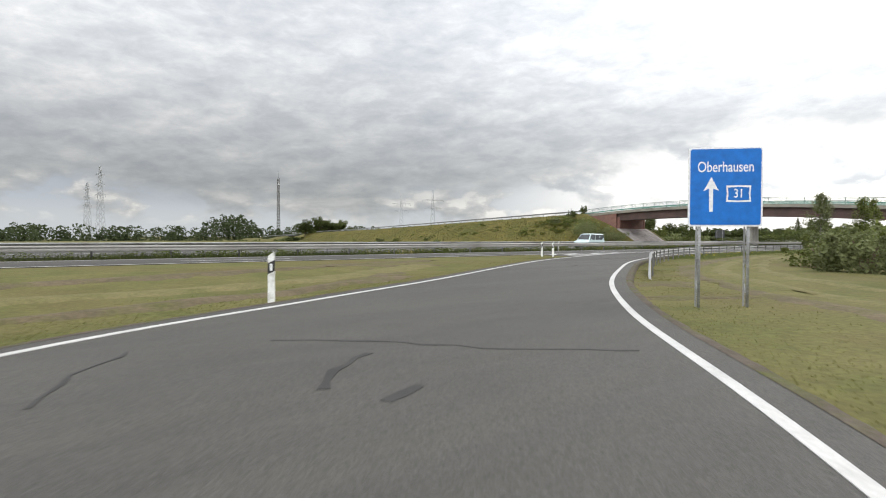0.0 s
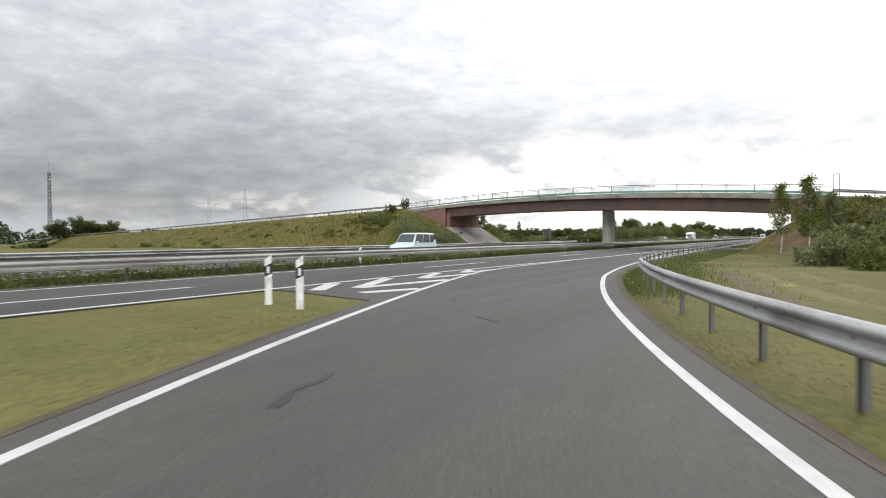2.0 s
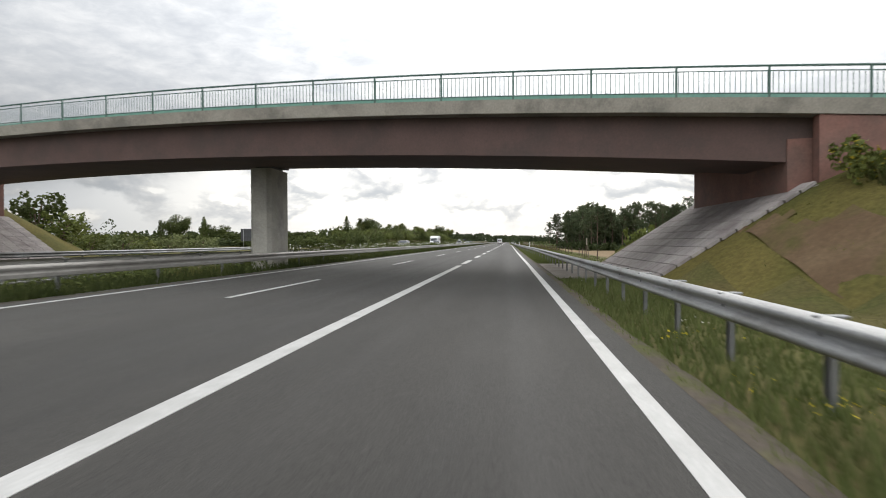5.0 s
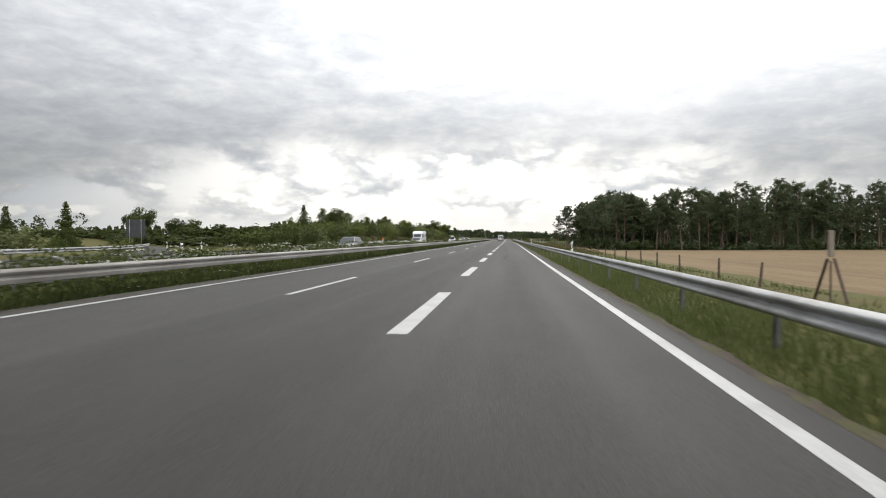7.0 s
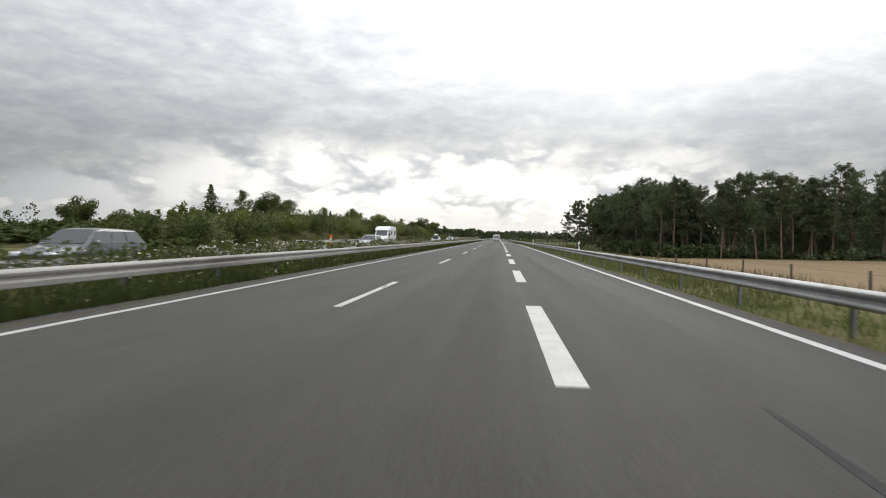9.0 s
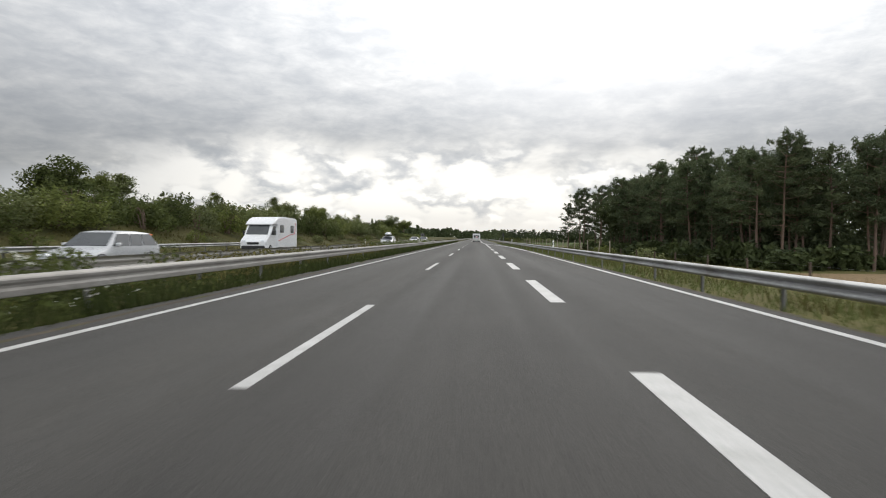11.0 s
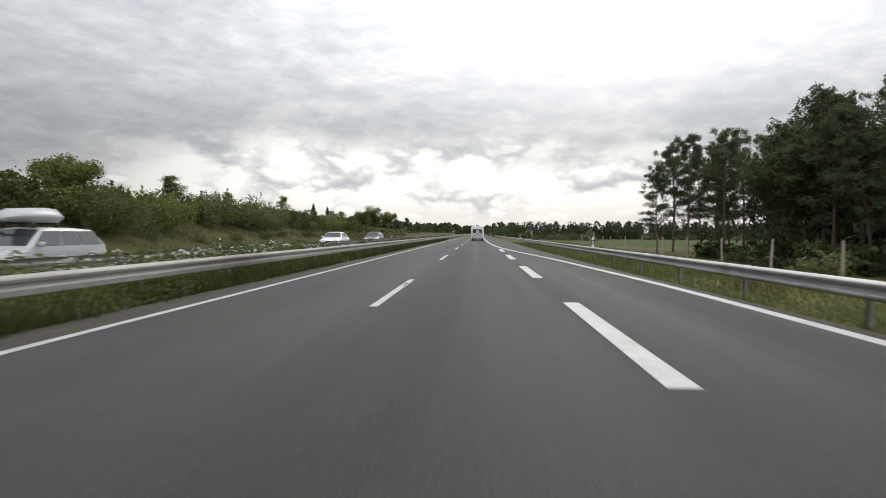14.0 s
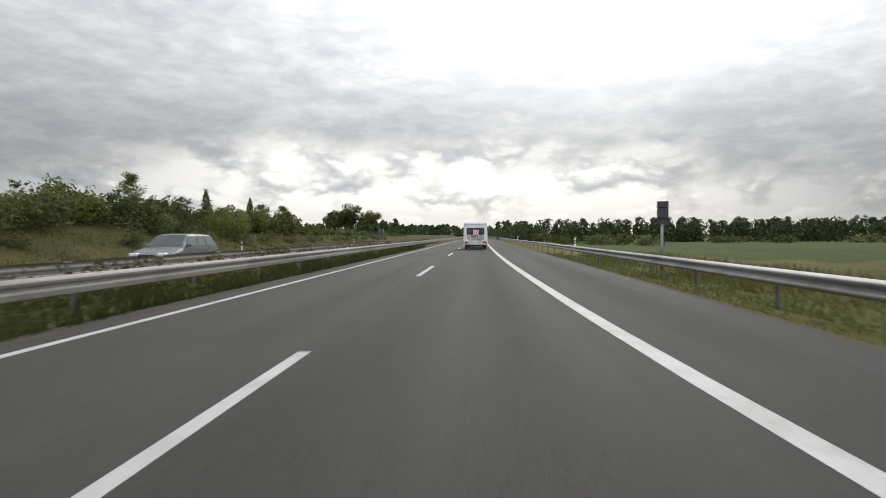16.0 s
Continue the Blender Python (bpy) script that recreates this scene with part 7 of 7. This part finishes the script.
def loft(sections, cap=True):
    """A skin over rings of equal length."""
    k = len(sections[0])
    V = [p for s in sections for p in s]
    F = []
    for i in range(len(sections) - 1):
        for j in range(k):
            a, b = i * k + j, i * k + (j + 1) % k
            F.append((a, b, b + k, a + k))
    if cap:
        F.append(tuple(range(k))[::-1])
        F.append(tuple((len(sections) - 1) * k + j for j in range(k)))
    return V, F


def ring(y, w0, w1, z0, z1, r=0.12):
    """A rounded section across the car at y: half widths at foot and top, foot and top height."""
    r = min(r, (z1 - z0) * 0.45)
    zm = z0 + (z1 - z0) * 0.5
    wm = max(w0, w1)
    return [(-w0 + r, y, z0), (w0 - r, y, z0), (w0, y, z0 + r), (wm, y, zm), (w1, y, z1 - r), (w1 - r, y, z1), (-w1 + r, y, z1), (-w1, y, z1 - r), (-wm, y, zm), (-w0, y, z0 + r)]


def wheel(parent, x, y, r, w, side):
    t = obj("wheel", mesh_of("wheel", *loft([[(x + dx * w / 2, y + rr * math.cos(a), r + rr * math.sin(a)) for a in np.linspace(0, 2 * math.pi, 20, endpoint=False)] for dx, rr in ((-1, r * 0.9), (-0.8, r), (0.8, r), (1, r * 0.9))]), RUBBER), parent, "black tyre")
    xo = x + side * (w / 2 + 0.004)
    V = [(xo, y, r)] + [(xo, y + r * 0.66 * math.cos(a), r + r * 0.66 * math.sin(a)) for a in np.linspace(0, 2 * math.pi, 20, endpoint=False)]
    V += [(xo - side * 0.03, p[1], p[2]) for p in V[1:]]
    F = [(0, 1 + k, 1 + (k + 1) % 20) for k in range(20)] + [(1 + k, 21 + k, 21 + (k + 1) % 20, 1 + (k + 1) % 20) for k in range(20)]
    obj("rim", mesh_of("rim", V, F, RIM), t, "silver rim")


def pane(parent, pts, name="window", mat=None, thick=0.012):
    """A flat window over four or more corners, a little proud of the body."""
    P = [Vector(p) for p in pts]
    n = (P[1] - P[0]).cross(P[2] - P[0]).normalized() * thick
    V = [p + n for p in P] + [p - n for p in P]
    k = len(P)
    F = [tuple(range(k)), tuple(range(k, 2 * k))[::-1]] + [(i, k + i, k + (i + 1) % k, (i + 1) % k) for i in range(k)]
    return obj(name, mesh_of(name, V, F, mat or GLASS_DARK), parent)


CAR_LINES = {
    # share of the length from the nose, share of the way from the belt line (0) to the roof (1); below the belt negative
    "estate": ((0.0, -0.72), (0.02, -0.50), (0.06, -0.36), (0.16, -0.18), (0.27, 0.0), (0.44, 0.93), (0.52, 1.0), (0.72, 0.99), (0.88, 0.90), (0.975, 0.04), (0.99, -0.25), (1.0, -0.65)),
    "saloon": ((0.0, -0.72), (0.02, -0.48), (0.06, -0.34), (0.18, -0.16), (0.29, 0.0), (0.45, 0.94), (0.53, 1.0), (0.66, 0.97), (0.73, 0.88), (0.865, 0.08), (0.97, -0.02), (0.99, -0.20), (1.0, -0.60)),
    "van": ((0.0, -0.70), (0.02, -0.42), (0.06, -0.26), (0.15, -0.08), (0.21, 0.0), (0.35, 0.92), (0.43, 1.0), (0.75, 1.0), (0.95, 0.94), (0.985, 0.06), (0.993, -0.3), (1.0, -0.65)),
}


def car(x, y, turn, paint, label, body="estate", L=4.4, W=0.88, H=1.48, box=None):
    """A car whose nose points to -Y before turning; body: estate, saloon or van."""
    t = empty("car" if body != "van" else "van", pose(x, y, 0, 0, 0, turn), label, "car" if body != "van" else "van", "oncoming traffic")
    h, belt = L / 2, (1.02 if body == "van" else 0.92)
    F = np.array(CAR_LINES[body])
    top = lambda f: belt + float(np.interp(f, F[:, 0], F[:, 1])) * ((H - belt) if np.interp(f, F[:, 0], F[:, 1]) > 0 else 0.62)
    lean = 0.14 if body == "van" else 0.24
    half = lambda f: W * (1 - 0.30 * max(0.0, (0.09 - f) / 0.09) ** 2 - 0.16 * max(0.0, (f - 0.93) / 0.07) ** 2)
    at_z = lambda f, z: half(f) * (0.975 - lean * max(0.0, (z - belt) / (H - belt)))
    rings = []
    for f in sorted(set(list(np.linspace(0, 1, 33)) + [q[0] for q in CAR_LINES[body]])):
        w, zt, yy = half(f), top(f), -h + L * f
        zs = min(zt - 0.05, belt)
        foot = 0.20 + 0.10 * max(0.0, (0.05 - f) / 0.05) + 0.14 * max(0.0, (f - 0.95) / 0.05)
        wt = at_z(f, zt)
        right = [(w * 0.84, foot), (w * 0.97, foot + 0.07), (w, foot + 0.22), (w * 1.005, (foot + 0.22 + zs) / 2), (min(w * 0.985, wt + 0.03) if zt < belt else w * 0.975, zs), (wt, max(zt - 0.055, zs + 0.001)), (wt * 0.94, zt - 0.015), (wt * 0.55, zt)]
        rings.append([(-u, yy, z) for u, z in right] + [(u, yy, z) for u, z in right[::-1]])
    V, Q = loft(rings)
    b = obj("body", mesh_of("body", V, Q, paint, True), t)
    y_of = lambda f: -h + L * f
    cowl, roof_front = {"estate": (0.275, 0.435), "saloon": (0.295, 0.445), "van": (0.215, 0.345)}[body]
    roof_rear, deck = {"estate": (0.885, 0.965), "saloon": (0.735, 0.855), "van": (0.952, 0.980)}[body]

    def screen(f0, f1, v0, v1, name, flip):
        p, q = f0 + (f1 - f0) * v0, f0 + (f1 - f0) * v1
        w0, w1 = at_z(p, top(p)) * 0.90, at_z(q, top(q)) * 0.86
        pts = [(-w0, y_of(p), top(p) + 0.004), (w0, y_of(p), top(p) + 0.004), (w1, y_of(q), top(q) + 0.004), (-w1, y_of(q), top(q) + 0.004)]
        pane(b, pts[::-1] if flip else pts, name)

    screen(cowl, roof_front, 0.06, 0.95, "windscreen", False)
    screen(deck, roof_rear, 0.12, 0.90, "rear_window", True)
    # side glass: the edges follow the slope of the two screens
    z0, z1 = belt + 0.035, H - 0.115
    lo, hi = cowl + (roof_front - cowl) * 0.28, deck - (deck - roof_rear) * 0.30
    up0, up1 = cowl + (roof_front - cowl) * 0.95, roof_rear + (deck - roof_rear) * 0.02
    cuts = {"estate": (0.0, 0.36, 0.66, 1.0), "saloon": (0.0, 0.47, 0.86, 1.0), "van": (0.0, 0.36, 0.68, 1.0)}[body]
    for sx in (-1, 1):
        for c0, c1 in zip(cuts[:-1], cuts[1:]):
            g0, g1 = c0 + 0.012, c1 - 0.012
            if body == "saloon" and c1 == 1.0:
                continue
            pts = [(lo + (hi - lo) * g0, z0), (lo + (hi - lo) * g1, z0), (up0 + (up1 - up0) * g1, z1), (up0 + (up1 - up0) * g0, z1)]
            P = [(sx * (at_z(f, z) + 0.004), y_of(f), z) for f, z in pts]
            pane(b, P if sx > 0 else P[::-1], "side_window", thick=0.008)
        for yy in (-h + 0.82, h - 0.85):
            wheel(t, sx * (W - 0.10), yy, 0.315, 0.2, sx)
            arch = [(sx * (W + 0.002), yy + 0.385 * math.cos(a), 0.315 + 0.385 * math.sin(a)) for a in np.linspace(-0.25, math.pi + 0.25, 13)]
            obj("wheel_arch", mesh_of("wheel_arch", *tube(arch, [0.022] * 13, 5), BLACK), b, "dark wheel arch")
        part("headlight", box_bm(0.36, 0.22, 0.16, (sx * W * 0.66, -h + 0.17, 0.56), bevel=0.05), LAMP_CLEAR, b, "clear headlight")
        part("rear_light", box_bm(0.2, 0.10, 0.26, (sx * W * 0.74, h - 0.075, 0.64), bevel=0.03), LAMP_RED, b, "red rear light")
        part("mirror", box_bm(0.18, 0.12, 0.14, (sx * (W + 0.07), y_of(cowl) + 0.38, belt + 0.01), bevel=0.04), paint, b)
        part("sill", box_bm(0.03, L * 0.42, 0.09, (sx * (W - 0.02), 0.0, 0.20), bevel=0.01), BLACK, b, "dark sill")
    part("grille", box_bm(0.62, 0.07, 0.12, (0, -h + 0.035, 0.53), bevel=0.02), BLACK, b, "dark grille")
    part("air_intake", box_bm(0.9, 0.07, 0.10, (0, -h + 0.02, 0.32), bevel=0.02), BLACK, b, "dark air intake")
    part("number_plate", box_bm(0.5, 0.02, 0.11, (0, -h - 0.015, 0.42)), WHITE, b, "plain white plate")
    if box:
        rb = empty("roof_box", pose(x, y, H + 0.14, 0, 0, turn), "silver-grey roof box strapped on a car", "roof box")
        shell = [ring(-1.02, 0.14, 0.10, 0.06, 0.16), ring(-0.9, 0.30, 0.24, 0.02, 0.26), ring(-0.5, 0.40, 0.34, 0.0, 0.38), ring(0.4, 0.42, 0.36, 0.0, 0.43), ring(0.85, 0.40, 0.33, 0.0, 0.40), ring(1.0, 0.32, 0.25, 0.06, 0.32)]
        obj("shell", mesh_of("shell", *loft(shell), box, True), rb)
        for yy in (-0.45, 0.45):
            part("roof_bar", box_bm(1.1, 0.06, 0.05, (0, yy, -0.06), bevel=0.01), BLACK, rb)
            for sx in (-1, 1):
                part("bar_foot", box_bm(0.08, 0.1, 0.14, (sx * 0.52, yy, -0.18), bevel=0.01), BLACK, rb)
    return t


SILVER = car_paint("silver_paint", (0.42, 0.43, 0.44))
DARK_GREY = car_paint("dark_grey_paint", (0.10, 0.105, 0.11))
WHITE_CAR = car_paint("white_car_paint", (0.72, 0.73, 0.74))
TEAL = car_paint("pale_teal_paint", (0.52, 0.62, 0.63))
car(-14.7, -39.8, 0, TEAL, "pale blue delivery van driving on the far carriageway", "van", 4.4, 0.90, 1.82)
car(-14.7, 60.8, 0, DARK_GREY, "dark grey estate car driving on the far carriageway", "estate", 4.6)
car(-14.7, 103.5, 0, SILVER, "silver estate car driving on the far carriageway", "estate", 4.4)
car(-14.7, 166.6, 0, SILVER, "silver estate car with a roof box on the far carriageway", "estate", 4.6, box=SILVER)
car(-14.7, 201.4, 0, WHITE_CAR, "white saloon driving on the far carriageway", "saloon", 4.5, H=1.42)
car(-14.7, 220.5, 0, DARK_GREY, "grey estate car driving on the far carriageway", "estate", 4.5)


def build_motorhome():
    t = empty("motorhome", pose(-18.4, 129.3, 0), "white motorhome with a thin red stripe on the far carriageway", "motorhome", "oncoming traffic")
    W = 1.12

    def shell(side, half, bevel):
        """A body drawn as its side view (y, z), as wide as half on each side, with soft edges."""
        bm = bmesh.new()
        left = [bm.verts.new((-half, y, z)) for y, z in side]
        right = [bm.verts.new((half, y, z)) for y, z in side]
        n = len(side)
        bm.faces.new(left)
        bm.faces.new(right[::-1])
        for i in range(n):
            bm.faces.new((left[(i + 1) % n], left[i], right[i], right[(i + 1) % n]))
        bmesh.ops.recalc_face_normals(bm, faces=bm.faces)
        rim = [e for e in bm.edges if e.is_boundary or abs(e.verts[0].co.x - e.verts[1].co.x) < 1e-6]
        bmesh.ops.bevel(bm, geom=rim, offset=bevel, segments=3, affect="EDGES")
        return bm

    b = part("living_body", shell([(-1.25, 0.42), (3.45, 0.42), (3.48, 1.6), (3.42, 2.78), (3.0, 2.86), (0.2, 2.90), (-0.9, 2.84), (-1.6, 2.66), (-2.15, 2.36), (-2.25, 2.24), (-1.25, 2.20)], W, 0.07), WHITE_CAR, t, "white living body with a raked front over the cab")
    cab = part("cab", shell([(-3.45, 0.36), (-1.2, 0.30), (-1.2, 2.26), (-2.02, 2.26), (-2.72, 1.42), (-3.25, 1.16), (-3.45, 0.92)], 1.0, 0.08), WHITE_CAR, t, "white cab")
    pane(cab, [(-0.84, -2.69, 1.47), (0.84, -2.69, 1.47), (0.80, -2.10, 2.18), (-0.80, -2.10, 2.18)], "windscreen", thick=0.03)
    for sx in (-1, 1):
        pts = [(sx * 1.004, -2.42, 1.44), (sx * 1.004, -1.42, 1.44), (sx * 1.004, -1.42, 2.12), (sx * 1.004, -1.95, 2.12)]
        pane(cab, pts if sx > 0 else pts[::-1], "side_window", thick=0.012)
        for y0, y1 in ((-0.75, 0.05), (1.75, 2.5)):
            part("window", box_bm(0.03, y1 - y0, 0.62, (sx * (W + 0.005), (y0 + y1) / 2, 1.62), bevel=0.012), GLASS_DARK, b)
        # red stripe rising from behind the cab door to the rear corner
        bars = bmesh.new()
        for p, q in (((-1.1, 0.98), (1.6, 1.46)), ((1.6, 1.46), (2.75, 1.56)), ((2.75, 1.56), (2.98, 2.45))):
            V, F = tube([(sx * (W + 0.006), *p), (sx * (W + 0.006), *q)], [0.028, 0.028], 6)
            vs = [bars.verts.new(v) for v in V]
            for f in F:
                bars.faces.new([vs[i] for i in f])
        part("stripe", bars, RED_PAINT, b, "thin red stripe")
        part("skirt", box_bm(0.04, 3.4, 0.2, (sx * (W - 0.03), 1.6, 0.30)), WHITE_PLASTIC, b)
        for yy in (-2.55, 1.9):
            wheel(t, sx * 0.92, yy, 0.34, 0.22, sx)
        part("headlight", box_bm(0.3, 0.16, 0.28, (sx * 0.74, -3.36, 0.74), bevel=0.04), LAMP_CLEAR, cab, "clear headlight")
        part("mirror", box_bm(0.14, 0.12, 0.34, (sx * 1.16, -2.35, 1.42), bevel=0.03), BLACK, cab)
    part("bumper", box_bm(1.8, 0.2, 0.34, (0, -3.42, 0.28), bevel=0.06), BLACK, cab, "dark bumper")
    part("grille", box_bm(0.9, 0.06, 0.16, (0, -3.46, 0.72), bevel=0.02), BLACK, cab, "dark grille")


build_motorhome()


def build_caravan():
    y0 = 248.9
    t = empty("caravan", pose(-2.0, y0, 0), "white touring caravan with a dark rear window and red lights", "caravan")
    W = 1.10
    body = obj("body", mesh_of("body", *loft([ring(0.0, W * 0.93, W * 0.90, 0.42, 2.42, 0.1), ring(0.10, W, W * 0.97, 0.40, 2.52, 0.12), ring(4.6, W, W, 0.40, 2.55, 0.12), ring(5.2, W, W * 0.95, 0.42, 2.25, 0.12), ring(5.5, W * 0.95, W * 0.9, 0.5, 1.7, 0.12)]), WHITE_CAR), t, "white caravan body")
    part("rear_window", box_bm(1.62, 0.03, 0.62, (0, -0.01, 1.38), bevel=0.012), GLASS_DARK, body, "dark rear window")
    part("roof_trim", box_bm(2.0, 0.05, 0.06, (0, -0.005, 2.30), bevel=0.01), WHITE_PLASTIC, body)
    bumper = part("rear_panel", box_bm(2.05, 0.10, 0.34, (0, -0.03, 0.50), bevel=0.02), WHITE_PLASTIC, body)
    for sx in (-1, 1):
        part("rear_light", box_bm(0.34, 0.05, 0.13, (sx * 0.82, -0.10, 0.60), bevel=0.01), LAMP_RED, bumper, "red rear light")
        part("marker_light", box_bm(0.08, 0.03, 0.05, (sx * 0.95, -0.01, 2.36), bevel=0.005), LAMP_RED, body, "red marker light")
        wheel(t, sx * 0.92, 2.5, 0.33, 0.19, sx)
    part("number_plate", box_bm(0.52, 0.02, 0.11, (0, -0.095, 0.62)), WHITE, bumper, "plain pale plate")
    part("chassis", box_bm(1.7, 5.0, 0.14, (0, 2.7, 0.27), bevel=0.01), BLACK, t, "dark chassis")
    part("drawbar", box_bm(0.10, 1.6, 0.10, (0, 6.1, 0.40), bevel=0.01), POST_STEEL, t)
    rack = empty("bicycle_rack", pose(-2.0, y0 - 0.06, 0.85), "steel rack with two bicycles and a red-and-white board on a caravan", "bicycle rack")
    part("frame", join_bm([((-0.6, -0.02, 0), (-0.6, -0.02, 1.0)), ((0.6, -0.02, 0), (0.6, -0.02, 1.0)), ((-0.6, -0.30, 0.02), (0.6, -0.30, 0.02)), ((-0.6, -0.02, 0), (-0.6, -0.34, 0)), ((0.6, -0.02, 0), (0.6, -0.34, 0))], 0.018), STEEL, rack)
    for k, dy in enumerate((-0.14, -0.27)):
        bike = part("bicycle", join_bm([((-0.42, dy, 0.34), (-0.05, dy, 0.36)), ((-0.05, dy, 0.36), (0.32, dy, 0.82)), ((-0.20, dy, 0.84), (0.32, dy, 0.82)), ((-0.05, dy, 0.36), (-0.22, dy, 0.92)), ((-0.42, dy, 0.34), (-0.20, dy, 0.80)), ((0.32, dy, 0.95), (0.46, dy, 0.34))], 0.02), BLACK if k else RED_PAINT, rack, "bicycle")
        for cx in (-0.42, 0.46):
            ringp = [(cx + 0.31 * math.cos(a), dy, 0.34 + 0.31 * math.sin(a)) for a in np.linspace(0, 2 * math.pi, 19)]
            obj("bicycle_wheel", mesh_of("bicycle_wheel", *tube(ringp, [0.018] * 19, 5), RUBBER), bike)
    board = part("warning_board", box_bm(0.5, 0.015, 0.5, (0.06, -0.36, 0.45), bevel=0.004), WHITE, rack, "white board with red slanting stripes")
    for k in range(3):
        c = -0.25 + 0.22 * k
        V = []
        for u, v in ((c, -0.24), (c + 0.10, -0.24), (c + 0.10 + 0.20, 0.24), (c + 0.20, 0.24)):
            V.append((0.06 + max(-0.24, min(0.24, u - 0.07)), -0.3705, 0.70 + v))
        V += [(p[0], p[1] + 0.004, p[2]) for p in V]
        obj("stripe", mesh_of("stripe", V, [(0, 1, 2, 3), (4, 7, 6, 5), (0, 4, 5, 1), (1, 5, 6, 2), (2, 6, 7, 3), (3, 7, 4, 0)], RED_PAINT), board, "red stripe")
    car(-2.0, y0 + 9.3, 180, DARK_GREY, "dark estate car towing the caravan", "estate", 4.6)["group"] = "traffic ahead"


build_caravan()
